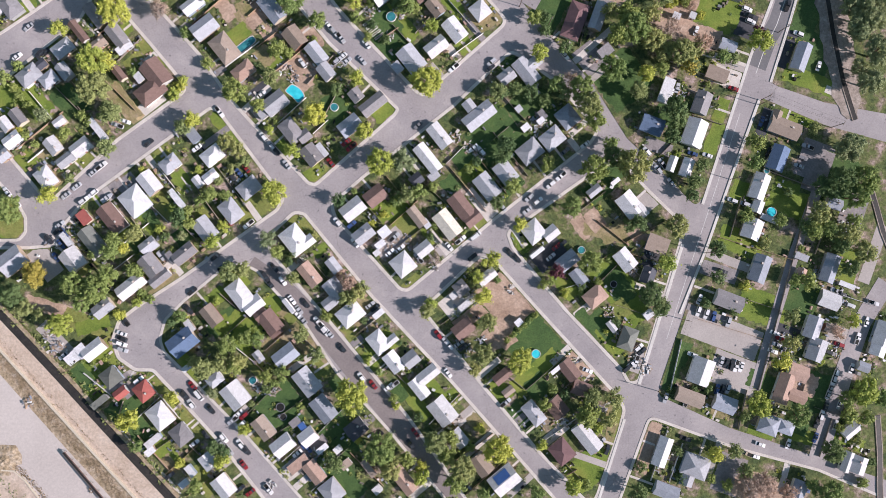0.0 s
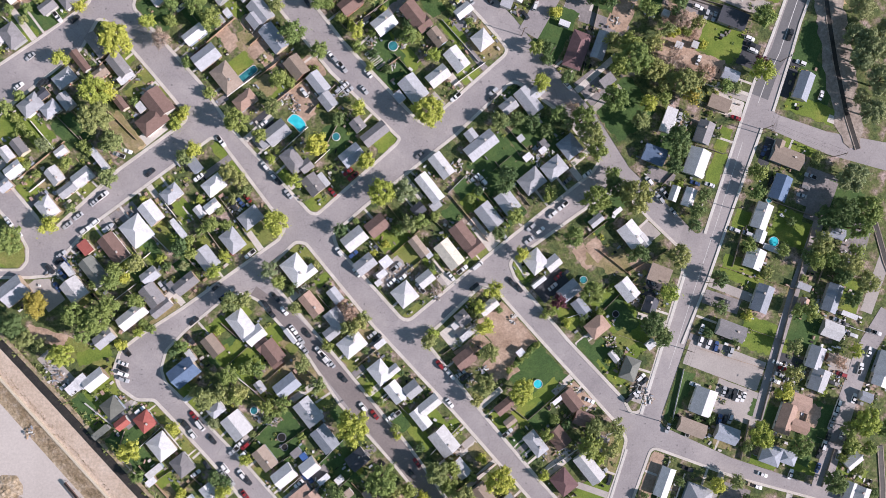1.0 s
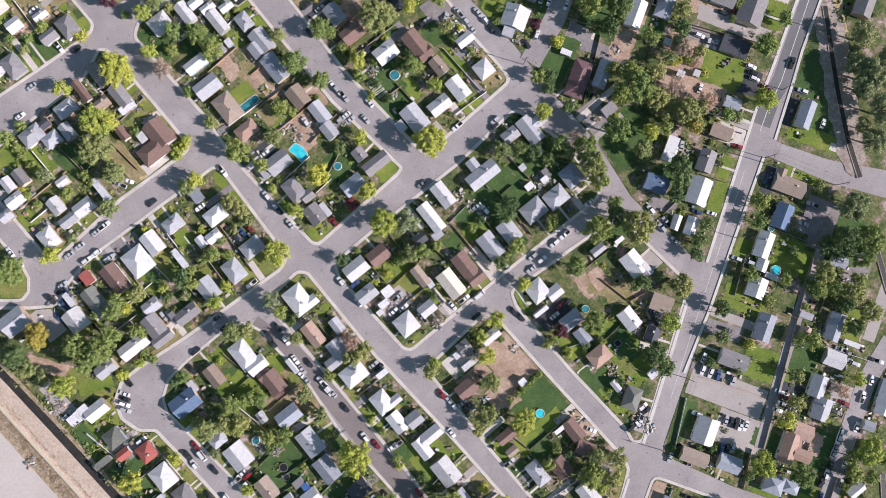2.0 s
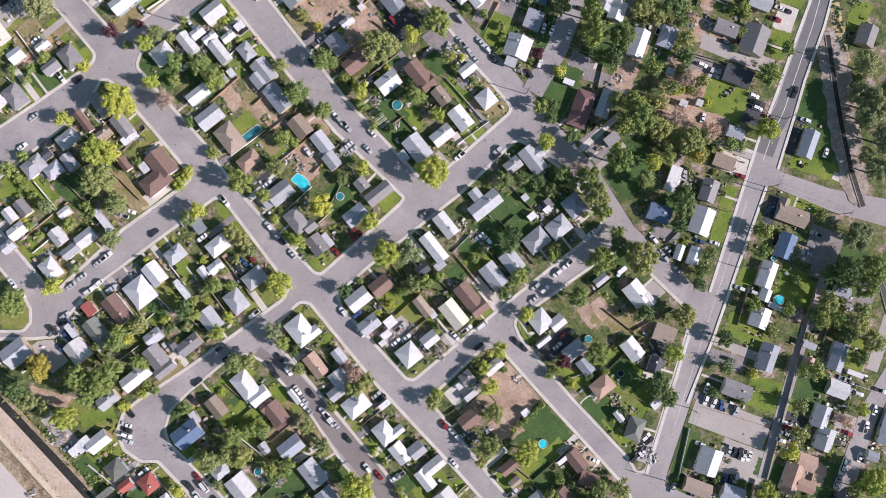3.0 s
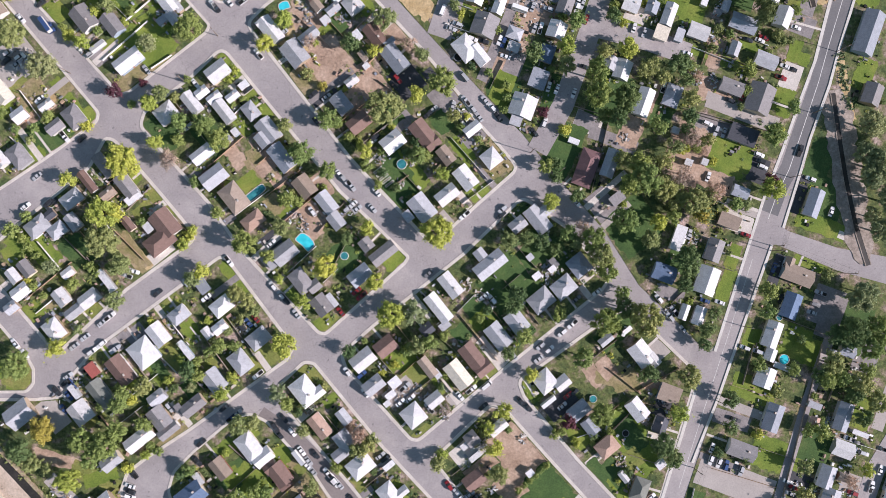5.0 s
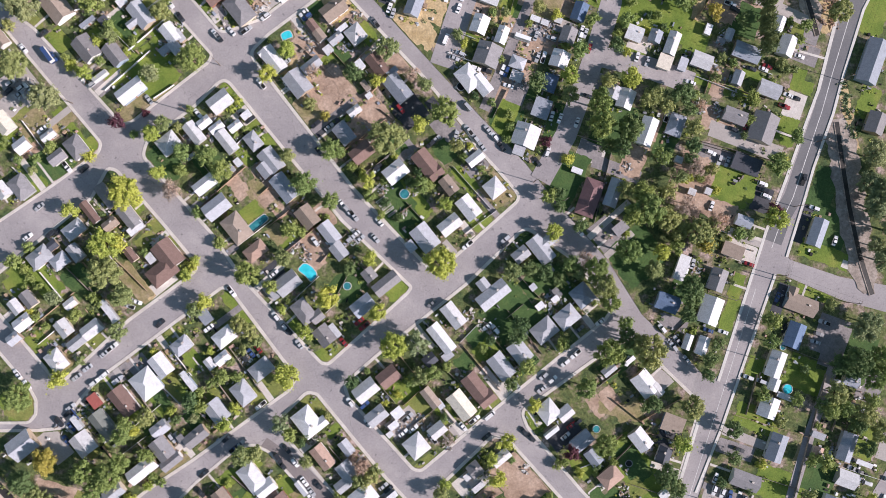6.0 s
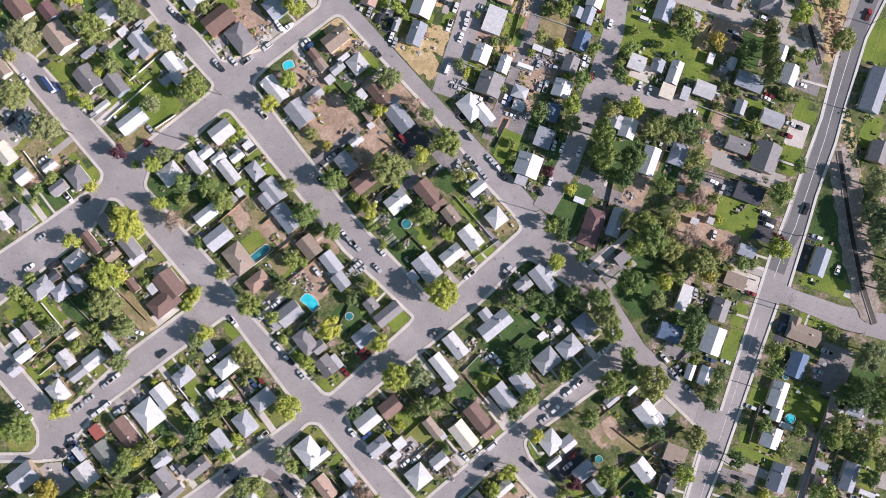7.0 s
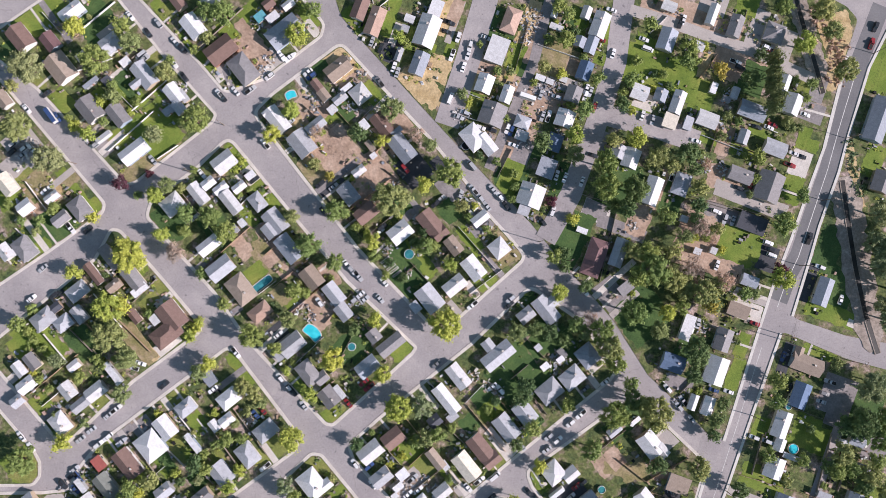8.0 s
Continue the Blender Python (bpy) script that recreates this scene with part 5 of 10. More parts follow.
patch(-45.6, 119.0, 8, 6, -50, "n")
patch(-63.0, 121.1, 10, 9, -50, "s")
patch(34.6, 161.7, 21, 6, 70, "y")
patch(28.9, 145.7, 13, 7, 70, "b")
patch(72.5, 160.9, 14, 5, 70, "b")
patch(88.6, 144.8, 24, 18, 70, "b")
patch(51.5, 160.3, 10, 6, 70, "n")
patch(7.9, 124.2, 8, 5, 70, "g")
patch(19.1, 163.8, 9, 6, 70, "n")
patch(15.7, 141.5, 9, 8, 70, "s")
patch(42.4, 132.7, 10, 9, 70, "q")
patch(103.9, 140.2, 15, 10, 70, "b")
patch(113.0, 128.3, 14, 10, 70, "b")
patch(194.4, 145.9, 16, 9, 70, "b")
patch(127.0, 144.6, 13, 9, 70, "s")
patch(158.1, 135.9, 9, 5, 70, "g")
patch(134.5, 172.4, 9, 8, 70, "b")
patch(-110.7, -110.2, 7, 5, 40, "g")
patch(-104.3, -119.3, 10, 4, -50, "g")
patch(-129.9, -120.9, 14, 9, -50, "n")
patch(-113.5, -142.7, 16, 9, -50, "n")
patch(-147.3, -105.2, 12, 9, -50, "n")
patch(-33.6, -128.3, 15, 10, -50, "n")
patch(-68.0, -133.6, 12, 5, -50, "g")
patch(-58.5, -119.9, 13, 11, -50, "n")
patch(-32.0, -146.8, 13, 8, -50, "n")
patch(-10.4, -110.6, 7, 9, -50, "n")
patch(46.5, -119.8, 8, 9, -50, "n")
patch(25.2, -121.9, 9, 6, -50, "d")
patch(73.3, -140.7, 14, 11, 40, "b")
patch(52.5, -106.0, 11, 10, -50, "n")
patch(84.4, -126.8, 12, 4, 70, "d")
patch(169.1, -122.0, 10, 6, -18, "n")
patch(134.4, -116.1, 9, 5, -18, "d")
patch(152.2, -102.0, 8, 12, 70, "n")
patch(193.6, -121.7, 10, 7, 70, "g")
patch(84.3, 31.9, 17, 13, -50, "n")
patch(-179.6, 85.3, 11, 8, 40, "d")
patch(-52.5, 101.2, 17, 12, -50, "s")
patch(-24.2, 115.8, 14, 12, -50, "s")
patch(-77.4, 56.8, 11, 9, -50, "s")
patch(-65.4, 69.5, 9, 7, -50, "y")
patch(-81.1, 59.2, 8, 6, -50, "d")
patch(-3.7, 96.2, 9, 5, -50, "k")
patch(38.1, 123.7, 11, 10, 70, "s")
patch(11.3, 124.9, 7, 5, 70, "g")
patch(-133.2, 16.0, 19, 7.5, -50.5, "d")
patch(-186.4, 24.2, 12, 7, 40, "b")
patch(124.0, 110.9, 14, 6, 70, "s")
patch(166.5, 135.8, 13, 7, 72, "q")
patch(160.1, 113.8, 9, 6, 72, "b")
patch(-86.8, -80.8, 8, 8, -50, "b")
patch(-76.8, -86.8, 11, 9, -50, "b")
patch(71.7, -95.6, 15, 9, -50, "s")
patch(83.4, -114.8, 12, 4, 72, "d")
patch(-73.7, -27.1, 11, 8, -50, "g")
patch(134.6, 83.5, 32, 4.5, -20, "v")
patch(156.2, 89.1, 13, 6, 72, "b")
patch(113.1, 58.9, 16, 10, 70, "s")


# ---- houses and sheds ----
house(-158.5, 38.4, 40.0, [(0, 0, 0, 9.4, 6.5, 'hip')], "light_grey")
house(-151.9, 46.0, -50.5, [(0, 0, 0, 10.7, 3.9, 'gable')], "brown")
house(-145.1, 53.2, -50.5, [(0, 0, 0, 11.6, 5.2, 'gable')], "grey")
house(-143.1, 41.1, 40.0, [(0, 0, 0, 6.7, 4.4, 'gable')], "tan")
house(-135.2, 44.6, -50.5, [(0, 0, 0, 11.1, 6.5, 'gable')], "grey")
house(-132.1, 39.5, 40.0, [(0, 0, 0, 7.6, 3.5, 'flat')], "white")
house(-172.6, 26.2, 40.0, [(0, 0, 0, 10.0, 7.4, 'hip')], "light_grey")
house(-164.1, 24.7, 40.0, [(0, 0, 0, 7.6, 6.1, 'hip')], "light_grey")
house(-157.5, 28.4, -50.5, [(0, 0, 0, 7.6, 5.2, 'gable')], "light_grey")
house(-168.0, 31.1, 40.0, [(0, 0, 0, 5.5, 4.0, 'gable')], "dark_slate", True)
house(-134.0, 28.0, -50.5, [(0, 0, 0, 6.7, 3.9, 'gable')], "brown")
house(-117.5, 29.0, -50.5, [(0, -0.8, 0, 12.5, 9.5, 'gable'), (4.6, -7.4, 90.5, 13.0, 8.6, 'hip')], "brown")
house(-125.6, 26.6, -50.5, [(0, 0, 0, 4.5, 3.5, 'flat')], "white", True)
house(-103.2, 59.2, 40.0, [(0, 0, 0, 10.2, 5.7, 'gable')], "white")
house(-97.8, 49.4, 40.0, [(0, 0, 0, 11.6, 7.8, 'gable')], "light_grey")
house(-88.8, 40.5, -50.5, [(0, 0, 0, 12.9, 9.1, 'hip')], "tan")
house(-176.8, 7.9, -50.5, [(0, 0, 0, 7.6, 5.2, 'gable')], "grey")
house(-182.0, 4.6, -50.5, [(0, 0, 0, 6.7, 4.8, 'gable')], "white")
house(-178.7, -2.0, 40.0, [(0, 0, 0, 8.0, 5.7, 'gable')], "white")
house(-182.3, -8.9, 40.0, [(0, 0, 0, 5.8, 4.8, 'gable')], "light_grey")
house(-161.3, -4.2, -50.5, [(0, 0, 0, 7.6, 6.1, 'gable')], "white")
house(-149.5, -4.4, 40.0, [(0, 0, 0, 8.9, 6.1, 'gable')], "white")
house(-155.8, -10.2, 40.0, [(0, 0, 0, 8.0, 4.8, 'gable')], "light_grey")
house(-142.5, 3.4, -50.5, [(0, 0, 0, 11.1, 3.0, 'flat')], "white")
house(-159.3, 6.4, 40.0, [(0, 0, 0, 5.5, 4.0, 'gable')], "white", True)
house(-101.7, 2.2, -50.5, [(0, 0, 0, 7.6, 4.8, 'flat')], "blue_grey")
house(-92.9, -6.7, 40.0, [(0, 0, 0, 9.4, 7.0, 'hip')], "white")
house(-111.1, -10.8, 40.0, [(0, 0, 0, 8.5, 6.5, 'hip')], "light_grey")
house(-58.4, 46.1, -50.5, [(0, 0, 0, 9.8, 7.8, 'gable')], "tan")
house(-48.7, 39.4, -50.5, [(0, 0, 0, 10.2, 6.5, 'gable')], "light_grey")
house(-44.3, 31.5, -50.5, [(0, 0, 0, 7.6, 6.1, 'gable')], "light_grey")
house(-80.4, 30.8, 40.0, [(0, 0, 0, 9.8, 6.5, 'hip')], "terracotta")
house(-66.3, 17.0, 40.0, [(0, 0, 0, 11.1, 7.8, 'gable'), (-6.1, -0.6, 0.0, 6, 4, 'flat')], "light_grey")
house(-31.0, 21.4, -50.5, [(0, 0, 0, 5.8, 5.7, 'gable'), (7.7, 3.4, 90.5, 12.5, 6.1, 'gable')], "grey")
house(-58.9, 4.8, -50.5, [(0, 0, 0, 11.1, 7.4, 'hip'), (5.2, 3.1, 90.5, 5.8, 5.2, 'gable')], "grey")
house(-33.4, 7.9, 40.0, [(0, 0, 0, 10.2, 7.0, 'gable')], "blue_grey")
house(-49.8, -5.4, -50.5, [(0, 0, 0, 8.9, 7.4, 'gable')], "grey")
house(-45.2, -3.1, -50.5, [(0, 0, 0, 6.7, 2.6, 'flat')], "white")
house(6.1, 4.4, -50.5, [(0, 0, 0, 11.6, 6.5, 'gable')], "white")
house(1.1, -5.7, -50.5, [(0, 0, 0, 14.3, 6.1, 'gable')], "white")
house(-7.0, 38.1, -50.5, [(0, 0, 0, 12.0, 8.7, 'gable'), (-0.9, -7.2, 0.0, 5.0, 4.0, 'flat')], "light_grey")
house(3.8, 43.9, 40.0, [(0, 0, 0, 10.2, 6.5, 'gable')], "white")
house(23.0, 60.6, -50.5, [(0, 0, 0, 8.0, 7.8, 'hip')], "white")
house(11.9, 51.7, -50.5, [(0, 0, 0, 10.7, 7.4, 'gable')], "white")
house(65.3, 57.3, 71.0, [(0, 0, 0, 16.9, 8.7, 'hip')], "maroon")
house(75.9, 59.7, 71.0, [(0, 0, 0, 12.9, 6.1, 'gable')], "light_grey")
house(79.2, 44.1, 40.0, [(0, 0, 0, 6.7, 4.8, 'flat')], "grey")
house(35.3, 31.5, 40.0, [(0, 0, 0, 7.6, 5.7, 'gable')], "light_grey")
house(44.1, 34.0, -50.5, [(0, 0, 0, 12.9, 7.4, 'gable'), (-1.0, 4.6, 90.5, 7.5, 5, 'gable')], "light_grey")
house(23.4, 13.6, 40.0, [(0, 0, 0, 15.1, 7.4, 'gable'), (-0.5, 6.4, -90.5, 5.0, 5.0, 'gable')], "light_grey")
house(46.2, -1.5, 40.0, [(0, 0, 0, 10.7, 8.7, 'hip')], "light_grey")
house(56.1, 4.5, 40.0, [(0, 0, 0, 10.2, 8.3, 'hip')], "light_grey")
house(62.8, 14.2, -50.5, [(0, 0, 0, 9.4, 8.7, 'hip')], "blue_grey")
house(35.6, -11.1, -50.5, [(0, 0, 0, 10.2, 7.8, 'gable')], "light_grey")
house(100.7, 11.6, -19.5, [(0, 0, 0, 10.2, 7.8, 'gable')], "navy")
house(106.9, 27.2, 71.0, [(0, 0, 0, 11.6, 5.2, 'flat')], "white")
house(44.2, 9.1, 40.0, [(0, 0, 0, 4.0, 3.0, 'flat')], "white", True)
house(50.9, 12.3, 40.0, [(0, 0, 0, 3.5, 2.5, 'flat')], "white", True)
house(41.0, 17.3, 40.0, [(0, 0, 0, 3.0, 3.0, 'flat')], "light_grey", True)
house(51.6, 15.1, -50.5, [(0, 0, 0, 4.5, 3.0, 'flat')], "grey", True)
house(118.5, 61.4, -19.5, [(0, 0, 0, 3.0, 3.0, 'flat')], "white", True)
house(134.6, 48.3, -19.5, [(0, 0, 0, 7.6, 5.2, 'gable')], "blue_grey")
house(129.7, 35.2, -19.5, [(0, 0, 0, 9.8, 6.1, 'flat')], "tan")
house(123.0, 22.1, 71.0, [(0, 0, 0, 10.2, 7.4, 'gable')], "grey")
house(119.8, 8.6, 71.0, [(0, 0, 0, 12.5, 9.6, 'gable')], "white")
house(109.8, -5.5, 71.0, [(0, 0, 0, 7.1, 3.9, 'gable')], "white")
house(116.5, -7.1, 71.0, [(0, 0, 0, 8.5, 5.2, 'gable')], "white")
house(167.8, 44.1, 71.0, [(0, 0, 0, 12.9, 7.0, 'gable')], "blue_grey")
house(160.7, 11.9, -19.5, [(0, 0, 0, 14.3, 7.8, 'gable'), (-5.2, 3.7, 90.5, 5.3, 4.4, 'gable')], "tan")
house(157.7, -1.8, 70.0, [(0, 0, 0, 11.5, 8.0, 'gable')], "navy")
house(-164.0, -18.2, -50.5, [(0, 0, 0, 9.4, 7.4, 'hip')], "white")
house(-119.6, -19.4, -50.5, [(0, 0, 0, 10.2, 7.4, 'gable')], "white")
house(-125.6, -27.4, -50.5, [(0, 0, 0, 12.0, 10.5, 'hip')], "white")
house(-147.2, -35.0, -50.5, [(0, 0, 0, 6.2, 4.8, 'flat')], "red")
house(-135.1, -35.2, -50.5, [(0, 0, 0, 13.4, 7.8, 'gable')], "brown")
house(-143.2, -45.4, -50.5, [(0, 0, 0, 13.4, 7.0, 'gable')], "green_grey")
house(-151.4, -53.4, -50.5, [(0, 0, 0, 9.8, 8.7, 'gable')], "white")
house(-154.6, -44.7, -50.5, [(0, 0, 0, 6.7, 2.6, 'flat')], "white")
house(-177.3, -54.4, 40.0, [(0, 0, 0, 11.6, 9.6, 'gable')], "light_grey")
house(-119.3, -46.7, 40.0, [(0, 0, 0, 7.6, 5.7, 'gable')], "light_grey")
house(-118.1, -55.2, -50.5, [(0, 0, 0, 9.8, 7.8, 'gable'), (6.7, -0.3, 90.5, 9.8, 4.8, 'gable')], "grey")
house(-107.7, -26.0, -50.5, [(0, 0, 0, 9.8, 2.8, 'flat')], "white")
house(-98.7, -18.4, -50.5, [(0, 0, 0, 5.3, 3.9, 'gable')], "white")
house(-93.4, -15.9, 40.0, [(0, 0, 0, 6.7, 4.8, 'gable')], "white")
house(-103.9, -49.8, 40.0, [(0, 0, 0, 10.7, 6.1, 'gable'), (-5.4, 2.2, -90.5, 5.8, 3.0, 'flat')], "grey")
house(-95.2, -38.8, -50.5, [(0, 0, 0, 10.2, 7.8, 'gable')], "light_grey")
house(-126.3, -64.3, 40, [(0, 0, 0, 13.5, 6.5, 'gable')], "white")
house(-138.0, -74.1, 40, [(0, 0, 0, 9, 6, 'gable')], "light_grey")
house(-91.5, -76.5, -50.5, [(0, 0, 0, 9.5, 6.5, 'gable')], "tan")
house(-100.7, -81.1, -50.5, [(0, 0, 0, 5.8, 3.0, 'flat')], "white")
house(-84.2, -30.7, -50.5, [(0, 0, 0, 10.2, 7.8, 'hip')], "light_grey")
house(-76.7, -20.4, 40.0, [(0, 0, 0, 9.8, 7.4, 'hip')], "light_grey")
house(-56.1, -42.9, -50.5, [(0, 0, 0, 12.5, 9.6, 'hip'), (3.9, 4.1, 90.5, 5.8, 4.8, 'gable')], "white")
house(-49.3, -57.8, -50.5, [(0, 0, 0, 11.1, 6.5, 'gable')], "terracotta")
house(-39.1, -53.7, -50.5, [(0, 0, 0, 7.1, 4.8, 'gable')], "light_grey")
house(-38.4, -64.0, -50.5, [(0, 0, 0, 9.4, 7.4, 'gable'), (3.4, -5.2, 90.5, 6.7, 5.2, 'gable')], "light_grey")
house(-31.3, -74.7, 40.0, [(0, 0, 0, 11.1, 8.7, 'hip')], "white")
house(-31.3, -28.8, 40.0, [(0, 0, 0, 10.7, 7.4, 'gable')], "white")
house(-26.4, -39.8, 40.0, [(0, 0, 0, 9.4, 6.5, 'gable')], "light_grey")
house(-8.8, -52.6, -50.5, [(0, 0, 0, 9.4, 9.1, 'hip')], "white")
house(0.2, -45.7, 40.0, [(0, 0, 0, 7.6, 5.7, 'gable')], "white")
house(-21.6, -22.8, 40.0, [(0, 0, 0, 9.4, 7.4, 'gable')], "brown")
house(-3.1, -31.6, -50.5, [(0, 0, 0, 9.8, 4.8, 'gable')], "tan")
house(1.0, -34.5, -50.5, [(0, 0, 0, 4.5, 3.0, 'flat')], "white", True)
house(10.4, -34.6, -50.5, [(0, 0, 0, 12.9, 7.8, 'gable')], "cream")
house(16.3, -26.4, -50.5, [(0, 0, 0, 12, 7.5, 'gable'), (7.3, 0.6, 90.5, 8, 6, 'gable')], "brown")
house(27.5, -17.5, -50.5, [(0, 0, 0, 12.0, 7.8, 'gable')], "light_grey")
house(-3.7, -15.2, 40.0, [(0, 0, 0, 5.8, 5.2, 'gable')], "dark_slate")
house(4.0, -13.4, 40.0, [(0, 0, 0, 5.0, 3.5, 'flat')], "light_grey", True)
house(-19.0, -44.1, 40.0, [(0, 0, 0, 4.5, 3.0, 'flat')], "white", True)
house(-17.3, -38.6, 40.0, [(0, 0, 0, 5.0, 4.5, 'flat')], "white", True)
house(-20.4, -47.8, 40.0, [(0, 0, 0, 3.0, 2.5, 'flat')], "white", True)
house(-79.2, -67.2, -50.5, [(0, 0, 0, 12.9, 8.3, 'hip'), (7.0, 1.7, 90.5, 8.9, 6.5, 'gable')], "white")
house(-66.0, -78.8, -50.5, [(0, 0, 0, 10.2, 7.8, 'gable'), (-5.0, -1.2, 90.5, 6, 5, 'gable'), (4.5, -1.0, 90.5, 6, 4.5, 'flat')], "brown")
house(-19.0, -74.5, 40.0, [(0, 0, 0, 5.3, 2.6, 'flat')], "white")
house(48.6, -37.0, -50.5, [(0, 0, 0, 9.4, 8.7, 'hip'), (5.2, 5.4, 90.5, 7.1, 5.7, 'gable')], "white")
house(91.1, -24.1, -50.5, [(0, 0, 0, 11.1, 8.7, 'gable'), (5.5, 2.3, 0.5, 6, 5, 'gable')], "white")
house(89.5, -48.6, -50.5, [(0, 0, 0, 9.8, 7.4, 'gable')], "white")
house(99.9, -55.4, 71.0, [(0, 0, 0, 7.6, 6.1, 'gable')], "dark_slate")
house(103.8, -41.6, -19.5, [(0, 0, 0, 9.8, 7.8, 'flat')], "tan")
house(63.6, -49.6, 40.0, [(0, 0, 0, 9.8, 6.5, 'gable'), (-0.5, -8.6, -90.5, 7.6, 5.7, 'gable')], "blue_grey")
house(76.4, -65.1, 40.0, [(0, 0, 0, 9.8, 7.8, 'hip')], "terracotta")
house(28.2, -57.3, 40.0, [(0, 0, 0, 8.9, 4.8, 'gable')], "white")
house(16.9, -62.5, 40.0, [(0, 0, 0, 5.8, 6.5, 'gable')], "grey")
house(13.8, -65.8, 40.0, [(0, 0, 0, 3.5, 3.0, 'flat')], "white", True)
house(18.5, -70.1, 40.0, [(0, 0, 0, 5.8, 2.6, 'flat')], "white")
house(18.2, -80.3, 40.0, [(0, 0, 0, 9.4, 7.0, 'gable')], "brown")
house(91.2, -83.5, 71.0, [(0, 0, 0, 10.2, 7.4, 'hip')], "green_grey")
house(100.5, -72.7, 40.0, [(0, 0, 0, 4.5, 3.5, 'flat')], "white", True)
house(83.9, -78.2, -50.5, [(0, 0, 0, 5.3, 3.0, 'gable')], "white")
house(42.7, -77.2, 40.0, [(0, 0, 0, 3.5, 3.0, 'flat')], "white", True)
house(149.4, -14.7, 71.0, [(0, 0, 0, 12.0, 7.4, 'gable'), (-8.8, -2.3, 0.0, 5.8, 5.2, 'gable')], "white")
house(146.3, -33.7, 71.0, [(0, 0, 0, 9.4, 8.7, 'gable'), (6.9, -6.2, -90.5, 8.9, 2.6, 'flat')], "white")
house(150.1, -51.4, 71.0, [(0, 0, 0, 12.5, 7.8, 'gable')], "blue_grey")
house(136.3, -66.0, -19.5, [(0, 0, 0, 12.9, 7.4, 'gable')], "grey")
house(183.6, -21.5, -19.5, [(0, 0, 0, 7.1, 5.2, 'gable')], "blue_grey")
house(178.3, -22.8, -19.5, [(0, 0, 0, 3.5, 3.0, 'flat')], "white", True)
house(181.8, -50.6, 71.0, [(0, 0, 0, 12.9, 7.0, 'gable')], "blue_grey")
house(168.9, -45.8, -19.5, [(0, 0, 0, 6.2, 3.0, 'flat')], "light_grey")
house(168.5, -53.8, 71.0, [(0, 0, 0, 6.2, 4.4, 'gable')], "terracotta")
house(181.9, -64.9, -19.5, [(0, 0, 0, 9.4, 7.4, 'gable')], "white")
house(174.4, -77.1, 71.0, [(0, 0, 0, 10.2, 7.4, 'gable')], "light_grey")
house(183.3, -77.7, -19.5, [(0, 0, 0, 7.6, 3.9, 'gable')], "tan")
house(186.3, -33.6, -19.5, [(0, 0, 0, 6.7, 3.5, 'flat')], "light_grey")
house(206.5, -79.6, 71.0, [(0, 0, 0, 11.1, 8.7, 'gable')], "white")
house(-141.4, -92.0, 40.0, [(0, 0, 0, 10.2, 6.5, 'gable'), (-4.3, 2.7, 0.0, 4.5, 6.0, 'flat')], "white")
house(-133.8, -103.8, -50.5, [(0, 0, 0, 8.0, 7.8, 'hip')], "green_grey")
house(-138.3, -114.5, 40.0, [(0, 0, 0, 8.0, 3.0, 'flat')], "green_grey")
house(-129.3, -110.5, 40.0, [(0, 0, 0, 6.2, 4.4, 'gable')], "red")
house(-119.5, -109.6, -50.5, [(0, 0, 0, 8.0, 7.4, 'hip')], "red")
house(-112.2, -120.2, -50.5, [(0, 0, 0, 10.7, 9.1, 'hip')], "white")
house(-103.1, -128.1, -50.5, [(0, 0, 0, 8.9, 7.8, 'hip')], "grey")
house(-115.0, -130.9, 40.0, [(0, 0, 0, 8.0, 3.0, 'flat')], "white")
house(-116.3, -135.6, 40.0, [(0, 0, 0, 4.5, 3.0, 'flat')], "white", True)
house(-91.2, -139.4, -50.5, [(0, 0, 0, 7.1, 6.5, 'gable')], "white")
house(-98.9, -143.9, -50.5, [(0, 0, 0, 5.5, 3.0, 'flat')], "white", True)
house(-101.4, -149.3, 40.0, [(0, 0, 0, 4.5, 3.0, 'flat')], "white", True)
house(-84.3, -150.2, -50.5, [(0, 0, 0, 9.8, 7.8, 'gable')], "white")
house(-103.6, -88.2, 40.0, [(0, 0, 0, 12.5, 9.1, 'gable')], "navy")
house(-101.5, -99.3, 40.0, [(0, 0, 0, 4.5, 2.5, 'flat')], "white", True)
house(-89.2, -104.3, 40.0, [(0, 0, 0, 7.1, 5.2, 'hip')], "light_grey")
house(-151.4, -95.9, 40.0, [(0, 0, 0, 5.0, 3.5, 'flat'), (4.4, -0.5, 0.0, 6, 5, 'flat')], "white", True)
house(-80.3, -110.8, -50.5, [(0, 0, 0, 11.1, 9.6, 'gable')], "white")
house(-59.0, -93.3, 40.0, [(0, 0, 0, 10.7, 7.4, 'gable')], "blue_grey")
house(-49.5, -104.5, -50.5, [(0, 0, 0, 12.0, 8.3, 'gable')], "light_grey")
house(-42.1, -116.1, -50.5, [(0, 0, 0, 11.6, 7.8, 'gable')], "blue_grey")
house(-70.7, -94.0, -50.5, [(0, 0, 0, 5.3, 3.5, 'gable')], "light_grey")
house(-67.8, -124.8, -50.5, [(0, 0, 0, 10.2, 7.0, 'gable')], "tan")
house(-59.3, -132.2, 40.0, [(0, 0, 0, 9.8, 7.4, 'gable')], "white")
house(-48.4, -128.4, 40.0, [(0, 0, 0, 7.6, 7.0, 'gable')], "white")
house(-54.4, -122.4, 40.0, [(0, 0, 0, 4.5, 3.5, 'flat')], "grey", True)
house(-50.9, -124.3, -50.5, [(0, 0, 0, 4.0, 3.0, 'flat')], "blue", True)
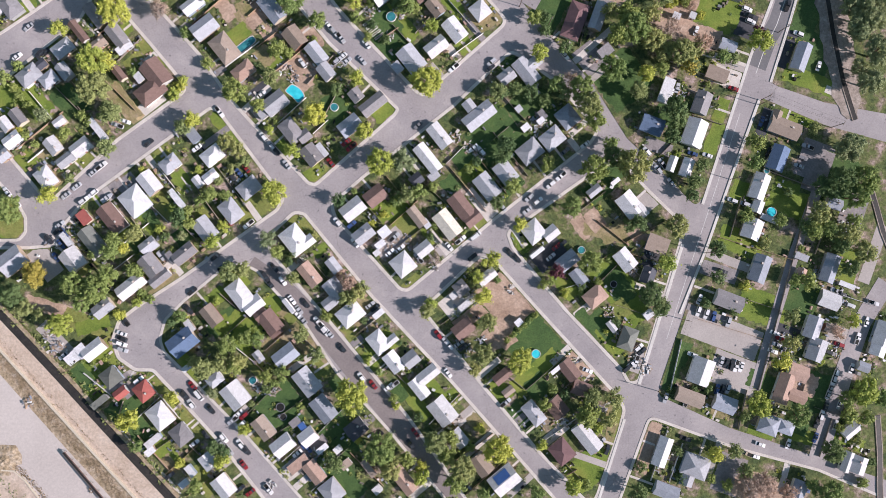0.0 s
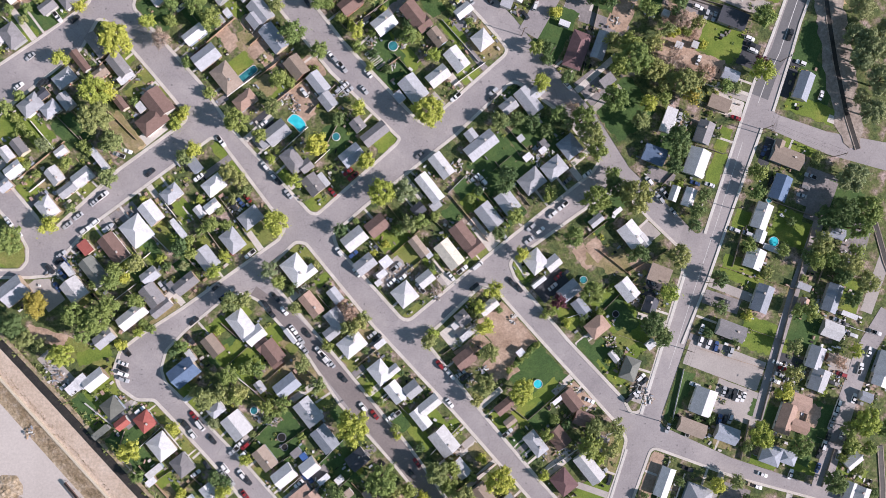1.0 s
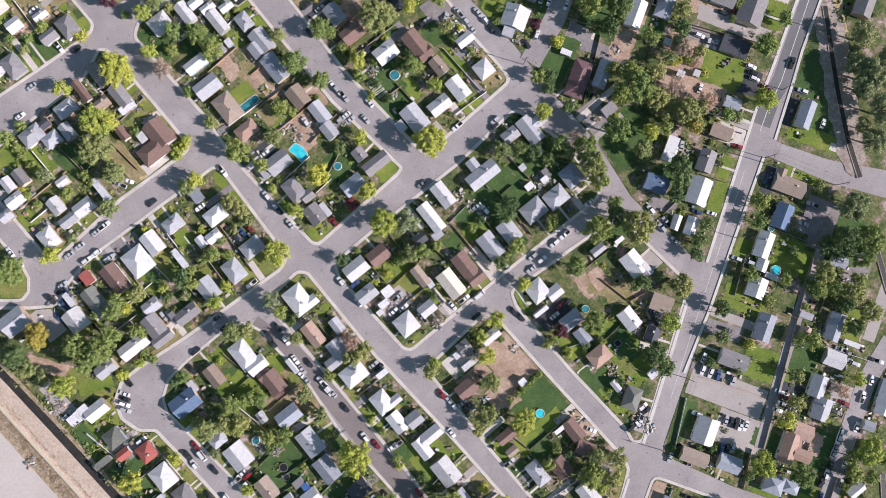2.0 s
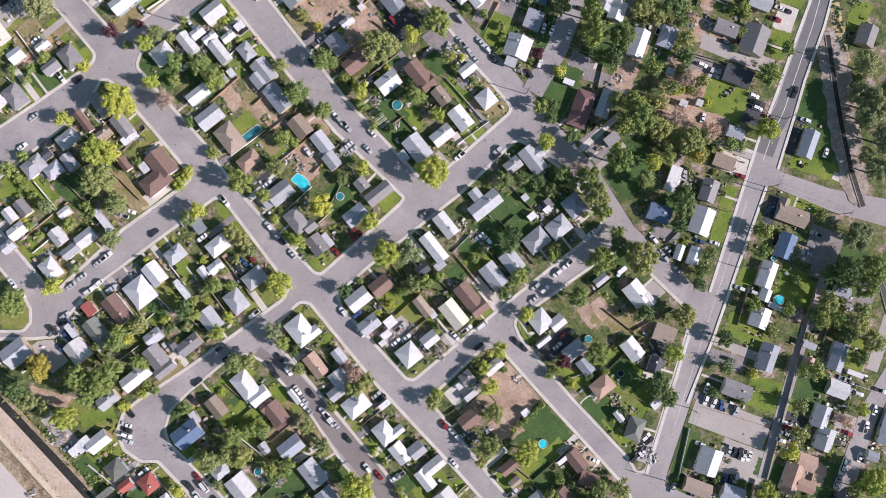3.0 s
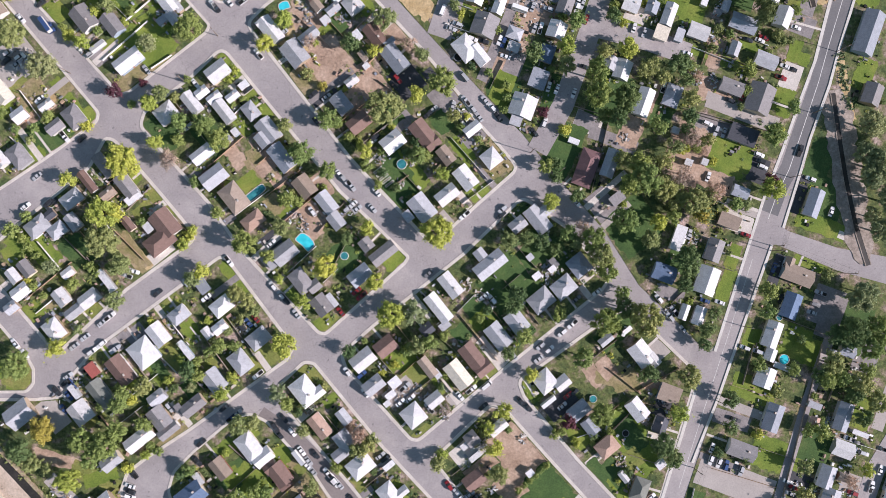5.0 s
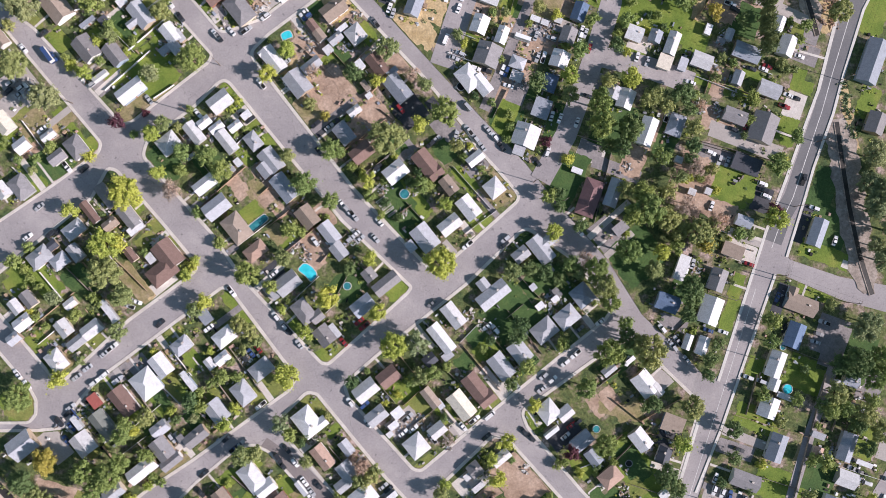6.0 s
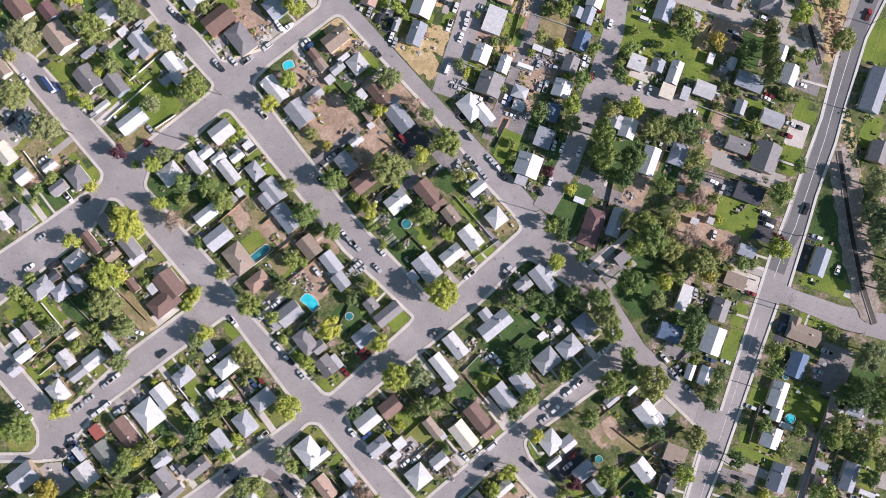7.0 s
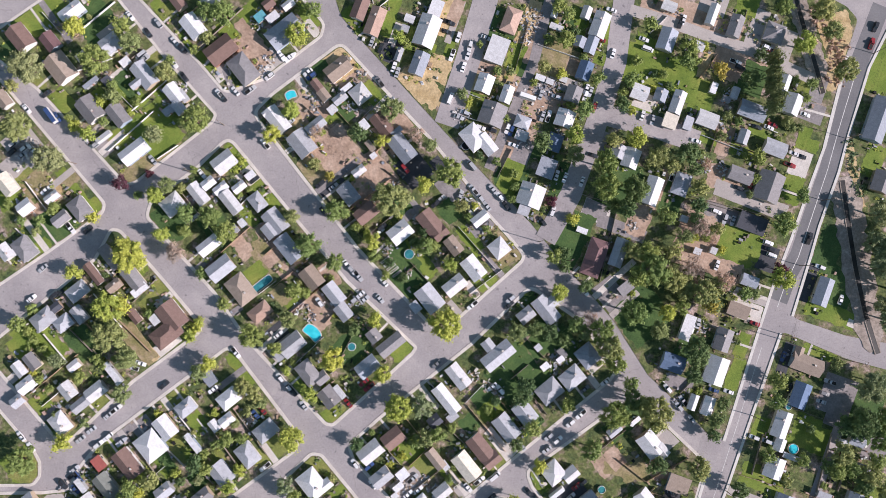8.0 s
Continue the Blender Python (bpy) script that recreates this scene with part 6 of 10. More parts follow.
house(-42.2, -133.5, 40.0, [(0, 0, 0, 5.8, 2.6, 'flat')], "white")
house(-52.3, -140.2, 40.0, [(0, 0, 0, 9.8, 4.4, 'flat')], "terracotta")
house(-45.4, -143.5, -50.5, [(0, 0, 0, 10.2, 6.5, 'gable')], "terracotta")
house(-37.6, -151.7, -50.5, [(0, 0, 0, 9.8, 8.7, 'hip')], "light_grey")
house(-27.7, -124.7, 40.0, [(0, 0, 0, 8.9, 7.4, 'gable')], "dark_slate")
house(-18.7, -86.8, -50.5, [(0, 0, 0, 9.8, 7.8, 'hip'), (2.8, 5.3, 90.5, 5.0, 4.0, 'gable')], "white")
house(-11.9, -95.3, -50.5, [(0, 0, 0, 9.4, 6.5, 'gable')], "white")
house(-4.5, -94.0, 40.0, [(0, 0, 0, 7.1, 6.5, 'gable')], "light_grey")
house(3.0, -100.7, 40.0, [(0, 0, 0, 10.2, 5.7, 'gable'), (-6.6, -2.3, -90.5, 9.8, 5.7, 'gable')], "white")
house(9.8, -116.4, -50.5, [(0, 0, 0, 12.0, 9.1, 'gable')], "white")
house(-6.6, -146.5, -50.5, [(0, 0, 0, 13.4, 6.5, 'gable')], "terracotta")
house(-21.9, -141.8, -50.5, [(0, 0, 0, 8.5, 3.0, 'flat')], "tan")
house(-17.9, -151.1, 40.0, [(0, 0, 0, 4.0, 3.5, 'flat')], "white", True)
house(-31.9, -140.2, 40.0, [(0, 0, 0, 5.0, 3.5, 'flat')], "tan", True)
house(-35.5, -133.9, 40.0, [(0, 0, 0, 3.5, 3.0, 'flat')], "white", True)
house(17.2, -128.1, -50.5, [(0, 0, 0, 8.5, 6.1, 'gable')], "light_grey")
house(27.3, -139.5, -50.5, [(0, 0, 0, 9.8, 7.4, 'gable')], "tan")
house(37.6, -146.1, 40.0, [(0, 0, 0, 12.5, 10.0, 'gable')], "white")
house(50.0, -116.9, -50.5, [(0, 0, 0, 11.1, 6.5, 'hip')], "light_grey")
house(60.1, -114.2, -50.5, [(0, 0, 0, 8.9, 7.8, 'gable')], "brown")
house(71.0, -105.9, -19.5, [(0, 0, 0, 8.5, 6.5, 'gable')], "brown")
house(65.4, -97.6, -50.5, [(0, 0, 0, 9.8, 6.5, 'gable')], "brown")
house(73.8, -127.2, -50.5, [(0, 0, 0, 14.3, 7.4, 'gable')], "white")
house(62.7, -133.5, -50.5, [(0, 0, 0, 10.2, 8.7, 'hip')], "maroon")
house(79.2, -116.7, 71.0, [(0, 0, 0, 7.1, 5.2, 'hip')], "grey")
house(36.0, -100.7, 40.0, [(0, 0, 0, 8.9, 4.8, 'gable')], "brown")
house(38.7, -107.6, 40.0, [(0, 0, 0, 5.5, 3.5, 'gable')], "tan", True)
house(59.4, -97.7, 40.0, [(0, 0, 0, 5.3, 2.0, 'flat')], "white")
house(124.2, -97.4, 71.0, [(0, 0, 0, 12.0, 10.0, 'gable')], "white")
house(119.3, -109.0, -19.5, [(0, 0, 0, 12.5, 6.5, 'gable')], "tan")
house(135.0, -111.7, -19.5, [(0, 0, 0, 10.2, 7.4, 'gable')], "blue_grey")
house(161.4, -104.4, 71.0, [(0, 0, 0, 13.8, 7.4, 'gable'), (8.8, -3.9, -90.5, 8.9, 7.4, 'gable'), (-1.2, -6.9, -90.5, 8.5, 5.7, 'gable')], "terracotta")
house(176.0, -87.1, 71.0, [(0, 0, 0, 10.2, 8.3, 'gable')], "light_grey")
house(154.9, -120.5, -19.5, [(0, 0, 0, 9.4, 8.7, 'hip'), (7.6, 1.5, 0.0, 7.6, 6.1, 'hip')], "blue_grey")
house(122.2, -139.2, -19.5, [(0, 0, 0, 12.0, 10.0, 'hip'), (-1.5, -7.2, 90.5, 5.0, 6.0, 'gable')], "light_grey")
house(107.3, -133.0, 71.0, [(0, 0, 0, 13.4, 6.5, 'gable')], "white")
house(109.3, -150.3, -19.5, [(0, 0, 0, 11.1, 6.5, 'gable')], "blue_grey")
house(190.3, -136.5, 71.0, [(0, 0, 0, 9.4, 4.4, 'gable')], "white")
house(195.7, -137.9, 71.0, [(0, 0, 0, 8.0, 7.0, 'gable')], "white")
house(191.9, -122.7, 40.0, [(0, 0, 0, 8.0, 5.2, 'gable')], "white")
house(204.5, -84.7, 71.0, [(0, 0, 0, 9.8, 7.4, 'gable')], "white")
house(197.6, -94.3, -19.5, [(0, 0, 0, 5.3, 4.4, 'gable')], "blue_grey")
house(168.7, -149.2, 71.0, [(0, 0, 0, 8.9, 6.5, 'gable')], "blue_grey")
house(189.6, -58.0, -19.5, [(0, 0, 0, 7.6, 2.2, 'flat')], "white")
house(-181.6, 56.3, -50.5, [(0, 0, 0, 10.2, 7.8, 'hip')], "grey")
house(-189.6, 54.7, -50.5, [(0, 0, 0, 7.1, 5.7, 'gable')], "white")
house(-186.2, 147.5, -50.5, [(0, 0, 0, 11.1, 8.7, 'gable')], "brown")
house(-173.5, 146.2, -50.5, [(0, 0, 0, 8.0, 6.5, 'gable')], "maroon")
house(-168.8, 134.8, -50.5, [(0, 0, 0, 12.5, 10.0, 'gable')], "tan")
house(-164.8, 159.5, 40.0, [(0, 0, 0, 11.1, 6.5, 'gable')], "white")
house(-147.2, 146.5, 40.0, [(0, 0, 0, 9.8, 7.8, 'gable')], "light_grey")
house(-132.8, 132.8, -50.5, [(0, 0, 0, 12.0, 7.4, 'gable'), (0.7, -5.1, 90.5, 5.8, 3.5, 'gable')], "light_grey")
house(-155.7, 117.2, -50.5, [(0, 0, 0, 11.1, 8.7, 'gable')], "grey")
house(-143.6, 115.1, -50.5, [(0, 0, 0, 10.2, 7.0, 'gable')], "grey")
house(-136.2, 99.3, 40.0, [(0, 0, 0, 12.9, 7.0, 'gable')], "white")
house(-119.7, 124.8, -50.5, [(0, 0, 0, 9.4, 6.5, 'gable')], "white")
house(-117.6, 118.9, -50.5, [(0, 0, 0, 6.2, 4.8, 'gable')], "light_grey")
house(-112.5, 154.7, -50.5, [(0, 0, 0, 10.7, 7.8, 'gable')], "white")
house(-119.1, 164.9, -50.5, [(0, 0, 0, 6.7, 5.2, 'gable')], "brown")
house(-105.8, 165.8, 40.0, [(0, 0, 0, 8.0, 5.7, 'gable')], "light_grey")
house(-100.3, 144.6, 40.0, [(0, 0, 0, 13.4, 9.1, 'gable')], "brown")
house(-141.4, 138.3, 40.0, [(0, 0, 0, 4.5, 3.5, 'flat')], "white", True)
house(-155.6, 128.7, 40.0, [(0, 0, 0, 7.6, 2.0, 'flat')], "blue_grey")
house(-149.1, 129.9, 40.0, [(0, 0, 0, 4.0, 3.5, 'flat')], "dark_slate", True)
house(-97.5, 95.6, 40.0, [(0, 0, 0, 10.2, 7.8, 'gable')], "white")
house(-90.3, 136.5, -50.5, [(0, 0, 0, 13.4, 9.1, 'hip')], "grey")
house(-72.9, 153.4, 40.0, [(0, 0, 0, 16.0, 9.6, 'gable')], "blue_grey")
house(-83.6, 159.9, 40.0, [(0, 0, 0, 5.0, 4.0, 'flat')], "teal", True)
house(-78.2, 159.7, 40.0, [(0, 0, 0, 5.8, 3.5, 'flat')], "white")
house(-80.1, 165.6, 40.0, [(0, 0, 0, 5.3, 4.4, 'gable')], "brown")
house(-71.5, 165.4, 40.0, [(0, 0, 0, 5.8, 3.5, 'gable')], "white")
house(-49.2, 137.7, 40.0, [(0, 0, 0, 11.5, 7.5, 'gable')], "tan")
house(-58.3, 130.4, -50.5, [(0, 0, 0, 5.3, 3.9, 'gable')], "brown")
house(-55.2, 126.3, -50.5, [(0, 0, 0, 5.5, 4.5, 'gable')], "tan", True)
house(-39.3, 127.0, -50.5, [(0, 0, 0, 8.0, 7.8, 'hip')], "white")
house(-48.1, 124.8, 40.0, [(0, 0, 0, 6.7, 3.9, 'gable')], "light_grey")
house(-45.4, 129.6, 40.0, [(0, 0, 0, 5.5, 2.2, 'flat')], "white", True)
house(-51.3, 119.9, 40.0, [(0, 0, 0, 4.0, 3.5, 'flat')], "white", True)
house(-75.1, 114.6, -50.5, [(0, 0, 0, 12.5, 7.0, 'gable'), (-5.3, -0.8, 90.5, 5.8, 3.0, 'gable')], "white")
house(-58.4, 112.6, 40.0, [(0, 0, 0, 9.4, 4.8, 'gable')], "light_grey")
house(-64.1, 104.6, -50.5, [(0, 0, 0, 11.5, 9, 'gable')], "light_grey")
house(-33.4, 159.1, 71.0, [(0, 0, 0, 12.9, 7.0, 'gable')], "terracotta")
house(-40.2, 164.6, 71.0, [(0, 0, 0, 9.8, 6.5, 'gable')], "brown")
house(-18.3, 161.1, -19.5, [(0, 0, 0, 4.5, 3.5, 'gable')], "white", True)
house(-20.2, 156.6, -19.5, [(0, 0, 0, 3.5, 3.0, 'flat')], "light_grey", True)
house(-10.5, 155.5, 71.0, [(0, 0, 0, 14.3, 9.6, 'gable')], "white")
house(-13.7, 141.1, 71.0, [(0, 0, 0, 10.7, 7.0, 'gable')], "blue_grey")
house(-22.7, 144.9, 71.0, [(0, 0, 0, 6.2, 3.0, 'gable')], "light_grey")
house(-6.7, 165.9, 71.0, [(0, 0, 0, 7.6, 5.7, 'flat')], "white")
house(-29.4, 113.8, -50.5, [(0, 0, 0, 10.7, 6.5, 'gable')], "brown")
house(-37.6, 113.3, -50.5, [(0, 0, 0, 4.5, 4.5, 'flat')], "white", True)
house(-20.3, 103.6, -50.5, [(0, 0, 0, 12.9, 7.8, 'gable'), (-7.3, 2.6, 90.5, 5.5, 2.5, 'flat')], "blue_grey")
house(-34.5, 104.4, -50.5, [(0, 0, 0, 5.0, 2.7, 'flat')], "tan", True)
house(-32.9, 100.0, 40.0, [(0, 0, 0, 3.0, 2.5, 'flat')], "white", True)
house(-39.1, 93.0, 40.0, [(0, 0, 0, 6.2, 3.9, 'gable')], "white")
house(-43.3, 83.0, -50.5, [(0, 0, 0, 9.4, 7.0, 'gable')], "blue_grey")
house(-35.5, 74.8, 40.0, [(0, 0, 0, 10.2, 7.0, 'gable')], "brown")
house(-20.5, 66.7, 40.0, [(0, 0, 0, 10.2, 7.8, 'gable')], "white")
house(-7.3, 71.0, -50.5, [(0, 0, 0, 12.0, 7.8, 'gable'), (6.0, 0.6, 90.5, 7, 5.5, 'gable')], "brown")
house(-74.7, 70.3, -50.5, [(0, 0, 0, 11.1, 7.8, 'gable'), (1.7, -4.1, 0.0, 6.7, 6.5, 'gable')], "light_grey")
house(-68.8, 58.6, -50.5, [(0, 0, 0, 12.9, 7.4, 'gable')], "blue_grey")
house(-94.2, 78.2, -50.5, [(0, 0, 0, 11.1, 5.7, 'gable')], "white")
house(-82.7, 78.7, -50.5, [(0, 0, 0, 8.0, 6.1, 'hip')], "light_grey")
house(-90.7, 84.9, 40.0, [(0, 0, 0, 6.2, 3.9, 'gable')], "white")
house(-86.2, 90.1, 40.0, [(0, 0, 0, 4.5, 3.0, 'flat')], "white", True)
house(-89.3, 69.3, -50.5, [(0, 0, 0, 3.5, 3.0, 'flat')], "white", True)
house(-92.9, 66.0, 40.0, [(0, 0, 0, 4.5, 3.5, 'flat')], "light_grey", True)
house(26.6, 161.4, 71.0, [(0, 0, 0, 11.6, 7.4, 'hip')], "terracotta")
house(20.6, 148.1, 71.0, [(0, 0, 0, 12.0, 8.7, 'flat')], "white")
house(15.3, 133.0, 71.0, [(0, 0, 0, 8.5, 7.4, 'gable')], "white")
house(25.2, 128.5, 71.0, [(0, 0, 0, 8.0, 5.2, 'gable')], "white")
house(19.1, 119.6, 71.0, [(0, 0, 0, 10.2, 11.3, 'gable')], "grey")
house(10.8, 109.1, -50.5, [(0, 0, 0, 11.1, 8.7, 'hip'), (6.0, 2.8, 0.0, 9.8, 6.1, 'gable')], "white")
house(32.4, 116.4, -19.5, [(0, 0, 0, 7.1, 5.7, 'hip')], "light_grey")
house(32.1, 110.6, -19.5, [(0, 0, 0, 5.5, 4.5, 'flat')], "white", True)
house(51.1, 118.4, 71.0, [(0, 0, 0, 8.0, 8.3, 'gable')], "white")
house(46.8, 107.8, 71.0, [(0, 0, 0, 8.0, 6.5, 'hip')], "navy")
house(43.4, 96.5, 71.0, [(0, 0, 0, 8.9, 7.8, 'flat')], "blue_grey")
house(66.1, 160.6, 71.0, [(0, 0, 0, 11.6, 7.4, 'gable'), (3.1, 7.5, 0.0, 5.8, 4.4, 'gable')], "white")
house(46.3, 166.5, 71.0, [(0, 0, 0, 6.7, 3.0, 'gable')], "white")
house(46.7, 159.0, -19.5, [(0, 0, 0, 6.2, 2.6, 'flat')], "white")
house(62.4, 151.4, 71.0, [(0, 0, 0, 8.0, 5.2, 'gable'), (-0.3, 5.3, 0.0, 5.0, 5.0, 'gable')], "blue_grey")
house(59.6, 140.0, 71.0, [(0, 0, 0, 8.5, 6.5, 'gable')], "navy")
house(54.7, 129.3, 71.0, [(0, 0, 0, 7.6, 7.0, 'gable')], "grey")
house(40.0, 136.4, -19.5, [(0, 0, 0, 4.5, 2.5, 'flat')], "white", True)
house(44.3, 134.8, -19.5, [(0, 0, 0, 3.5, 2.5, 'flat')], "white", True)
house(50.3, 136.0, -19.5, [(0, 0, 0, 3.5, 2.5, 'flat')], "white", True)
house(84.4, 131.1, -19.5, [(0, 0, 0, 7.6, 7.0, 'gable')], "white")
house(96.3, 154.9, 71.0, [(0, 0, 0, 10.2, 7.8, 'gable')], "blue_grey")
house(93.8, 130.1, 71.0, [(0, 0, 0, 5.8, 5.7, 'gable')], "blue_grey")
house(101.4, 127.0, 71.0, [(0, 0, 0, 10.7, 5.7, 'gable')], "white")
house(98.2, 118.6, 71.0, [(0, 0, 0, 6.7, 6.5, 'flat')], "cream")
house(14.4, 73.4, 40.0, [(0, 0, 0, 8.0, 4.8, 'gable')], "white")
house(36.6, 84.1, 71.0, [(0, 0, 0, 10.2, 11.3, 'gable')], "white")
house(33.8, 78.1, 71.0, [(0, 0, 0, 5.8, 5.2, 'flat')], "light_grey")
house(75.2, 104.5, 71.0, [(0, 0, 0, 6.2, 6.5, 'gable')], "light_grey")
house(80.8, 101.6, 71.0, [(0, 0, 0, 8.9, 7.4, 'gable')], "white")
house(90.5, 87.3, 71.0, [(0, 0, 0, 12.9, 7.4, 'gable')], "white")
house(59.6, 69.2, -19.5, [(0, 0, 0, 5.0, 2.5, 'flat')], "white", True)
house(97.1, 170.1, -19.5, [(0, 0, 0, 6.7, 4.8, 'gable')], "white")
house(116.7, 166.9, 71.0, [(0, 0, 0, 9.8, 4.4, 'gable')], "white")
house(127.2, 161.9, 71.0, [(0, 0, 0, 10.2, 6.1, 'gable')], "grey")
house(144.9, 159.4, 71.0, [(0, 0, 0, 8.9, 9.1, 'hip')], "grey")
house(110.5, 152.5, -19.5, [(0, 0, 0, 5.3, 4.4, 'gable')], "white")
house(117.8, 134.0, 71.0, [(0, 0, 0, 5.0, 3.0, 'flat')], "white", True)
house(127.5, 132.0, 71.0, [(0, 0, 0, 5.5, 3.5, 'gable')], "light_grey", True)
house(123.7, 129.1, -19.5, [(0, 0, 0, 3.5, 2.5, 'flat')], "grey", True)
house(135.2, 124.1, -19.5, [(0, 0, 0, 12.5, 7.4, 'gable')], "blue_grey")
house(114.9, 119.8, -19.5, [(0, 0, 0, 9.4, 7.0, 'gable')], "white")
house(106.3, 117.8, 71.0, [(0, 0, 0, 6.2, 3.9, 'flat')], "light_grey")
house(149.7, 137.2, 71.0, [(0, 0, 0, 7.1, 4.8, 'gable')], "white")
house(153.3, 127.5, 70, [(0, 0, 0, 9.5, 7.5, 'gable')], "white")
house(131.3, 112.4, 71.0, [(0, 0, 0, 6.7, 4.8, 'gable')], "light_grey")
house(145.6, 107.7, -19.5, [(0, 0, 0, 10.2, 7.0, 'gable')], "light_grey")
house(192.5, 121.6, 71.0, [(0, 0, 0, 20.5, 9.6, 'gable')], "blue_grey")
house(194.1, 93.7, 71.0, [(0, 0, 0, 9.8, 8.7, 'gable')], "grey")
house(130.2, 95.3, -19.5, [(0, 0, 0, 10.7, 6.5, 'gable')], "grey")
house(142.9, 90.3, 71.0, [(0, 0, 0, 13.4, 11.8, 'gable')], "grey")
house(103.4, 90.6, 71.0, [(0, 0, 0, 10.2, 7.4, 'hip')], "blue_grey")
house(135.5, 73.8, -19.5, [(0, 0, 0, 12.9, 7.8, 'flat')], "dark_slate")
house(111.2, 61.0, -19.5, [(0, 0, 0, 3.5, 3.0, 'flat')], "white", True)
house(105.2, 75.2, 71.0, [(0, 0, 0, 3.0, 3.5, 'flat')], "white", True)
house(-181.7, 74.1, 40.0, [(0, 0, 0, 6.7, 6.1, 'gable')], "white")
house(-170.6, 78.7, 40.0, [(0, 0, 0, 6.7, 3.9, 'gable')], "white")
house(-158.7, 74.1, -50.5, [(0, 0, 0, 9.8, 7.8, 'hip'), (-1.6, -9.1, 90.5, 7.6, 5.2, 'gable')], "grey")
house(-190.1, 83.8, -50.5, [(0, 0, 0, 9.4, 7.0, 'gable')], "cream")
house(-192.8, 120.4, -50.5, [(0, 0, 0, 7.6, 5.7, 'gable')], "tan")
house(-119.1, 76.7, 40.0, [(0, 0, 0, 9.4, 8.3, 'hip')], "white")
house(-108.3, 81.6, -50.5, [(0, 0, 0, 10.2, 5.7, 'gable')], "white")
house(-104.1, 86.3, 40.0, [(0, 0, 0, 6.2, 4.4, 'gable')], "white")
house(-98.7, 84.2, 40.0, [(0, 0, 0, 6.7, 3.9, 'gable')], "white")
house(-185.4, 55.1, 40.0, [(0, 0, 0, 4.0, 3.0, 'flat')], "white", True)
house(3.0, 61.3, -50.5, [(0, 0, 0, 8.5, 5.7, 'gable')], "tan")
house(-115.8, 123.9, -50.5, [(0, 0, 0, 5.8, 3.3, 'flat')], "white")
house(-122.3, 117.6, 40.0, [(0, 0, 0, 5.0, 3.2, 'flat')], "light_grey", True)
house(75.1, -18.4, 40.0, [(0, 0, 0, 6.7, 3.9, 'gable')], "light_grey")
house(84.7, -14.0, 40.0, [(0, 0, 0, 4.5, 2.0, 'flat')], "white", True)


# ---- trees ----
tree(-134.5, 54.2, 8.49, 14.8, "yellow_green")
tree(-116.9, 55.4, 4.37, 8.8, "dry")
tree(-159.7, 46.6, 3.4, 7.4, "yellow_green")
tree(-143.1, 32.2, 7.52, 13.4, "yellow_green")
tree(-142.4, 19.7, 8.6, 14, "olive")
tree(-135.7, 10.0, 5.34, 10.2, "olive")
tree(-138.6, 32.8, 3.88, 8.1, "yellow_green")
tree(-182.5, 23.8, 3.4, 7.4, "green")
tree(-177.7, 30.3, 2.43, 6.0, "green")
tree(-165.4, 8.4, 3.15, 7.0, "grey_green")
tree(-110.4, 19.8, 2.67, 6.3, "yellow_green")
tree(-107.5, 23.7, 2.18, 5.6, "yellow_green")
tree(-128.6, 28.7, 1.94, 5.2, "green")
tree(-150.1, 9.0, 2.43, 6.0, "green")
tree(-137.3, -5.0, 4.37, 8.8, "olive")
tree(-156.7, 1.5, 2.43, 6.0, "green")
tree(-105.7, 5.0, 3.4, 7.4, "olive")
tree(-101.4, 8.4, 3.4, 7.4, "yellow_green")
tree(-106.4, 47.2, 2.43, 6.0, "green")
tree(-96.2, 33.3, 2.67, 6.3, "green")
tree(-82.8, 21.0, 6.31, 11.6, "green")
tree(-73.6, 15.3, 3.15, 7.0, "green")
tree(-67.6, 28.0, 4.37, 8.8, "olive")
tree(-48.2, 11.5, 5.82, 10.9, "yellow_green")
tree(-30.5, 28.6, 3.4, 7.4, "yellow_green")
tree(-26.7, 5.2, 4.37, 8.8, "yellow_green")
tree(-68.8, 5.5, 1.94, 5.2, "yellow_green")
tree(-58.0, -4.1, 3.4, 7.4, "yellow_green")
tree(-0.1, 27.1, 8.25, 14.0, "yellow_green")
tree(-48.6, 53.1, 4.37, 8.8, "green")
tree(-65.6, 40.7, 3.4, 7.4, "green")
tree(-19.3, -8.7, 7.28, 14.0, "yellow_green")
tree(-9.9, -7.7, 5.82, 10.9, "grey_green")
tree(1.9, 52.8, 2.91, 6.7, "yellow_green")
tree(-9.4, 60.7, 4.37, 8.8, "green")
tree(-39.6, 23.5, 2.67, 6.3, "dark_green")
tree(-86.3, -0.8, 4.37, 8.8, "olive")
tree(-81.6, -4.2, 3.4, 7.4, "olive")
tree(49.3, 42.0, 4.37, 8.8, "yellow_green")
tree(88.8, 51.8, 8.25, 18.0, "green")
tree(83.0, 49.5, 5.34, 16.0, "green")
tree(98.3, 47.9, 6.31, 14.0, "olive")
tree(80.6, 34.0, 6.79, 17.0, "green")
tree(97.1, 33.9, 4.37, 8.8, "yellow_green")
tree(93.3, 26.2, 4.85, 9.5, "olive")
tree(67.5, 25.8, 6.31, 15.0, "green")
tree(71.1, 18.4, 6.79, 16.0, "olive")
tree(73.3, 12.0, 5.34, 14.0, "green")
tree(61.1, 24.4, 3.4, 7.4, "olive")
tree(31.0, 24.6, 4.37, 8.8, "olive")
tree(35.4, 1.0, 4.37, 8.8, "dark_green")
tree(34.0, -3.9, 3.88, 8.1, "dark_green")
tree(46.7, 57.8, 3.4, 7.4, "green")
tree(52.0, 52.7, 2.43, 6.0, "dark_green")
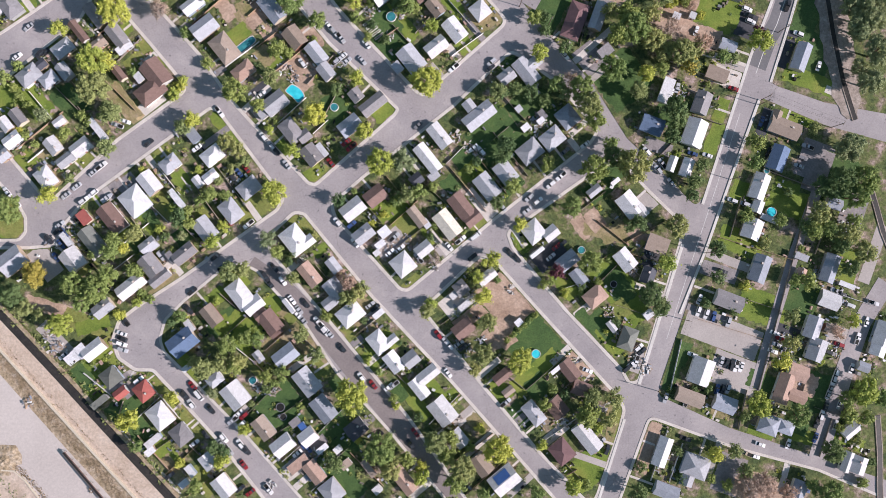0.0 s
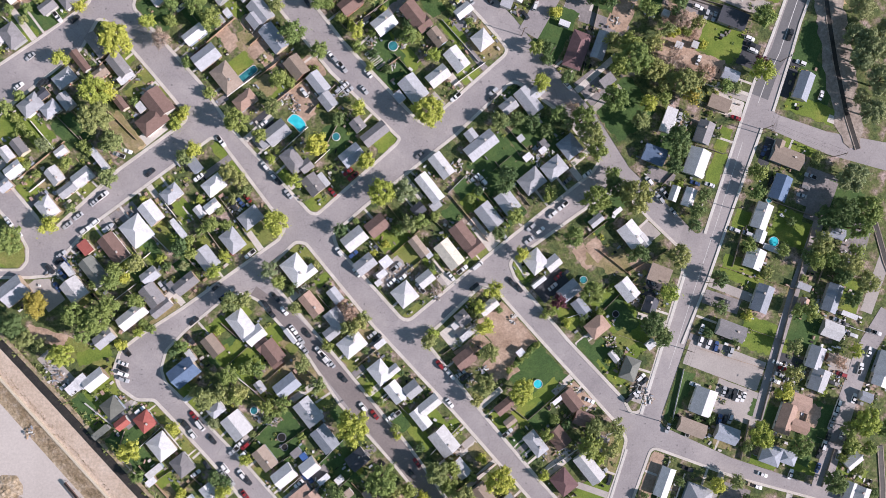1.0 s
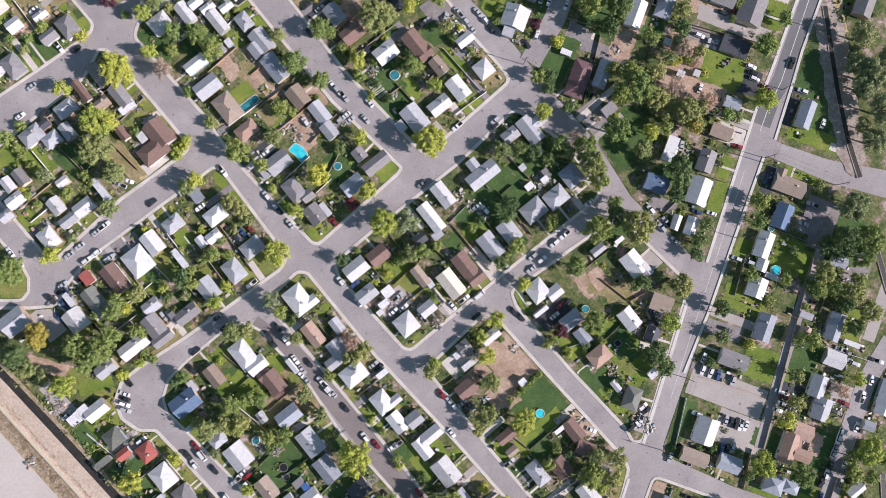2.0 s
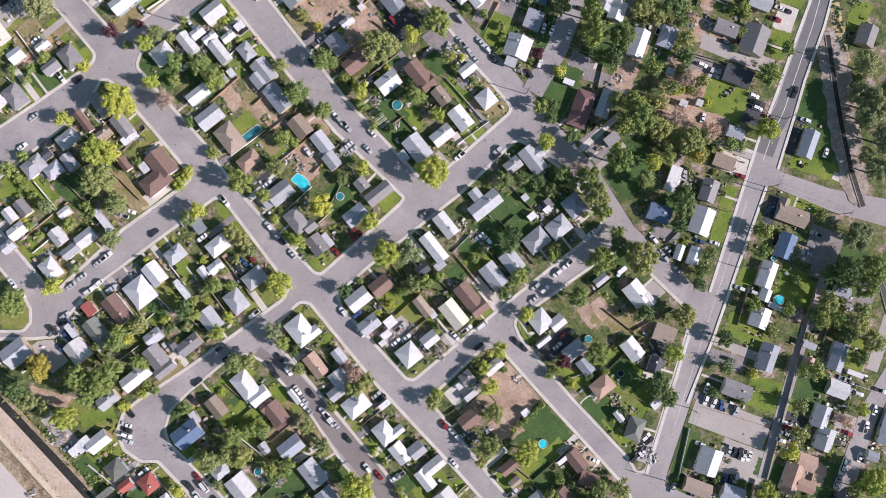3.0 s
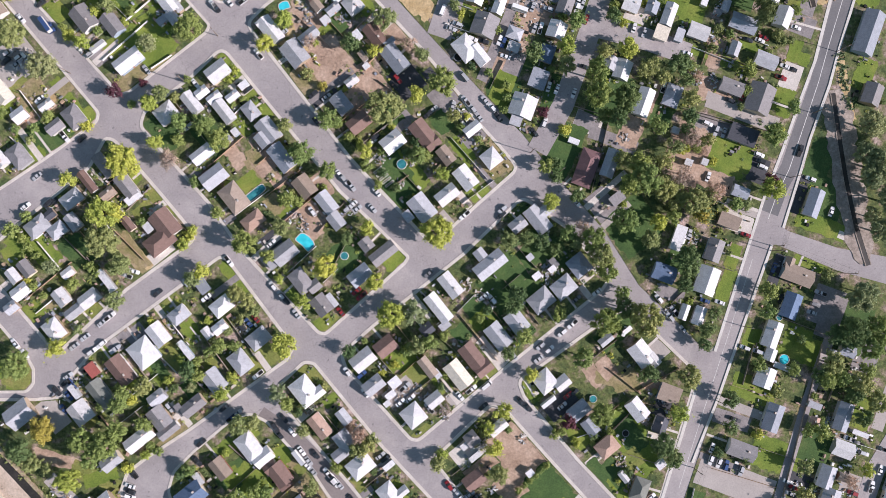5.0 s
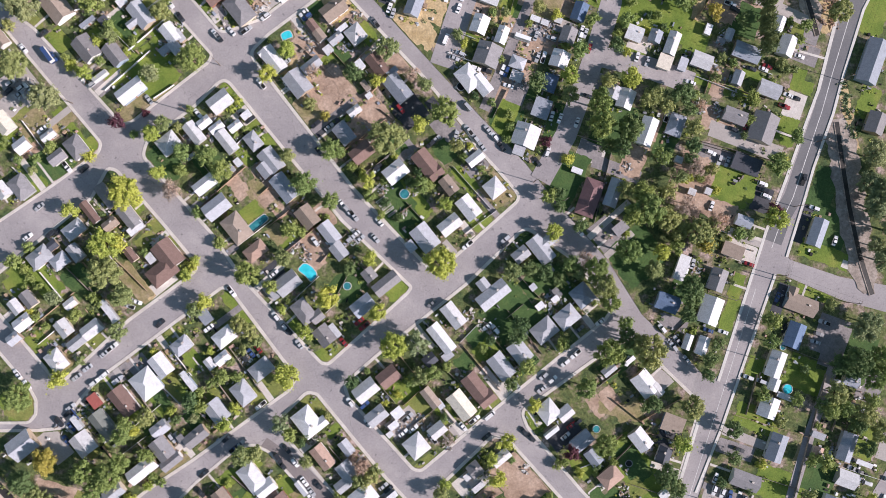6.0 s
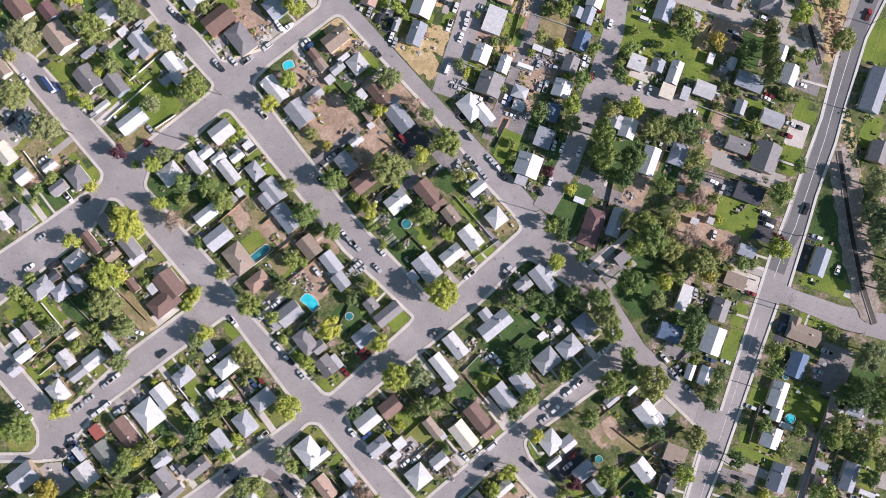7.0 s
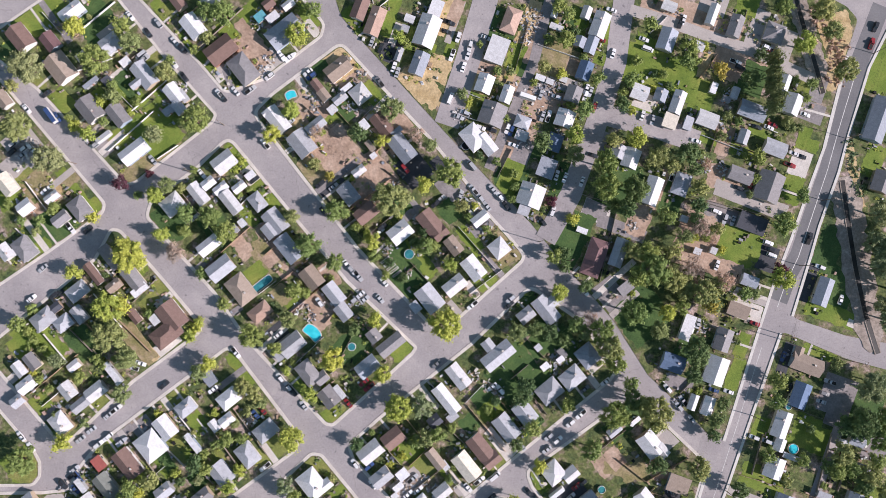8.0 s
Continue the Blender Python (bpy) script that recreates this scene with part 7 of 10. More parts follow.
tree(60.8, 44.5, 2.91, 6.7, "dark_green")
tree(89.6, -7.7, 8.74, 21.0, "olive")
tree(73.0, -10.0, 7.28, 18.0, "green")
tree(54.1, -7.6, 3.4, 7.4, "green")
tree(81.5, 2.4, 3.4, 7.4, "green")
tree(147.4, 49.5, 5.82, 10.9, "yellow_green")
tree(111.7, 42.9, 6.79, 14.0, "olive")
tree(121.8, 48.1, 5.34, 10.2, "dry")
tree(108.3, 55.7, 3.88, 8.1, "dry")
tree(117.3, 37.5, 4.37, 8.8, "olive")
tree(109.0, 18.6, 5.82, 13.0, "dark_green")
tree(108.8, 6.6, 4.37, 8.8, "dark_green")
tree(111.4, 13.1, 3.88, 8.1, "dark_green")
tree(194.7, 60.6, 8.74, 15.2, "grey_green")
tree(199.7, 45.8, 8.25, 14.5, "grey_green")
tree(196.2, 32.3, 6.79, 12.3, "grey_green")
tree(186.0, 2.0, 6.8, 13, "grey_green")
tree(183.5, -9.0, 3.6, 8, "grey_green")
tree(193.2, -11.0, 7.2, 15.0, "green")
tree(180.9, -15.5, 5.34, 10.2, "dark_green")
tree(147.2, 4.0, 3.64, 7.7, "green")
tree(146.1, -4.8, 3.4, 7.4, "green")
tree(130.0, 21.1, 1.46, 4.5, "olive")
tree(174.4, 12.4, 2.67, 6.3, "olive")
tree(-161.6, -25.7, 3.88, 8.1, "yellow_green")
tree(-176.9, -32.8, 7.28, 13.1, "green")
tree(-124.5, -41.9, 3.88, 8.1, "olive")
tree(-165.3, -59.7, 6.31, 11.6, "autumn")
tree(-134.6, -49.4, 3.88, 8.1, "green")
tree(-115.1, -39.2, 1.94, 5.2, "yellow_green")
tree(-105.3, -42.2, 1.94, 5.2, "grey_green")
tree(-91.6, -44.4, 2.91, 6.7, "yellow_green")
tree(-147.6, -63.4, 6.31, 15.0, "green")
tree(-138.3, -65.6, 7.28, 16.0, "green")
tree(-133.8, -59.8, 4.85, 14.0, "green")
tree(-144.4, -71.3, 4.85, 13.0, "green")
tree(-174.9, -68.8, 6.31, 11.6, "dark_green")
tree(-169.4, -74.3, 4.37, 8.8, "olive")
tree(-154.0, -81.1, 6.31, 11.6, "yellow_green")
tree(-131.3, -76.7, 2.43, 6.0, "yellow_green")
tree(-164.1, -77.9, 2.91, 6.7, "olive")
tree(-123.7, -57.7, 3.4, 7.4, "green")
tree(-93.3, -24.1, 3.4, 7.4, "green")
tree(-106.1, -34.2, 3.88, 8.1, "dark_green")
tree(-101.6, -36.5, 2.91, 6.7, "green")
tree(-65.2, -22.5, 6.3, 10, "yellow_green")
tree(-67.2, -42.9, 3.88, 8.1, "grey_green")
tree(-63.5, -48.2, 3.15, 7.0, "green")
tree(-56.0, -59.4, 2.91, 6.7, "olive")
tree(-83.5, -57.4, 4.85, 9.5, "olive")
tree(-77.9, -55.6, 3.4, 7.4, "olive")
tree(-32.6, -60.9, 4.37, 8.8, "dry")
tree(-28.8, -65.7, 3.88, 8.1, "olive")
tree(-33.3, -67.0, 3.4, 7.4, "olive")
tree(-42.2, -75.8, 2.43, 6.0, "green")
tree(-7.7, -22.3, 3.8, 7.5, "olive")
tree(-2.3, -20.3, 3.4, 7.4, "green")
tree(5.2, -50.3, 2.43, 6.0, "dry")
tree(2.0, -72.5, 3.4, 7.4, "olive")
tree(-37.2, -25.3, 2.91, 6.7, "dark_green")
tree(38.8, -17.4, 3.64, 7.7, "green")
tree(64.5, -25.9, 5.34, 10.2, "green")
tree(42.1, -33.9, 3.15, 7.0, "yellow_green")
tree(72.9, -50.2, 6.31, 11.6, "green")
tree(58.6, -54.2, 3.4, 7.4, "plum")
tree(29.9, -49.8, 3.88, 8.1, "yellow_green")
tree(23.9, -57.4, 2.91, 6.7, "yellow_green")
tree(26.5, -65.9, 3.88, 8.1, "yellow_green")
tree(29.1, -77.4, 4.37, 8.8, "olive")
tree(110.7, -33.4, 6.31, 11.6, "olive")
tree(107.3, -50.0, 3.88, 8.1, "yellow_green")
tree(99.7, -63.2, 6.31, 11.6, "dark_green")
tree(32.0, -25.0, 2.91, 6.7, "dark_green")
tree(53.2, -60.5, 2.18, 5.6, "green")
tree(105.0, -69.4, 3.88, 8.1, "dark_green")
tree(142.5, -27.5, 3.4, 7.4, "green")
tree(129.7, -42.8, 4.37, 8.8, "dark_green")
tree(152.0, -39.8, 2.43, 6.0, "olive")
tree(158.1, -29.7, 2.91, 6.7, "green")
tree(174.3, -26.5, 5.82, 10.9, "olive")
tree(172.4, -34.0, 4.85, 9.5, "green")
tree(187.1, -35.5, 5.82, 10.9, "olive")
tree(194.8, -42.8, 5.82, 10.9, "olive")
tree(190.7, -30.3, 3.88, 8.1, "green")
tree(130.3, -55.8, 3.15, 7.0, "dark_green")
tree(170.6, -57.0, 3.88, 8.1, "green")
tree(163.2, -72.2, 3.64, 7.7, "olive")
tree(191.5, -73.2, 3.15, 7.0, "yellow_green")
tree(189.4, -50.4, 4.37, 8.8, "dark_green")
tree(-124.8, -121.6, 5.34, 10.2, "yellow_green")
tree(-93.0, -98.7, 5.82, 10.9, "olive")
tree(-83.9, -89.0, 4.85, 9.5, "green")
tree(-97.5, -96.3, 2.91, 6.7, "olive")
tree(-103.8, -140.7, 2.18, 5.6, "yellow_green")
tree(-96.0, -149.9, 3.4, 7.4, "green")
tree(-84.7, -138.4, 3.64, 7.7, "yellow_green")
tree(-106.8, -112.2, 2.91, 6.7, "yellow_green")
tree(-90.1, -109.6, 2.43, 6.0, "grey_green")
tree(-86.4, -96.0, 3.88, 8.1, "olive")
tree(-121.8, -132.9, 2.91, 6.7, "green")
tree(-29.4, -109.6, 8.74, 15.2, "yellow_green")
tree(-16.9, -131.6, 8.25, 14.5, "green")
tree(-12.0, -140.7, 5.34, 10.2, "olive")
tree(-71.1, -86.0, 3.2, 6, "green")
tree(-45.4, -92.2, 3.6, 6.5, "olive")
tree(-59.8, -101.0, 3.4, 6.5, "green")
tree(-79.2, -95.8, 3.88, 8.1, "olive")
tree(-36.9, -139.0, 3.88, 8.1, "dark_green")
tree(-76.4, -125.7, 2.43, 6.0, "yellow_green")
tree(7.2, -128.6, 6.31, 11.6, "olive")
tree(-5.3, -137.5, 3.4, 7.4, "green")
tree(1.0, -144.8, 3.4, 7.4, "yellow_green")
tree(-12.0, -111.0, 1.94, 5.2, "green")
tree(-67.1, -102.4, 2.91, 6.7, "green")
tree(42.8, -93.6, 6.6, 11, "yellow_green")
tree(26.8, -90.8, 5.34, 10.2, "olive")
tree(23.5, -98.1, 2.91, 6.7, "olive")
tree(54.7, -112.4, 2.91, 6.7, "green")
tree(72.8, -116.5, 5.82, 10.9, "green")
tree(75.5, -108.9, 4.37, 8.8, "olive")
tree(82.0, -118.5, 3.88, 8.1, "olive")
tree(84.4, -108.6, 4, 8, "olive")
tree(34.0, -131.7, 7.28, 13.1, "yellow_green")
tree(18.6, -139.5, 6.79, 12.3, "olive")
tree(11.8, -134.7, 4.37, 8.8, "green")
tree(15.7, -146.5, 5.34, 10.2, "green")
tree(53.9, -131.0, 2.43, 6.0, "yellow_green")
tree(67.4, -148.0, 4.37, 8.8, "yellow_green")
tree(74.1, -148.1, 2.18, 5.6, "green")
tree(51.6, -150.9, 3.4, 7.4, "green")
tree(28.2, -152.0, 2.91, 6.7, "green")
tree(97.8, -140.4, 2.18, 5.6, "olive")
tree(95.9, -150.0, 4.85, 9.5, "dark_green")
tree(148.3, -110.4, 6.79, 12.3, "yellow_green")
tree(165.4, -115.2, 6.31, 11.6, "green")
tree(159.5, -92.1, 3.88, 8.1, "yellow_green")
tree(194.4, -104.0, 7.28, 13.1, "yellow_green")
tree(188.6, -107.8, 4.37, 8.8, "green")
tree(181.4, -131.0, 6.31, 11.6, "dark_green")
tree(180.3, -148.7, 6.31, 11.6, "green")
tree(188.9, -115.4, 3.88, 8.1, "green")
tree(129.5, -133.3, 4.37, 8.8, "yellow_green")
tree(138.7, -132.2, 3.4, 7.4, "olive")
tree(143.8, -140.1, 3.4, 7.4, "olive")
tree(151.7, -146.3, 7.5, 10, "dry")
tree(163.4, -84.6, 3.64, 7.7, "olive")
tree(196.9, -116.6, 3.4, 7.4, "green")
tree(204.1, -107.5, 4.85, 9.5, "green")
tree(201.8, -136.8, 1.94, 5.2, "dark_green")
tree(197.7, -145.7, 2.43, 6.0, "green")
tree(145.0, -150.5, 3.88, 8.1, "dry")
tree(151.7, -156.0, 5.82, 10.9, "dry")
tree(14.6, -156.4, 4.85, 9.5, "green")
tree(-9.7, -158.9, 5.34, 10.2, "green")
tree(-180.1, 133.3, 8.25, 14.5, "grey_green")
tree(-151.7, 137.3, 7.76, 13.8, "green")
tree(-142.2, 152.6, 4.12, 8.4, "green")
tree(-137.9, 145.5, 5.34, 10.2, "olive")
tree(-162.2, 152.0, 4.85, 9.5, "yellow_green")
tree(-145.1, 122.7, 3.6, 7, "olive")
tree(-151.5, 120.6, 2.43, 6.0, "yellow_green")
tree(-162.5, 109.8, 2.43, 6.0, "yellow_green")
tree(-155.4, 106.1, 3.4, 7.4, "yellow_green")
tree(-123.5, 133.7, 4.37, 8.8, "olive")
tree(-108.8, 112.7, 7.28, 13.1, "green")
tree(-127.0, 107.0, 3.88, 8.1, "grey_green")
tree(-184.2, 107.5, 7.76, 13.8, "olive")
tree(-169.8, 94.3, 7.52, 13.4, "grey_green")
tree(-106.0, 160.3, 4.85, 9.5, "green")
tree(-107.1, 150.6, 2.67, 6.3, "olive")
tree(-112.5, 144.8, 1.94, 5.2, "green")
tree(-165.3, 113.3, 1.7, 4.9, "green")
tree(-66.8, 150.9, 5.82, 10.9, "yellow_green")
tree(-68.7, 118.5, 4.37, 8.8, "yellow_green")
tree(-76.9, 107.7, 4.37, 8.8, "yellow_green")
tree(-25.4, 120.1, 5.82, 10.9, "olive")
tree(-39.7, 109.2, 4.37, 8.8, "dark_green")
tree(-29.2, 106.2, 2.91, 6.7, "yellow_green")
tree(-14.7, 109.3, 4.37, 8.8, "dry")
tree(-8.5, 104.7, 3.15, 7.0, "olive")
tree(0.7, 92.8, 7.28, 13.1, "green")
tree(-98.5, 159.7, 5.82, 10.9, "green")
tree(-60.8, 162.5, 3.88, 8.1, "green")
tree(-57.7, 109.4, 3.15, 7.0, "dry")
tree(-58.4, 95.9, 2.43, 6.0, "olive")
tree(-51.8, 90.7, 1.94, 5.2, "autumn")
tree(-48.3, 75.5, 5.34, 10.2, "green")
tree(-24.0, 80.0, 9.2, 15.5, "olive")
tree(-10.6, 87.3, 3.64, 7.7, "yellow_green")
tree(-59.8, 60.6, 5.82, 10.9, "green")
tree(-67.0, 72.8, 3.15, 7.0, "olive")
tree(-95.3, 64.8, 5.34, 10.2, "green")
tree(-102.2, 71.2, 5.34, 10.2, "green")
tree(-90.5, 96.2, 1.94, 5.2, "yellow_green")
tree(-32.1, 62.3, 3.4, 7.4, "yellow_green")
tree(-6.4, 61.1, 2.67, 6.3, "green")
tree(-125.6, 80.4, 4.37, 8.8, "yellow_green")
tree(-120.9, 84.7, 4.37, 8.8, "olive")
tree(-123.0, 63.6, 3.4, 7.4, "yellow_green")
tree(-116.6, 56.4, 4.12, 8.4, "dry")
tree(-140.4, 85.1, 3.4, 7.4, "plum")
tree(-129.9, 89.9, 1.7, 4.9, "plum")
tree(-170.3, 73.5, 2.67, 6.3, "green")
tree(-153.6, 70.5, 2.43, 6.0, "yellow_green")
tree(-176.3, 68.6, 2.18, 5.6, "green")
tree(-112.3, 72.8, 3.88, 8.1, "green")
tree(-113.7, 65.0, 2.43, 6.0, "green")
tree(40.4, 107.3, 4.12, 8.4, "dark_green")
tree(55.2, 110.5, 4.61, 9.1, "yellow_green")
tree(55.3, 101.8, 4.61, 9.1, "olive")
tree(50.2, 152.9, 3.88, 8.1, "green")
tree(43.4, 153.7, 2.43, 6.0, "green")
tree(41.0, 140.9, 2.91, 6.7, "olive")
tree(49.4, 138.3, 2.43, 6.0, "yellow_green")
tree(65.7, 136.6, 2.91, 6.7, "green")
tree(59.4, 122.0, 3.88, 8.1, "green")
tree(53.9, 124.1, 2.43, 6.0, "green")
tree(87.9, 160.5, 3.4, 7.4, "green")
tree(83.3, 145.5, 2.43, 6.0, "green")
tree(80.1, 136.4, 3.4, 7.4, "green")
tree(75.7, 125.0, 3.4, 7.4, "dark_green")
tree(81.2, 122.9, 1.94, 5.2, "yellow_green")
tree(77.2, 130.3, 2.43, 6.0, "green")
tree(82.2, 110.1, 5.34, 10.2, "yellow_green")
tree(72.2, 109.2, 3.4, 7.4, "olive")
tree(67.2, 98.0, 6.31, 19.0, "green")
tree(68.0, 87.8, 6.79, 19.0, "green")
tree(80.3, 86.9, 6.79, 19.0, "dark_green")
tree(77.6, 79.1, 4.85, 14.0, "dark_green")
tree(72.6, 80.0, 3.4, 7.4, "dark_green")
tree(90.7, 101.4, 4.85, 9.5, "olive")
tree(29.0, 93.4, 1.94, 5.2, "green")
tree(29.6, 87.9, 1.94, 5.2, "green")
tree(27.9, 82.4, 1.94, 5.2, "green")
tree(46.1, 81.8, 2.43, 6.0, "plum")
tree(55.4, 74.3, 2.67, 6.3, "yellow_green")
tree(51.9, 59.3, 2.43, 6.0, "dark_green")
tree(47.5, 167.6, 3.4, 7.4, "green")
tree(51.4, 164.6, 2.91, 6.7, "green")
tree(13.1, 150.6, 1.46, 4.5, "green")
tree(147.7, 170.3, 4.37, 8.8, "green")
tree(156.6, 153.6, 5.58, 10.6, "yellow_green")
tree(165.3, 169.6, 5.82, 10.9, "olive")
tree(169.4, 159.8, 5.34, 10.2, "olive")
tree(175.4, 142.3, 6.31, 11.6, "olive")
tree(120.2, 141.8, 3.8, 7, "autumn")
tree(133.5, 137.7, 3.88, 8.1, "dark_green")
tree(105.5, 150.8, 3.88, 8.1, "green")
tree(105.2, 144.1, 3.4, 7.4, "green")
tree(94.9, 139.7, 1.94, 5.2, "green")
tree(160.7, 136.2, 2.91, 6.7, "green")
tree(159.3, 130.8, 2.18, 5.6, "green")
tree(150.9, 119.6, 2.43, 6.0, "olive")
tree(136.8, 103.8, 2.91, 6.7, "green")
tree(104.8, 103.6, 5.82, 10.9, "dark_green")
tree(93.8, 102.8, 4.37, 8.8, "olive")
tree(111.2, 89.1, 3.88, 8.1, "olive")
tree(111.0, 81.6, 3.4, 7.4, "dark_green")
tree(96.3, 76.3, 3.88, 8.1, "green")
tree(157.0, 86.7, 3.4, 7.4, "green")
tree(147.8, 73.6, 5.82, 10.9, "green")
tree(111.1, 71.4, 4.85, 9.5, "dry")
tree(119.4, 71.1, 2.91, 6.7, "olive")
tree(147.2, 53.7, 3.15, 7.0, "plum")
tree(122.5, 62.0, 1.7, 4.9, "yellow_green")
tree(190.3, 79.1, 7.28, 13.1, "grey_green")
tree(188.0, 66.2, 6.31, 11.6, "grey_green")
tree(191.0, 56.3, 7.28, 13.1, "grey_green")
tree(137.1, 94.1, 2.43, 6.0, "green")
tree(140.6, 146.4, 3.18, 14, "poplar")
tree(141.9, 142.7, 3.18, 14, "poplar")
tree(140.7, 138.9, 3.18, 14, "poplar")
tree(142.0, 135.2, 3.18, 14, "poplar")
tree(140.8, 131.5, 3.18, 14, "poplar")
tree(142.0, 127.8, 3.18, 14, "poplar")
tree(140.8, 124.0, 3.18, 14, "poplar")
tree(-179.6, 20.6, 1.94, 5.2, "green")
tree(-176.6, 17.0, 1.94, 5.2, "green")
tree(-173.4, 13.4, 1.94, 5.2, "green")
tree(-106.7, 26.3, 1.94, 5.2, "yellow_green")
tree(-60.9, 39.5, 2.18, 5.6, "green")
tree(-68.3, 39.2, 2.18, 5.6, "green")
tree(-31.7, 56.1, 2.67, 6.3, "green")
tree(-26.6, 47.5, 1.94, 5.2, "green")
tree(-18.6, 46.8, 1.94, 5.2, "dark_green")
tree(-24.7, 53.6, 1.94, 5.2, "dark_green")
tree(57.2, 27.9, 3.88, 8.1, "green")
tree(63.5, 30.7, 3.4, 7.4, "dry")
tree(46.0, 23.9, 3.4, 7.4, "dark_green")
tree(51.7, 20.9, 2.91, 6.7, "dark_green")
tree(192.4, 39.1, 4.37, 8.8, "grey_green")
tree(191.3, 54.4, 3.88, 8.1, "grey_green")
tree(202.0, 67.6, 7.28, 13.1, "grey_green")
tree(190.7, 67.3, 3.4, 7.4, "grey_green")
tree(131.1, 42.7, 3.15, 7.0, "green")
tree(136.9, 42.3, 2.67, 6.3, "olive")
tree(105.2, 51.2, 4.37, 8.8, "dry")
tree(104.8, 42.9, 4.37, 8.8, "olive")
tree(104.2, 36.3, 3.4, 7.4, "green")
tree(-133.3, -44.5, 3.15, 7.0, "green")
tree(-130.5, -48.1, 2.18, 5.6, "yellow_green")
tree(-112.6, -42.8, 1.94, 5.2, "dark_green")
tree(-103.2, -30.9, 1.94, 5.2, "green")
tree(-87.4, -23.9, 2.43, 6.0, "green")
tree(-87.8, -37.4, 2.43, 6.0, "yellow_green")
tree(3.8, -18.1, 2.18, 5.6, "green")
tree(-48.1, -40.3, 1.7, 4.9, "olive")
tree(-12.6, -24.7, 2.43, 6.0, "green")
tree(182.0, -12.3, 7.28, 17.0, "dark_green")
tree(176.5, -14.4, 5.34, 10.2, "dark_green")
tree(190.0, -18.9, 6.31, 16.0, "green")
tree(189.3, 4.7, 5.82, 10.9, "grey_green")
tree(145.4, 5.3, 2.91, 6.7, "green")
tree(179.3, -33.0, 3.88, 8.1, "green")
tree(185.2, -39.7, 4.85, 9.5, "dark_green")
tree(163.0, -16.9, 1.94, 5.2, "dark_green")
tree(169.3, -32.5, 3.4, 7.4, "dark_green")
tree(-121.6, -67.5, 1.94, 5.2, "green")
tree(-118.6, -70.1, 1.94, 5.2, "green")
tree(-123.9, -71.4, 1.94, 5.2, "yellow_green")
tree(-104.6, -76.9, 2.91, 6.7, "green")
tree(-108.7, -79.5, 1.94, 5.2, "dark_green")
tree(-36.5, -57.3, 2.43, 6.0, "dry")
tree(-26.5, -62.8, 2.91, 6.7, "olive")
tree(-39.0, -59.1, 1.94, 5.2, "dry")
tree(3.6, -69.6, 2.43, 6.0, "yellow_green")
tree(-76.5, -85.6, 3.4, 6.5, "green")
tree(-52.2, -84.0, 3.4, 7.4, "olive")
tree(-80.2, -97.2, 4.37, 8.8, "green")
tree(104.7, -68.2, 3.4, 7.4, "olive")
tree(85.5, -76.6, 2.18, 5.6, "dark_green")
tree(50.0, -73.8, 1.46, 4.5, "green")
tree(47.6, -76.1, 1.46, 4.5, "green")
tree(45.1, -78.4, 1.46, 4.5, "green")
tree(42.7, -80.6, 1.46, 4.5, "green")
tree(40.2, -82.9, 1.46, 4.5, "green")
tree(37.8, -85.2, 1.46, 4.5, "green")
tree(138.6, -70.7, 1.94, 5.2, "dark_green")
tree(143.9, -59.1, 2.18, 5.6, "yellow_green")
tree(125.8, -67.2, 2.18, 5.6, "dark_green")
tree(184.3, -78.8, 3.4, 7.4, "dry")
tree(165.0, -56.2, 2.91, 6.7, "green")
tree(-88.1, -133.0, 3.15, 7.0, "dark_green")
tree(-84.5, -134.9, 2.91, 6.7, "dark_green")
tree(-67.2, -108.1, 1.94, 5.2, "dark_green")
tree(-63.6, -105.6, 1.94, 5.2, "green")
tree(0.9, -140.9, 2.43, 6.0, "yellow_green")
tree(14.1, -127.8, 3.4, 7.4, "green")
tree(145.0, -146.6, 4.85, 9.5, "dry")
tree(162.4, -149.5, 4.37, 8.8, "dry")
tree(174.3, -147.2, 3.4, 7.4, "green")
tree(136.8, -147.4, 2.43, 6.0, "green")
tree(-56.4, -49.1, 1.7, 4.9, "green")
tree(-58.8, -52.1, 1.7, 4.9, "dark_green")
tree(-46.3, -61.2, 1.94, 5.2, "dark_green")
tree(-98.5, -26.6, 1.94, 5.2, "green")
tree(-110.8, -24.4, 1.7, 4.9, "dark_green")
tree(-143.8, -50.8, 1.94, 5.2, "green")
tree(19.4, -10.2, 1.94, 5.2, "green")
tree(23.0, -6.4, 1.94, 5.2, "dark_green")
tree(29.5, -14.9, 1.7, 4.9, "green")
tree(94.6, -32.3, 3.4, 7.4, "dark_green")
tree(91.0, -33.6, 2.91, 6.7, "dark_green")
tree(77.8, -58.8, 1.7, 4.9, "green")
tree(70.3, -60.2, 1.94, 5.2, "dark_green")
tree(62.8, -64.1, 1.94, 5.2, "yellow_green")
tree(56.5, -59.2, 1.7, 4.9, "green")
tree(2.6, -40.4, 1.7, 4.9, "dark_green")
tree(4.9, -35.4, 1.7, 4.9, "green")
tree(17.4, -37.6, 1.46, 4.5, "green")
tree(-17.5, -30.9, 1.7, 4.9, "yellow_green")
tree(-45.1, -113.9, 1.94, 5.2, "dark_green")
tree(-52.4, -115.3, 1.7, 4.9, "green")
tree(-23.5, -95.3, 1.7, 4.9, "yellow_green")
tree(-18.5, -100.1, 1.46, 4.5, "green")
tree(-10.7, -114.7, 1.7, 4.9, "yellow_green")
tree(-0.8, -119.5, 1.94, 5.2, "dark_green")
tree(21.7, -131.4, 2.43, 6.0, "green")
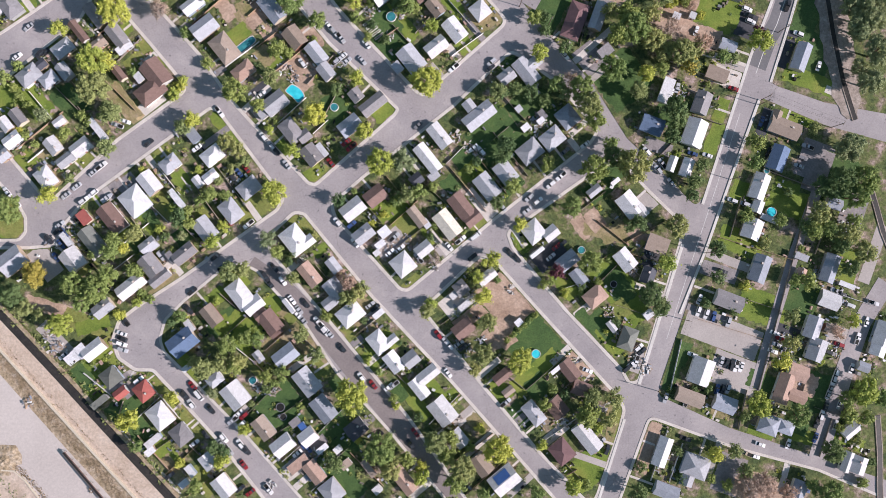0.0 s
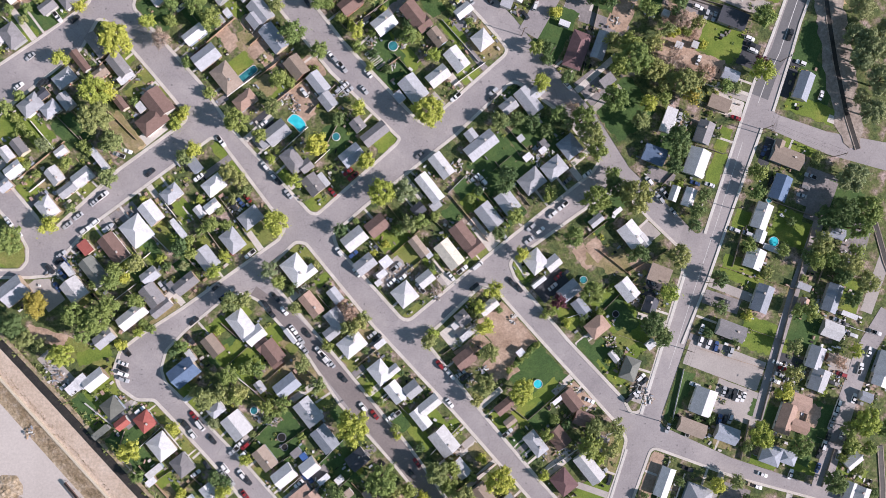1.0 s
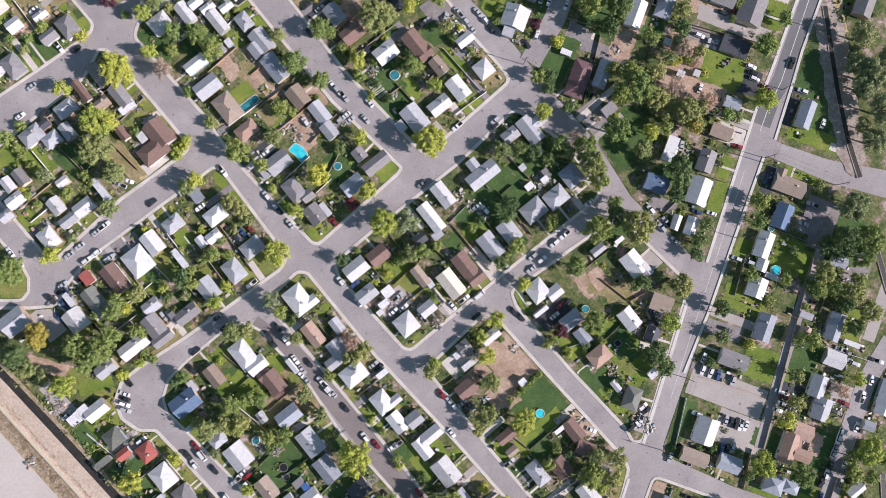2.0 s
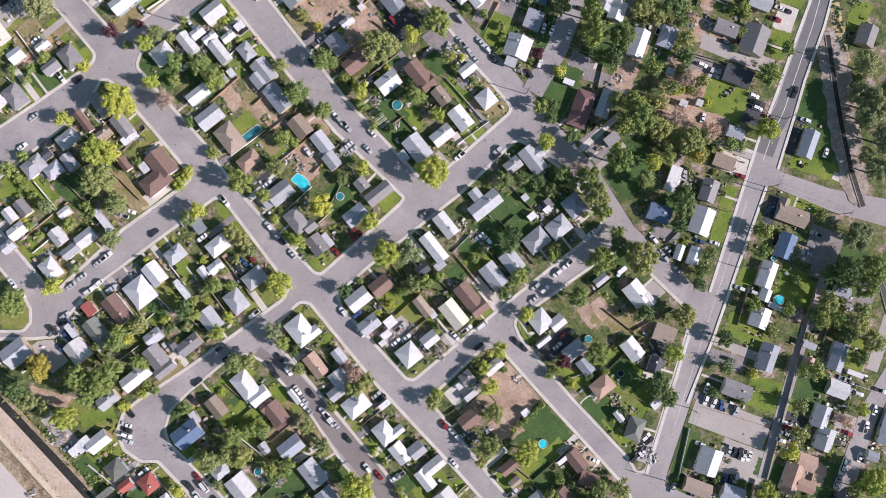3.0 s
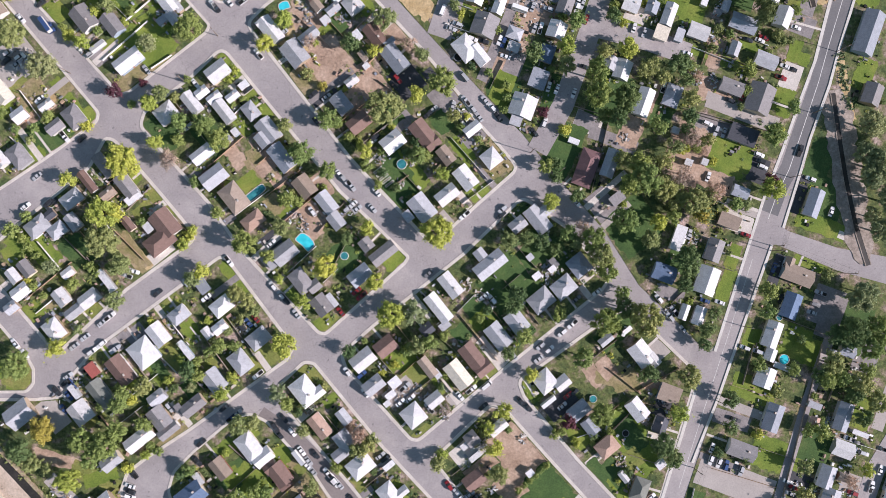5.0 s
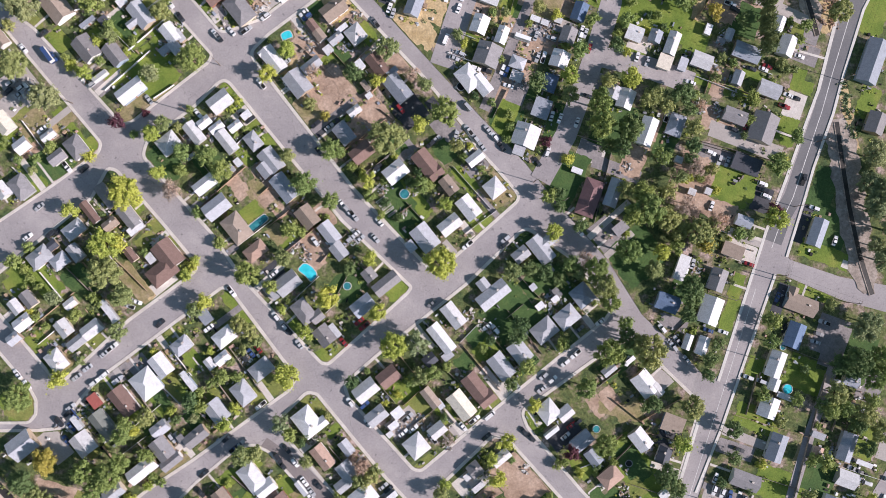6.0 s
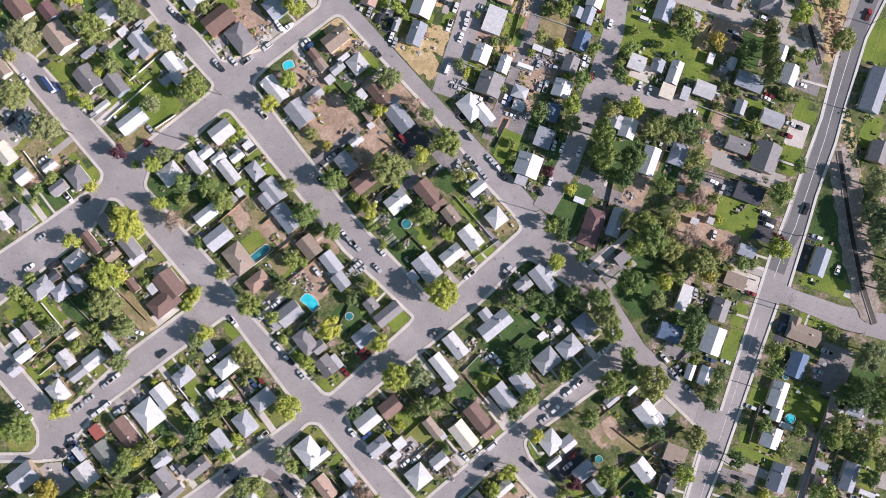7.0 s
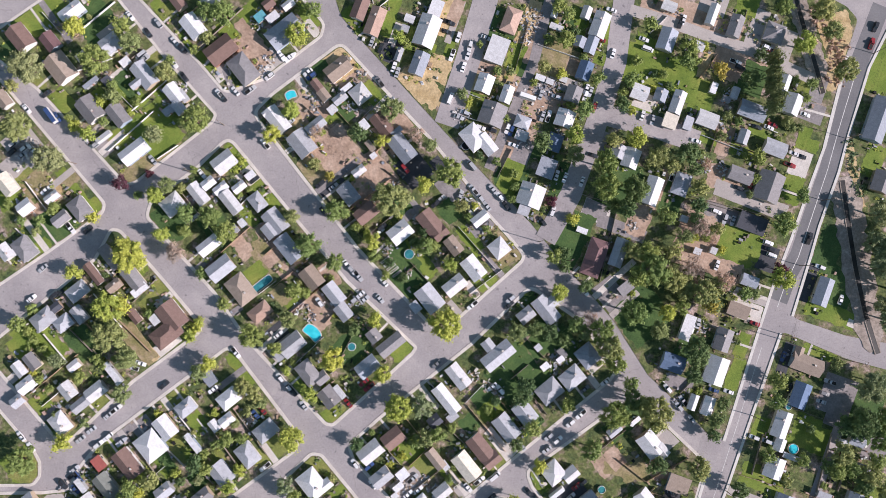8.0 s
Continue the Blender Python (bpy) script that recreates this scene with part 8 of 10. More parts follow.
tree(26.5, -124.0, 2.18, 5.6, "yellow_green")
tree(58.5, -106.3, 2.18, 5.6, "green")
tree(63.5, -108.7, 2.18, 5.6, "dark_green")
tree(78.7, -123.3, 2.43, 6.0, "yellow_green")
tree(121.5, -105.5, 1.46, 4.5, "dark_green")
tree(127.7, -105.4, 1.7, 4.9, "dark_green")
tree(144.1, -117.5, 2.18, 5.6, "dark_green")
tree(178.3, -92.1, 1.94, 5.2, "yellow_green")
tree(195.1, -126.9, 2.18, 5.6, "olive")
tree(187.6, -122.0, 1.94, 5.2, "green")
tree(116.6, -145.1, 2.43, 6.0, "dark_green")
tree(114.0, -132.8, 2.18, 5.6, "dark_green")
tree(129.4, -145.1, 1.94, 5.2, "green")
tree(-166.6, -14.6, 1.7, 4.9, "olive")
tree(-154.4, -18.0, 1.94, 5.2, "olive")
tree(-174.3, -0.1, 1.7, 4.9, "green")
tree(-169.4, -3.6, 1.7, 4.9, "green")
tree(-146.7, 6.7, 1.94, 5.2, "green")
tree(-142.0, 9.3, 1.7, 4.9, "green")
tree(-123.2, -13.6, 1.7, 4.9, "yellow_green")
tree(-98.9, -13.0, 1.7, 4.9, "yellow_green")
tree(-90.2, -17.8, 1.94, 5.2, "olive")
tree(-85.4, -12.7, 1.94, 5.2, "olive")
tree(-79.3, -8.9, 2.43, 6.0, "olive")
tree(-134.9, 80.5, 1.7, 4.9, "green")
tree(-189.7, 75.6, 2.18, 5.6, "green")
tree(-183.6, 68.4, 1.94, 5.2, "green")
tree(-177.5, 63.7, 1.94, 5.2, "olive")
tree(-111.1, 92.1, 1.7, 4.9, "green")
tree(-115.6, 84.5, 2.18, 5.6, "olive")
tree(-190.0, 126.7, 2.43, 6.0, "olive")
tree(-150.2, 111.9, 1.94, 5.2, "green")
tree(-147.0, 127.9, 2.18, 5.6, "green")
tree(-155.7, 132.7, 1.94, 5.2, "dark_green")
tree(-136.0, 120.9, 1.94, 5.2, "green")
tree(-122.1, 139.8, 1.94, 5.2, "green")
tree(-92.9, 92.5, 1.7, 4.9, "yellow_green")
tree(-91.4, 81.5, 1.7, 4.9, "green")
tree(-86.6, 84.1, 1.46, 4.5, "green")
tree(-44.8, 73.9, 1.94, 5.2, "green")
tree(-39.7, 69.0, 2.18, 5.6, "green")
tree(-34.7, 65.4, 2.18, 5.6, "yellow_green")
tree(-24.9, 63.2, 1.94, 5.2, "green")
tree(-13.8, 62.2, 2.18, 5.6, "dark_green")
tree(-10.2, 67.2, 1.94, 5.2, "dark_green")
tree(-2.8, 67.4, 1.94, 5.2, "green")
tree(5.6, 78.6, 2.91, 6.7, "olive")
tree(9.5, 73.8, 1.94, 5.2, "green")
tree(11.9, 78.8, 1.7, 4.9, "yellow_green")
tree(17.0, 69.0, 1.7, 4.9, "green")
tree(21.4, 98.9, 1.94, 5.2, "green")
tree(14.0, 101.3, 1.7, 4.9, "dark_green")
tree(24.9, 117.8, 1.7, 4.9, "green")
tree(37.1, 134.4, 1.7, 4.9, "green")
tree(59.5, 146.2, 1.94, 5.2, "green")
tree(53.0, 156.1, 1.94, 5.2, "green")
tree(55.5, 157.5, 1.94, 5.2, "dark_green")
tree(20.7, 138.9, 1.94, 5.2, "green")
tree(27.0, 139.0, 1.94, 5.2, "olive")
tree(5.9, 128.3, 2.43, 6.0, "olive")
tree(8.5, 124.8, 1.7, 4.9, "yellow_green")
tree(-23.0, 152.3, 2.91, 6.7, "yellow_green")
tree(-19.3, 150.2, 1.94, 5.2, "green")
tree(91.3, 139.7, 1.46, 4.5, "dark_green")
tree(97.7, 134.8, 1.46, 4.5, "dark_green")
tree(113.8, 152.9, 1.94, 5.2, "yellow_green")
tree(109.9, 146.3, 2.43, 6.0, "green")
tree(115.4, 99.9, 2.43, 6.0, "dry")
tree(124.3, 121.6, 1.94, 5.2, "olive")
tree(121.7, 112.6, 2.18, 5.6, "olive")
tree(129.4, 119.2, 1.94, 5.2, "green")
tree(139.8, 101.8, 1.94, 5.2, "green")
tree(132.2, 105.4, 1.7, 4.9, "green")
tree(153.7, 117.3, 1.94, 5.2, "olive")
tree(157.6, 117.4, 1.7, 4.9, "olive")
tree(139.1, 149.7, 2.43, 6.0, "dark_green")
tree(154.8, 138.8, 1.94, 5.2, "green")
tree(108.8, 97.1, 3.4, 7.4, "dark_green")
tree(111.6, 104.8, 2.43, 6.0, "green")
tree(98.7, 98.1, 3.4, 7.4, "olive")
tree(114.7, 67.3, 1.94, 5.2, "green")
tree(118.5, 66.1, 1.94, 5.2, "dry")
tree(110.8, 76.0, 1.94, 5.2, "dry")
tree(134.9, 86.6, 1.7, 4.9, "olive")
tree(152.7, 76.9, 1.94, 5.2, "yellow_green")
tree(81.9, -4.0, 5.34, 14.0, "dark_green")
tree(110.5, 67.2, 1.7, 4.9, "yellow_green")
tree(113.9, 69.3, 1.46, 4.5, "olive")
tree(117.1, 70.4, 2.18, 5.6, "olive")
tree(107.8, 65.9, 1.46, 4.5, "yellow_green")
tree(-147.6, 45.5, 1.31, 2.6, "dark_green")
tree(-136.5, 36.2, 1.09, 2.4, "green")
tree(-161.8, 30.3, 0.97, 2.3, "green")
tree(-92.2, 46.2, 1.58, 2.9, "yellow_green")
tree(-179.5, 12.9, 1.35, 2.7, "green")
tree(-177.3, 2.5, 1.51, 2.9, "yellow_green")
tree(-152.7, -1.3, 1.07, 2.4, "green")
tree(-63.7, 44.1, 1.67, 3.0, "olive")
tree(-50.3, 46.0, 1.55, 2.9, "green")
tree(-48.7, 29.8, 0.96, 2.3, "yellow_green")
tree(-32.7, 26.3, 1.13, 2.4, "green")
tree(-65.9, 8.3, 1.39, 2.7, "green")
tree(-53.7, -1.0, 1.04, 2.3, "green")
tree(-12.7, 42.9, 0.93, 2.2, "dark_green")
tree(8.6, 40.8, 0.96, 2.3, "dark_green")
tree(82.8, 41.9, 1.39, 2.7, "yellow_green")
tree(68.5, 10.8, 1.31, 2.6, "green")
tree(38.5, -17.6, 1.39, 2.7, "olive")
tree(126.4, 30.9, 1.3, 2.6, "green")
tree(112.7, 6.0, 1.07, 2.4, "green")
tree(113.0, -1.3, 1.58, 2.9, "yellow_green")
tree(156.2, 4.8, 0.93, 2.2, "green")
tree(-166.5, -22.7, 1.52, 2.9, "green")
tree(-136.8, -42.3, 1.67, 3.0, "green")
tree(-124.1, -52.2, 1.32, 2.6, "dark_green")
tree(-108.0, -21.8, 1.23, 2.6, "olive")
tree(-109.5, -48.5, 1.56, 2.9, "green")
tree(-90.1, -70.3, 1.63, 3.0, "yellow_green")
tree(-49.9, -39.6, 1.24, 2.6, "yellow_green")
tree(-40.3, -57.5, 1.57, 2.9, "olive")
tree(-25.6, -77.7, 1.56, 2.9, "dark_green")
tree(-31.1, -21.1, 1.39, 2.7, "green")
tree(-22.7, -34.5, 1.38, 2.7, "yellow_green")
tree(-28.2, -23.9, 1.27, 2.6, "olive")
tree(-86.2, -63.2, 1.16, 2.5, "green")
tree(90.2, -31.1, 1.41, 2.7, "dark_green")
tree(82.7, -48.8, 1.59, 2.9, "green")
tree(104.2, -51.6, 1.07, 2.4, "green")
tree(97.8, -41.1, 1.25, 2.6, "olive")
tree(70.3, -63.9, 1.36, 2.7, "green")
tree(32.8, -58.3, 1.7, 3.1, "green")
tree(21.8, -60.9, 1.62, 3.0, "olive")
tree(81.6, -80.5, 0.96, 2.3, "yellow_green")
tree(181.6, -25.1, 1.49, 2.8, "olive")
tree(187.0, -52.5, 1.54, 2.9, "olive")
tree(169.4, -42.1, 1.5, 2.8, "green")
tree(173.2, -52.6, 1.51, 2.9, "green")
tree(169.3, -81.8, 1.69, 3.1, "dark_green")
tree(208.0, -72.8, 0.96, 2.3, "dark_green")
tree(-142.6, -98.3, 1.39, 2.7, "green")
tree(-92.5, -144.3, 1.38, 2.7, "yellow_green")
tree(-103.5, -80.1, 1.38, 2.7, "olive")
tree(-90.1, -100.0, 1.13, 2.4, "green")
tree(-73.4, -114.7, 1.41, 2.7, "olive")
tree(-53.0, -94.3, 1.69, 3.1, "green")
tree(-37.1, -121.9, 0.98, 2.3, "olive")
tree(-72.2, -120.0, 1.59, 2.9, "green")
tree(-42.9, -139.9, 1.61, 3.0, "dark_green")
tree(-31.5, -155.3, 1.37, 2.7, "green")
tree(-26.9, -130.3, 1.45, 2.8, "yellow_green")
tree(-25.2, -142.5, 1.07, 2.4, "green")
tree(73.5, -111.6, 1.34, 2.7, "green")
tree(79.5, -122.3, 1.27, 2.6, "yellow_green")
tree(158.7, -96.2, 1.08, 2.4, "dark_green")
tree(196.0, -124.1, 1.51, 2.9, "green")
tree(209.1, -89.2, 1.42, 2.8, "olive")
tree(-167.8, 143.5, 0.9, 2.2, "olive")
tree(-158.4, 158.1, 1.24, 2.6, "olive")
tree(-145.5, 141.5, 1.06, 2.4, "olive")
tree(-139.1, 116.7, 1.64, 3.0, "yellow_green")
tree(-139.2, 102.6, 1.05, 2.4, "green")
tree(-113.0, 117.0, 1.43, 2.8, "yellow_green")
tree(-104.3, 150.0, 1.61, 3.0, "olive")
tree(-152.5, 128.7, 1.03, 2.3, "green")
tree(-85.8, 140.7, 1.04, 2.3, "green")
tree(-68.1, 163.2, 0.97, 2.3, "olive")
tree(-55.6, 110.0, 1.27, 2.6, "yellow_green")
tree(-61.9, 109.4, 0.99, 2.3, "yellow_green")
tree(-10.2, 147.6, 1.66, 3.0, "dark_green")
tree(-5.4, 170.5, 1.44, 2.8, "green")
tree(-42.1, 90.2, 1.23, 2.5, "yellow_green")
tree(-35.6, 68.4, 1.17, 2.5, "olive")
tree(-21.1, 73.6, 1.39, 2.7, "yellow_green")
tree(-81.2, 84.2, 1.03, 2.3, "dark_green")
tree(-94.2, 86.6, 1.06, 2.4, "dark_green")
tree(30.6, 158.8, 1.1, 2.4, "dark_green")
tree(12.8, 124.2, 1.09, 2.4, "dark_green")
tree(46.0, 114.0, 1.05, 2.4, "dark_green")
tree(48.9, 101.3, 1.7, 3.1, "green")
tree(47.9, 171.0, 1.32, 2.7, "yellow_green")
tree(46.9, 162.0, 1.17, 2.5, "yellow_green")
tree(57.8, 150.4, 1.23, 2.6, "dark_green")
tree(59.1, 146.9, 1.58, 2.9, "olive")
tree(58.8, 125.7, 1.25, 2.6, "yellow_green")
tree(90.6, 133.5, 1.37, 2.7, "yellow_green")
tree(42.7, 78.1, 1.2, 2.5, "dark_green")
tree(70.3, 103.2, 1.53, 2.9, "green")
tree(82.9, 107.5, 1.04, 2.3, "olive")
tree(93.3, 94.9, 0.92, 2.2, "green")
tree(131.5, 167.9, 0.95, 2.2, "green")
tree(143.9, 166.2, 1.35, 2.7, "dark_green")
tree(108.4, 148.9, 1.67, 3.0, "green")
tree(131.4, 130.9, 0.96, 2.3, "green")
tree(108.2, 120.3, 1.14, 2.5, "green")
tree(151.9, 133.0, 1.08, 2.4, "green")
tree(148.5, 127.3, 1.32, 2.7, "yellow_green")
tree(147.6, 112.0, 1.5, 2.9, "green")
tree(200.0, 90.9, 1.4, 2.7, "dark_green")
tree(149.2, 96.9, 1.19, 2.5, "olive")
tree(109.0, 92.8, 1.25, 2.6, "olive")
tree(104.4, 48.0, 4.6, 9, "olive")
tree(116.0, 37.7, 4.2, 8.5, "autumn")
tree(111.6, 45.8, 4.2, 8, "dry")
tree(119.8, 46.0, 4, 8, "olive")
tree(119.4, -13.3, 3.2, 7, "dark_green")
tree(118.3, -19.5, 3.0, 6.5, "dark_green")
tree(122.6, -5.8, 3, 6.5, "dark_green")
tree(-151.8, 121.2, 2.2, 5, "yellow_green")
tree(39.5, 25.5, 3.4, 7, "dark_green")
tree(33.3, 24.1, 3, 6.5, "dark_green")
tree(103.7, 67.3, 3.6, 7.5, "olive")
tree(99.3, 61.0, 4, 8, "olive")
tree(110.0, 75.0, 3.4, 7, "dark_green")
tree(87.8, 59.7, 5.6, 11, "green")
tree(80.6, 61.4, 3.6, 8, "olive")


# ---- vehicles ----
car(-43.6, 52.1, -51.0, "white", "sedan")
car(-41.3, 49.6, -50.1, "silver", "suv")
car(-38.5, 47.2, -51.7, "silver", "pickup")
car(-27.2, 44.8, 129.1, "white", "sedan")
car(-28.8, 37.4, -49.0, "silver", "sedan")
car(-90.9, 12.9, -51.9, "white", "pickup")
car(-72.6, 20.9, 41.3, "white", "sedan")
car(-71.4, 2.4, 130.4, "white", "suv")
car(-67.9, -1.5, 130.4, "silver", "suv")
car(-66.1, -3.4, -49.0, "black", "pickup")
car(-61.0, -9.6, 128.4, "silver", "sedan")
car(-35.0, 0.8, 219.7, "red", "sedan")
car(-32.7, -1.1, 220.1, "red", "pickup")
car(-48.0, -3.0, 220.7, "white", "suv")
car(-41.7, -8.3, 131.5, "red", "sedan")
car(-37.6, 38.9, 221.9, "white", "sedan")
car(-35.5, 37.0, 40.5, "silver", "sedan")
car(-39.5, 37.1, 39.9, "silver", "suv")
car(-55.1, 35.4, 127.9, "white", "suv")
car(-3.4, 9.2, 221.6, "grey", "sedan")
car(-174.6, 47.9, 221.5, "silver", "sedan")
car(-179.0, 34.8, 39.5, "white", "sedan")
car(-169.3, 36.4, 220.0, "black", "suv")
car(-167.4, 37.2, 218.0, "black", "sedan")
car(-131.5, 7.6, -17.7, "white", "sedan")
car(-134.9, 5.8, 160.9, "silver", "pickup")
car(-121.2, -1.6, 41.9, "black", "sedan")
car(-108.7, 5.0, 219.4, "silver", "suv")
car(-100.3, -3.3, 219.5, "white", "sedan")
car(-177.8, -3.5, -50.0, "silver", "sedan")
car(61.5, 42.3, -48.8, "white", "suv")
car(11.9, 35.3, 220.2, "white", "pickup")
car(71.3, 2.5, 218.1, "white", "sedan")
car(62.2, -0.8, 40.5, "grey", "sedan")
car(99.1, 0.1, 129.9, "white", "suv")
car(28.7, 38.3, 221.0, "silver", "suv")
car(28.2, 35.7, 41.8, "black", "sedan")
car(21.3, -0.3, 220.5, "white", "sedan")
car(24.9, -1.7, 128.2, "white", "suv")
car(138.0, 29.4, 161.5, "red", "sedan")
car(167.4, 55.1, 158.9, "white", "suv")
car(176.9, 40.7, 70.2, "white", "sedan")
car(151.0, 14.9, 250.0, "blue", "sedan")
car(120.7, 55.0, 69.4, "white", "sedan")
car(109.7, 26.6, 70.8, "white", "suv")
car(112.5, 29.0, 72.5, "silver", "sedan")
car(121.3, 3.7, -21.4, "silver", "pickup")
car(119.8, -0.4, 161.7, "blue", "sedan")
car(126.5, -1.0, 161.7, "white", "sedan")
car(154.3, 1.0, 251.4, "black", "sedan")
car(157.4, -2.8, 250.9, "silver", "sedan")
car(172.3, 4.0, 160.2, "silver", "pickup")
car(169.8, -1.2, -17.8, "grey", "suv")
car(168.3, -4.8, 162.3, "silver", "sedan")
car(162.6, 67.8, 69.1, "black", "pickup")
car(-181.5, -24.5, 129.7, "white", "sedan")
car(-177.3, -29.1, 128.0, "white", "sedan")
car(-144.7, -15.0, 41.6, "silver", "sedan")
car(-141.4, -12.2, 39.9, "white", "pickup")
car(-156.3, -25.4, 219.0, "silver", "sedan")
car(-151.8, -21.4, 218.2, "silver", "sedan")
car(-148.5, -27.5, 39.4, "white", "suv")
car(-144.7, -24.4, 221.2, "white", "suv")
car(-138.3, -26.0, 38.8, "silver", "boat")
car(-158.4, -38.3, 39.0, "silver", "sedan")
car(-163.0, -44.8, -49.2, "black", "suv")
car(-159.3, -40.8, 220.5, "black", "sedan")
car(-156.8, -41.7, -49.5, "blue", "pickup")
car(-159.6, -52.4, 130.0, "blue", "sedan")
car(-157.6, -46.7, -50.6, "blue", "sedan")
car(-100.6, -66.2, 41.1, "black", "sedan")
car(-114.5, -51.0, -52.2, "silver", "suv")
car(-101.9, -74.2, -50.4, "black", "sedan")
car(-129.3, -79.6, 128.1, "black", "pickup")
car(-130.6, -85.0, 160.8, "white", "sedan")
car(-130.3, -87.4, 159.3, "black", "suv")
car(-130.4, -89.6, -19.3, "white", "suv")
car(-129.9, -92.1, -19.2, "silver", "suv")
car(-91.2, -51.0, 219.8, "black", "sedan")
car(-87.7, -55.1, 40.5, "blue", "pickup")
car(-85.5, -53.3, 39.5, "silver", "sedan")
car(-76.9, -36.3, 219.7, "white", "pickup")
car(-84.8, -15.4, 127.6, "black", "suv")
car(-81.6, -13.8, 130.3, "blue", "sedan")
car(-78.7, -11.7, 128.4, "red", "sedan")
car(-85.5, -35.2, -48.8, "red", "sedan")
car(-38.1, -34.5, 128.0, "white", "suv")
car(-30.2, -43.5, 130.2, "white", "sedan")
car(-31.9, -35.6, 41.2, "blue", "suv")
car(-14.7, -47.5, 41.1, "white", "sedan")
car(-10.3, -45.6, 40.6, "white", "sedan")
car(-12.9, -40.7, 41.3, "silver", "pickup")
car(-68.9, -59.2, -52.4, "black", "suv")
car(-67.1, -62.1, 130.8, "black", "sedan")
car(-61.5, -60.8, -52.4, "white", "suv")
car(-65.3, -55.2, -50.3, "black", "sedan")
car(-58.3, -71.9, -50.3, "silver", "motorhome")
car(-54.7, -75.5, -48.5, "white", "sedan")
car(-52.2, -77.7, 130.0, "silver", "sedan")
car(-51.2, -70.5, 129.0, "black", "sedan")
car(-45.5, -78.6, 131.4, "white", "pickup")
car(-43.0, -81.0, 130.9, "white", "suv")
car(-40.5, -83.5, 130.3, "silver", "sedan")
car(-2.0, -49.7, 131.1, "silver", "pickup")
car(-22.9, -70.8, 38.4, "silver", "sedan")
car(-20.7, -72.0, 220.3, "black", "sedan")
car(50.4, -46.1, 39.1, "white", "motorhome")
car(56.7, -48.0, 40.3, "silver", "sedan")
car(56.2, -15.8, 220.7, "white", "suv")
car(60.7, -11.9, 221.6, "white", "pickup")
car(46.7, -21.8, 221.2, "silver", "suv")
car(45.8, -27.6, 219.0, "silver", "sedan")
car(50.5, -23.3, 39.7, "white", "suv")
car(16.4, -41.3, 39.9, "white", "pickup")
car(11.4, -44.4, -49.1, "white", "sedan")
car(23.1, -39.4, 39.9, "white", "van")
car(21.8, -48.7, 40.6, "black", "sedan")
car(38.5, -46.4, -49.1, "black", "sedan")
car(41.6, -48.8, -49.4, "black", "sedan")
car(59.2, -43.4, 40.5, "red", "sedan")
car(61.7, -42.1, 218.7, "black", "sedan")
car(84.0, -14.7, 249.4, "white", "sedan")
car(34.7, -26.1, 130.8, "silver", "sedan")
car(110.3, -13.6, 129.3, "silver", "sedan")
car(104.3, -7.9, 128.8, "silver", "suv")
car(106.1, -5.3, 127.8, "silver", "pickup")
car(138.1, -21.0, 159.0, "white", "suv")
car(144.2, -22.7, 159.0, "silver", "van")
car(134.3, -53.0, -19.4, "black", "suv")
car(123.3, -70.9, 252.0, "white", "suv")
car(126.9, -72.1, 249.4, "white", "suv")
car(130.2, -73.1, 71.7, "blue", "suv")
car(136.9, -75.5, 251.7, "silver", "suv")
car(123.8, -65.6, 69.7, "white", "sedan")
car(202.8, -65.7, -17.8, "silver", "pickup")
car(200.0, -74.4, 70.8, "white", "sedan")
car(192.4, -67.1, -18.7, "silver", "suv")
car(188.5, -62.1, -18.5, "black", "sedan")
car(185.9, -60.7, 158.9, "silver", "pickup")
car(-122.7, -105.2, 38.2, "white", "suv")
car(-102.6, -111.5, -49.7, "black", "suv")
car(-99.8, -115.2, 129.3, "white", "suv")
car(-96.5, -111.5, -51.1, "white", "van")
car(-91.2, -117.5, -51.4, "black", "sedan")
car(-97.9, -132.3, 38.7, "white", "sedan")
car(-93.1, -128.6, 130.2, "black", "sedan")
car(-85.3, -129.9, -50.1, "white", "suv")
car(-99.5, -107.3, 130.7, "red", "sedan")
car(-108.2, -146.4, 38.8, "black", "sedan")
car(-76.7, -120.0, 221.1, "red", "suv")
car(-79.4, -119.3, 221.6, "white", "sedan")
car(-81.6, -122.1, 220.2, "silver", "pickup")
car(-78.1, -124.0, 221.6, "white", "suv")
car(-75.6, -124.9, 40.4, "black", "sedan")
car(-86.2, -132.4, -50.5, "silver", "sedan")
car(-83.0, -135.1, -52.4, "silver", "pickup")
car(-78.1, -132.3, 127.9, "white", "suv")
car(-75.4, -135.0, -52.0, "black", "suv")
car(-76.4, -141.4, -52.4, "red", "sedan")
car(-53.3, -136.2, 220.2, "white", "sedan")
car(-51.2, -132.2, 128.8, "blue", "suv")
car(-48.7, -133.7, -52.2, "blue", "suv")
car(-45.6, -105.8, 40.9, "white", "suv")
car(-42.5, -82.8, -48.8, "white", "suv")
car(-34.9, -89.8, 130.3, "black", "sedan")
car(-20.9, -105.7, 128.8, "red", "sedan")
car(-14.0, -106.6, 40.8, "white", "sedan")
car(-11.8, -105.8, 219.9, "silver", "pickup")
car(-1.9, -126.5, 128.3, "red", "sedan")
car(-4.0, -131.4, 127.6, "black", "sedan")
car(-18.2, -128.1, 219.8, "black", "pickup")
car(-26.0, -102.5, 129.0, "white", "suv")
car(12.5, -88.1, 129.9, "white", "suv")
car(10.0, -85.4, -49.3, "silver", "sedan")
car(7.4, -83.4, 128.1, "red", "suv")
car(-65.4, -151.8, -51.7, "white", "pickup")
car(-73.2, -153.3, 220.0, "red", "sedan")
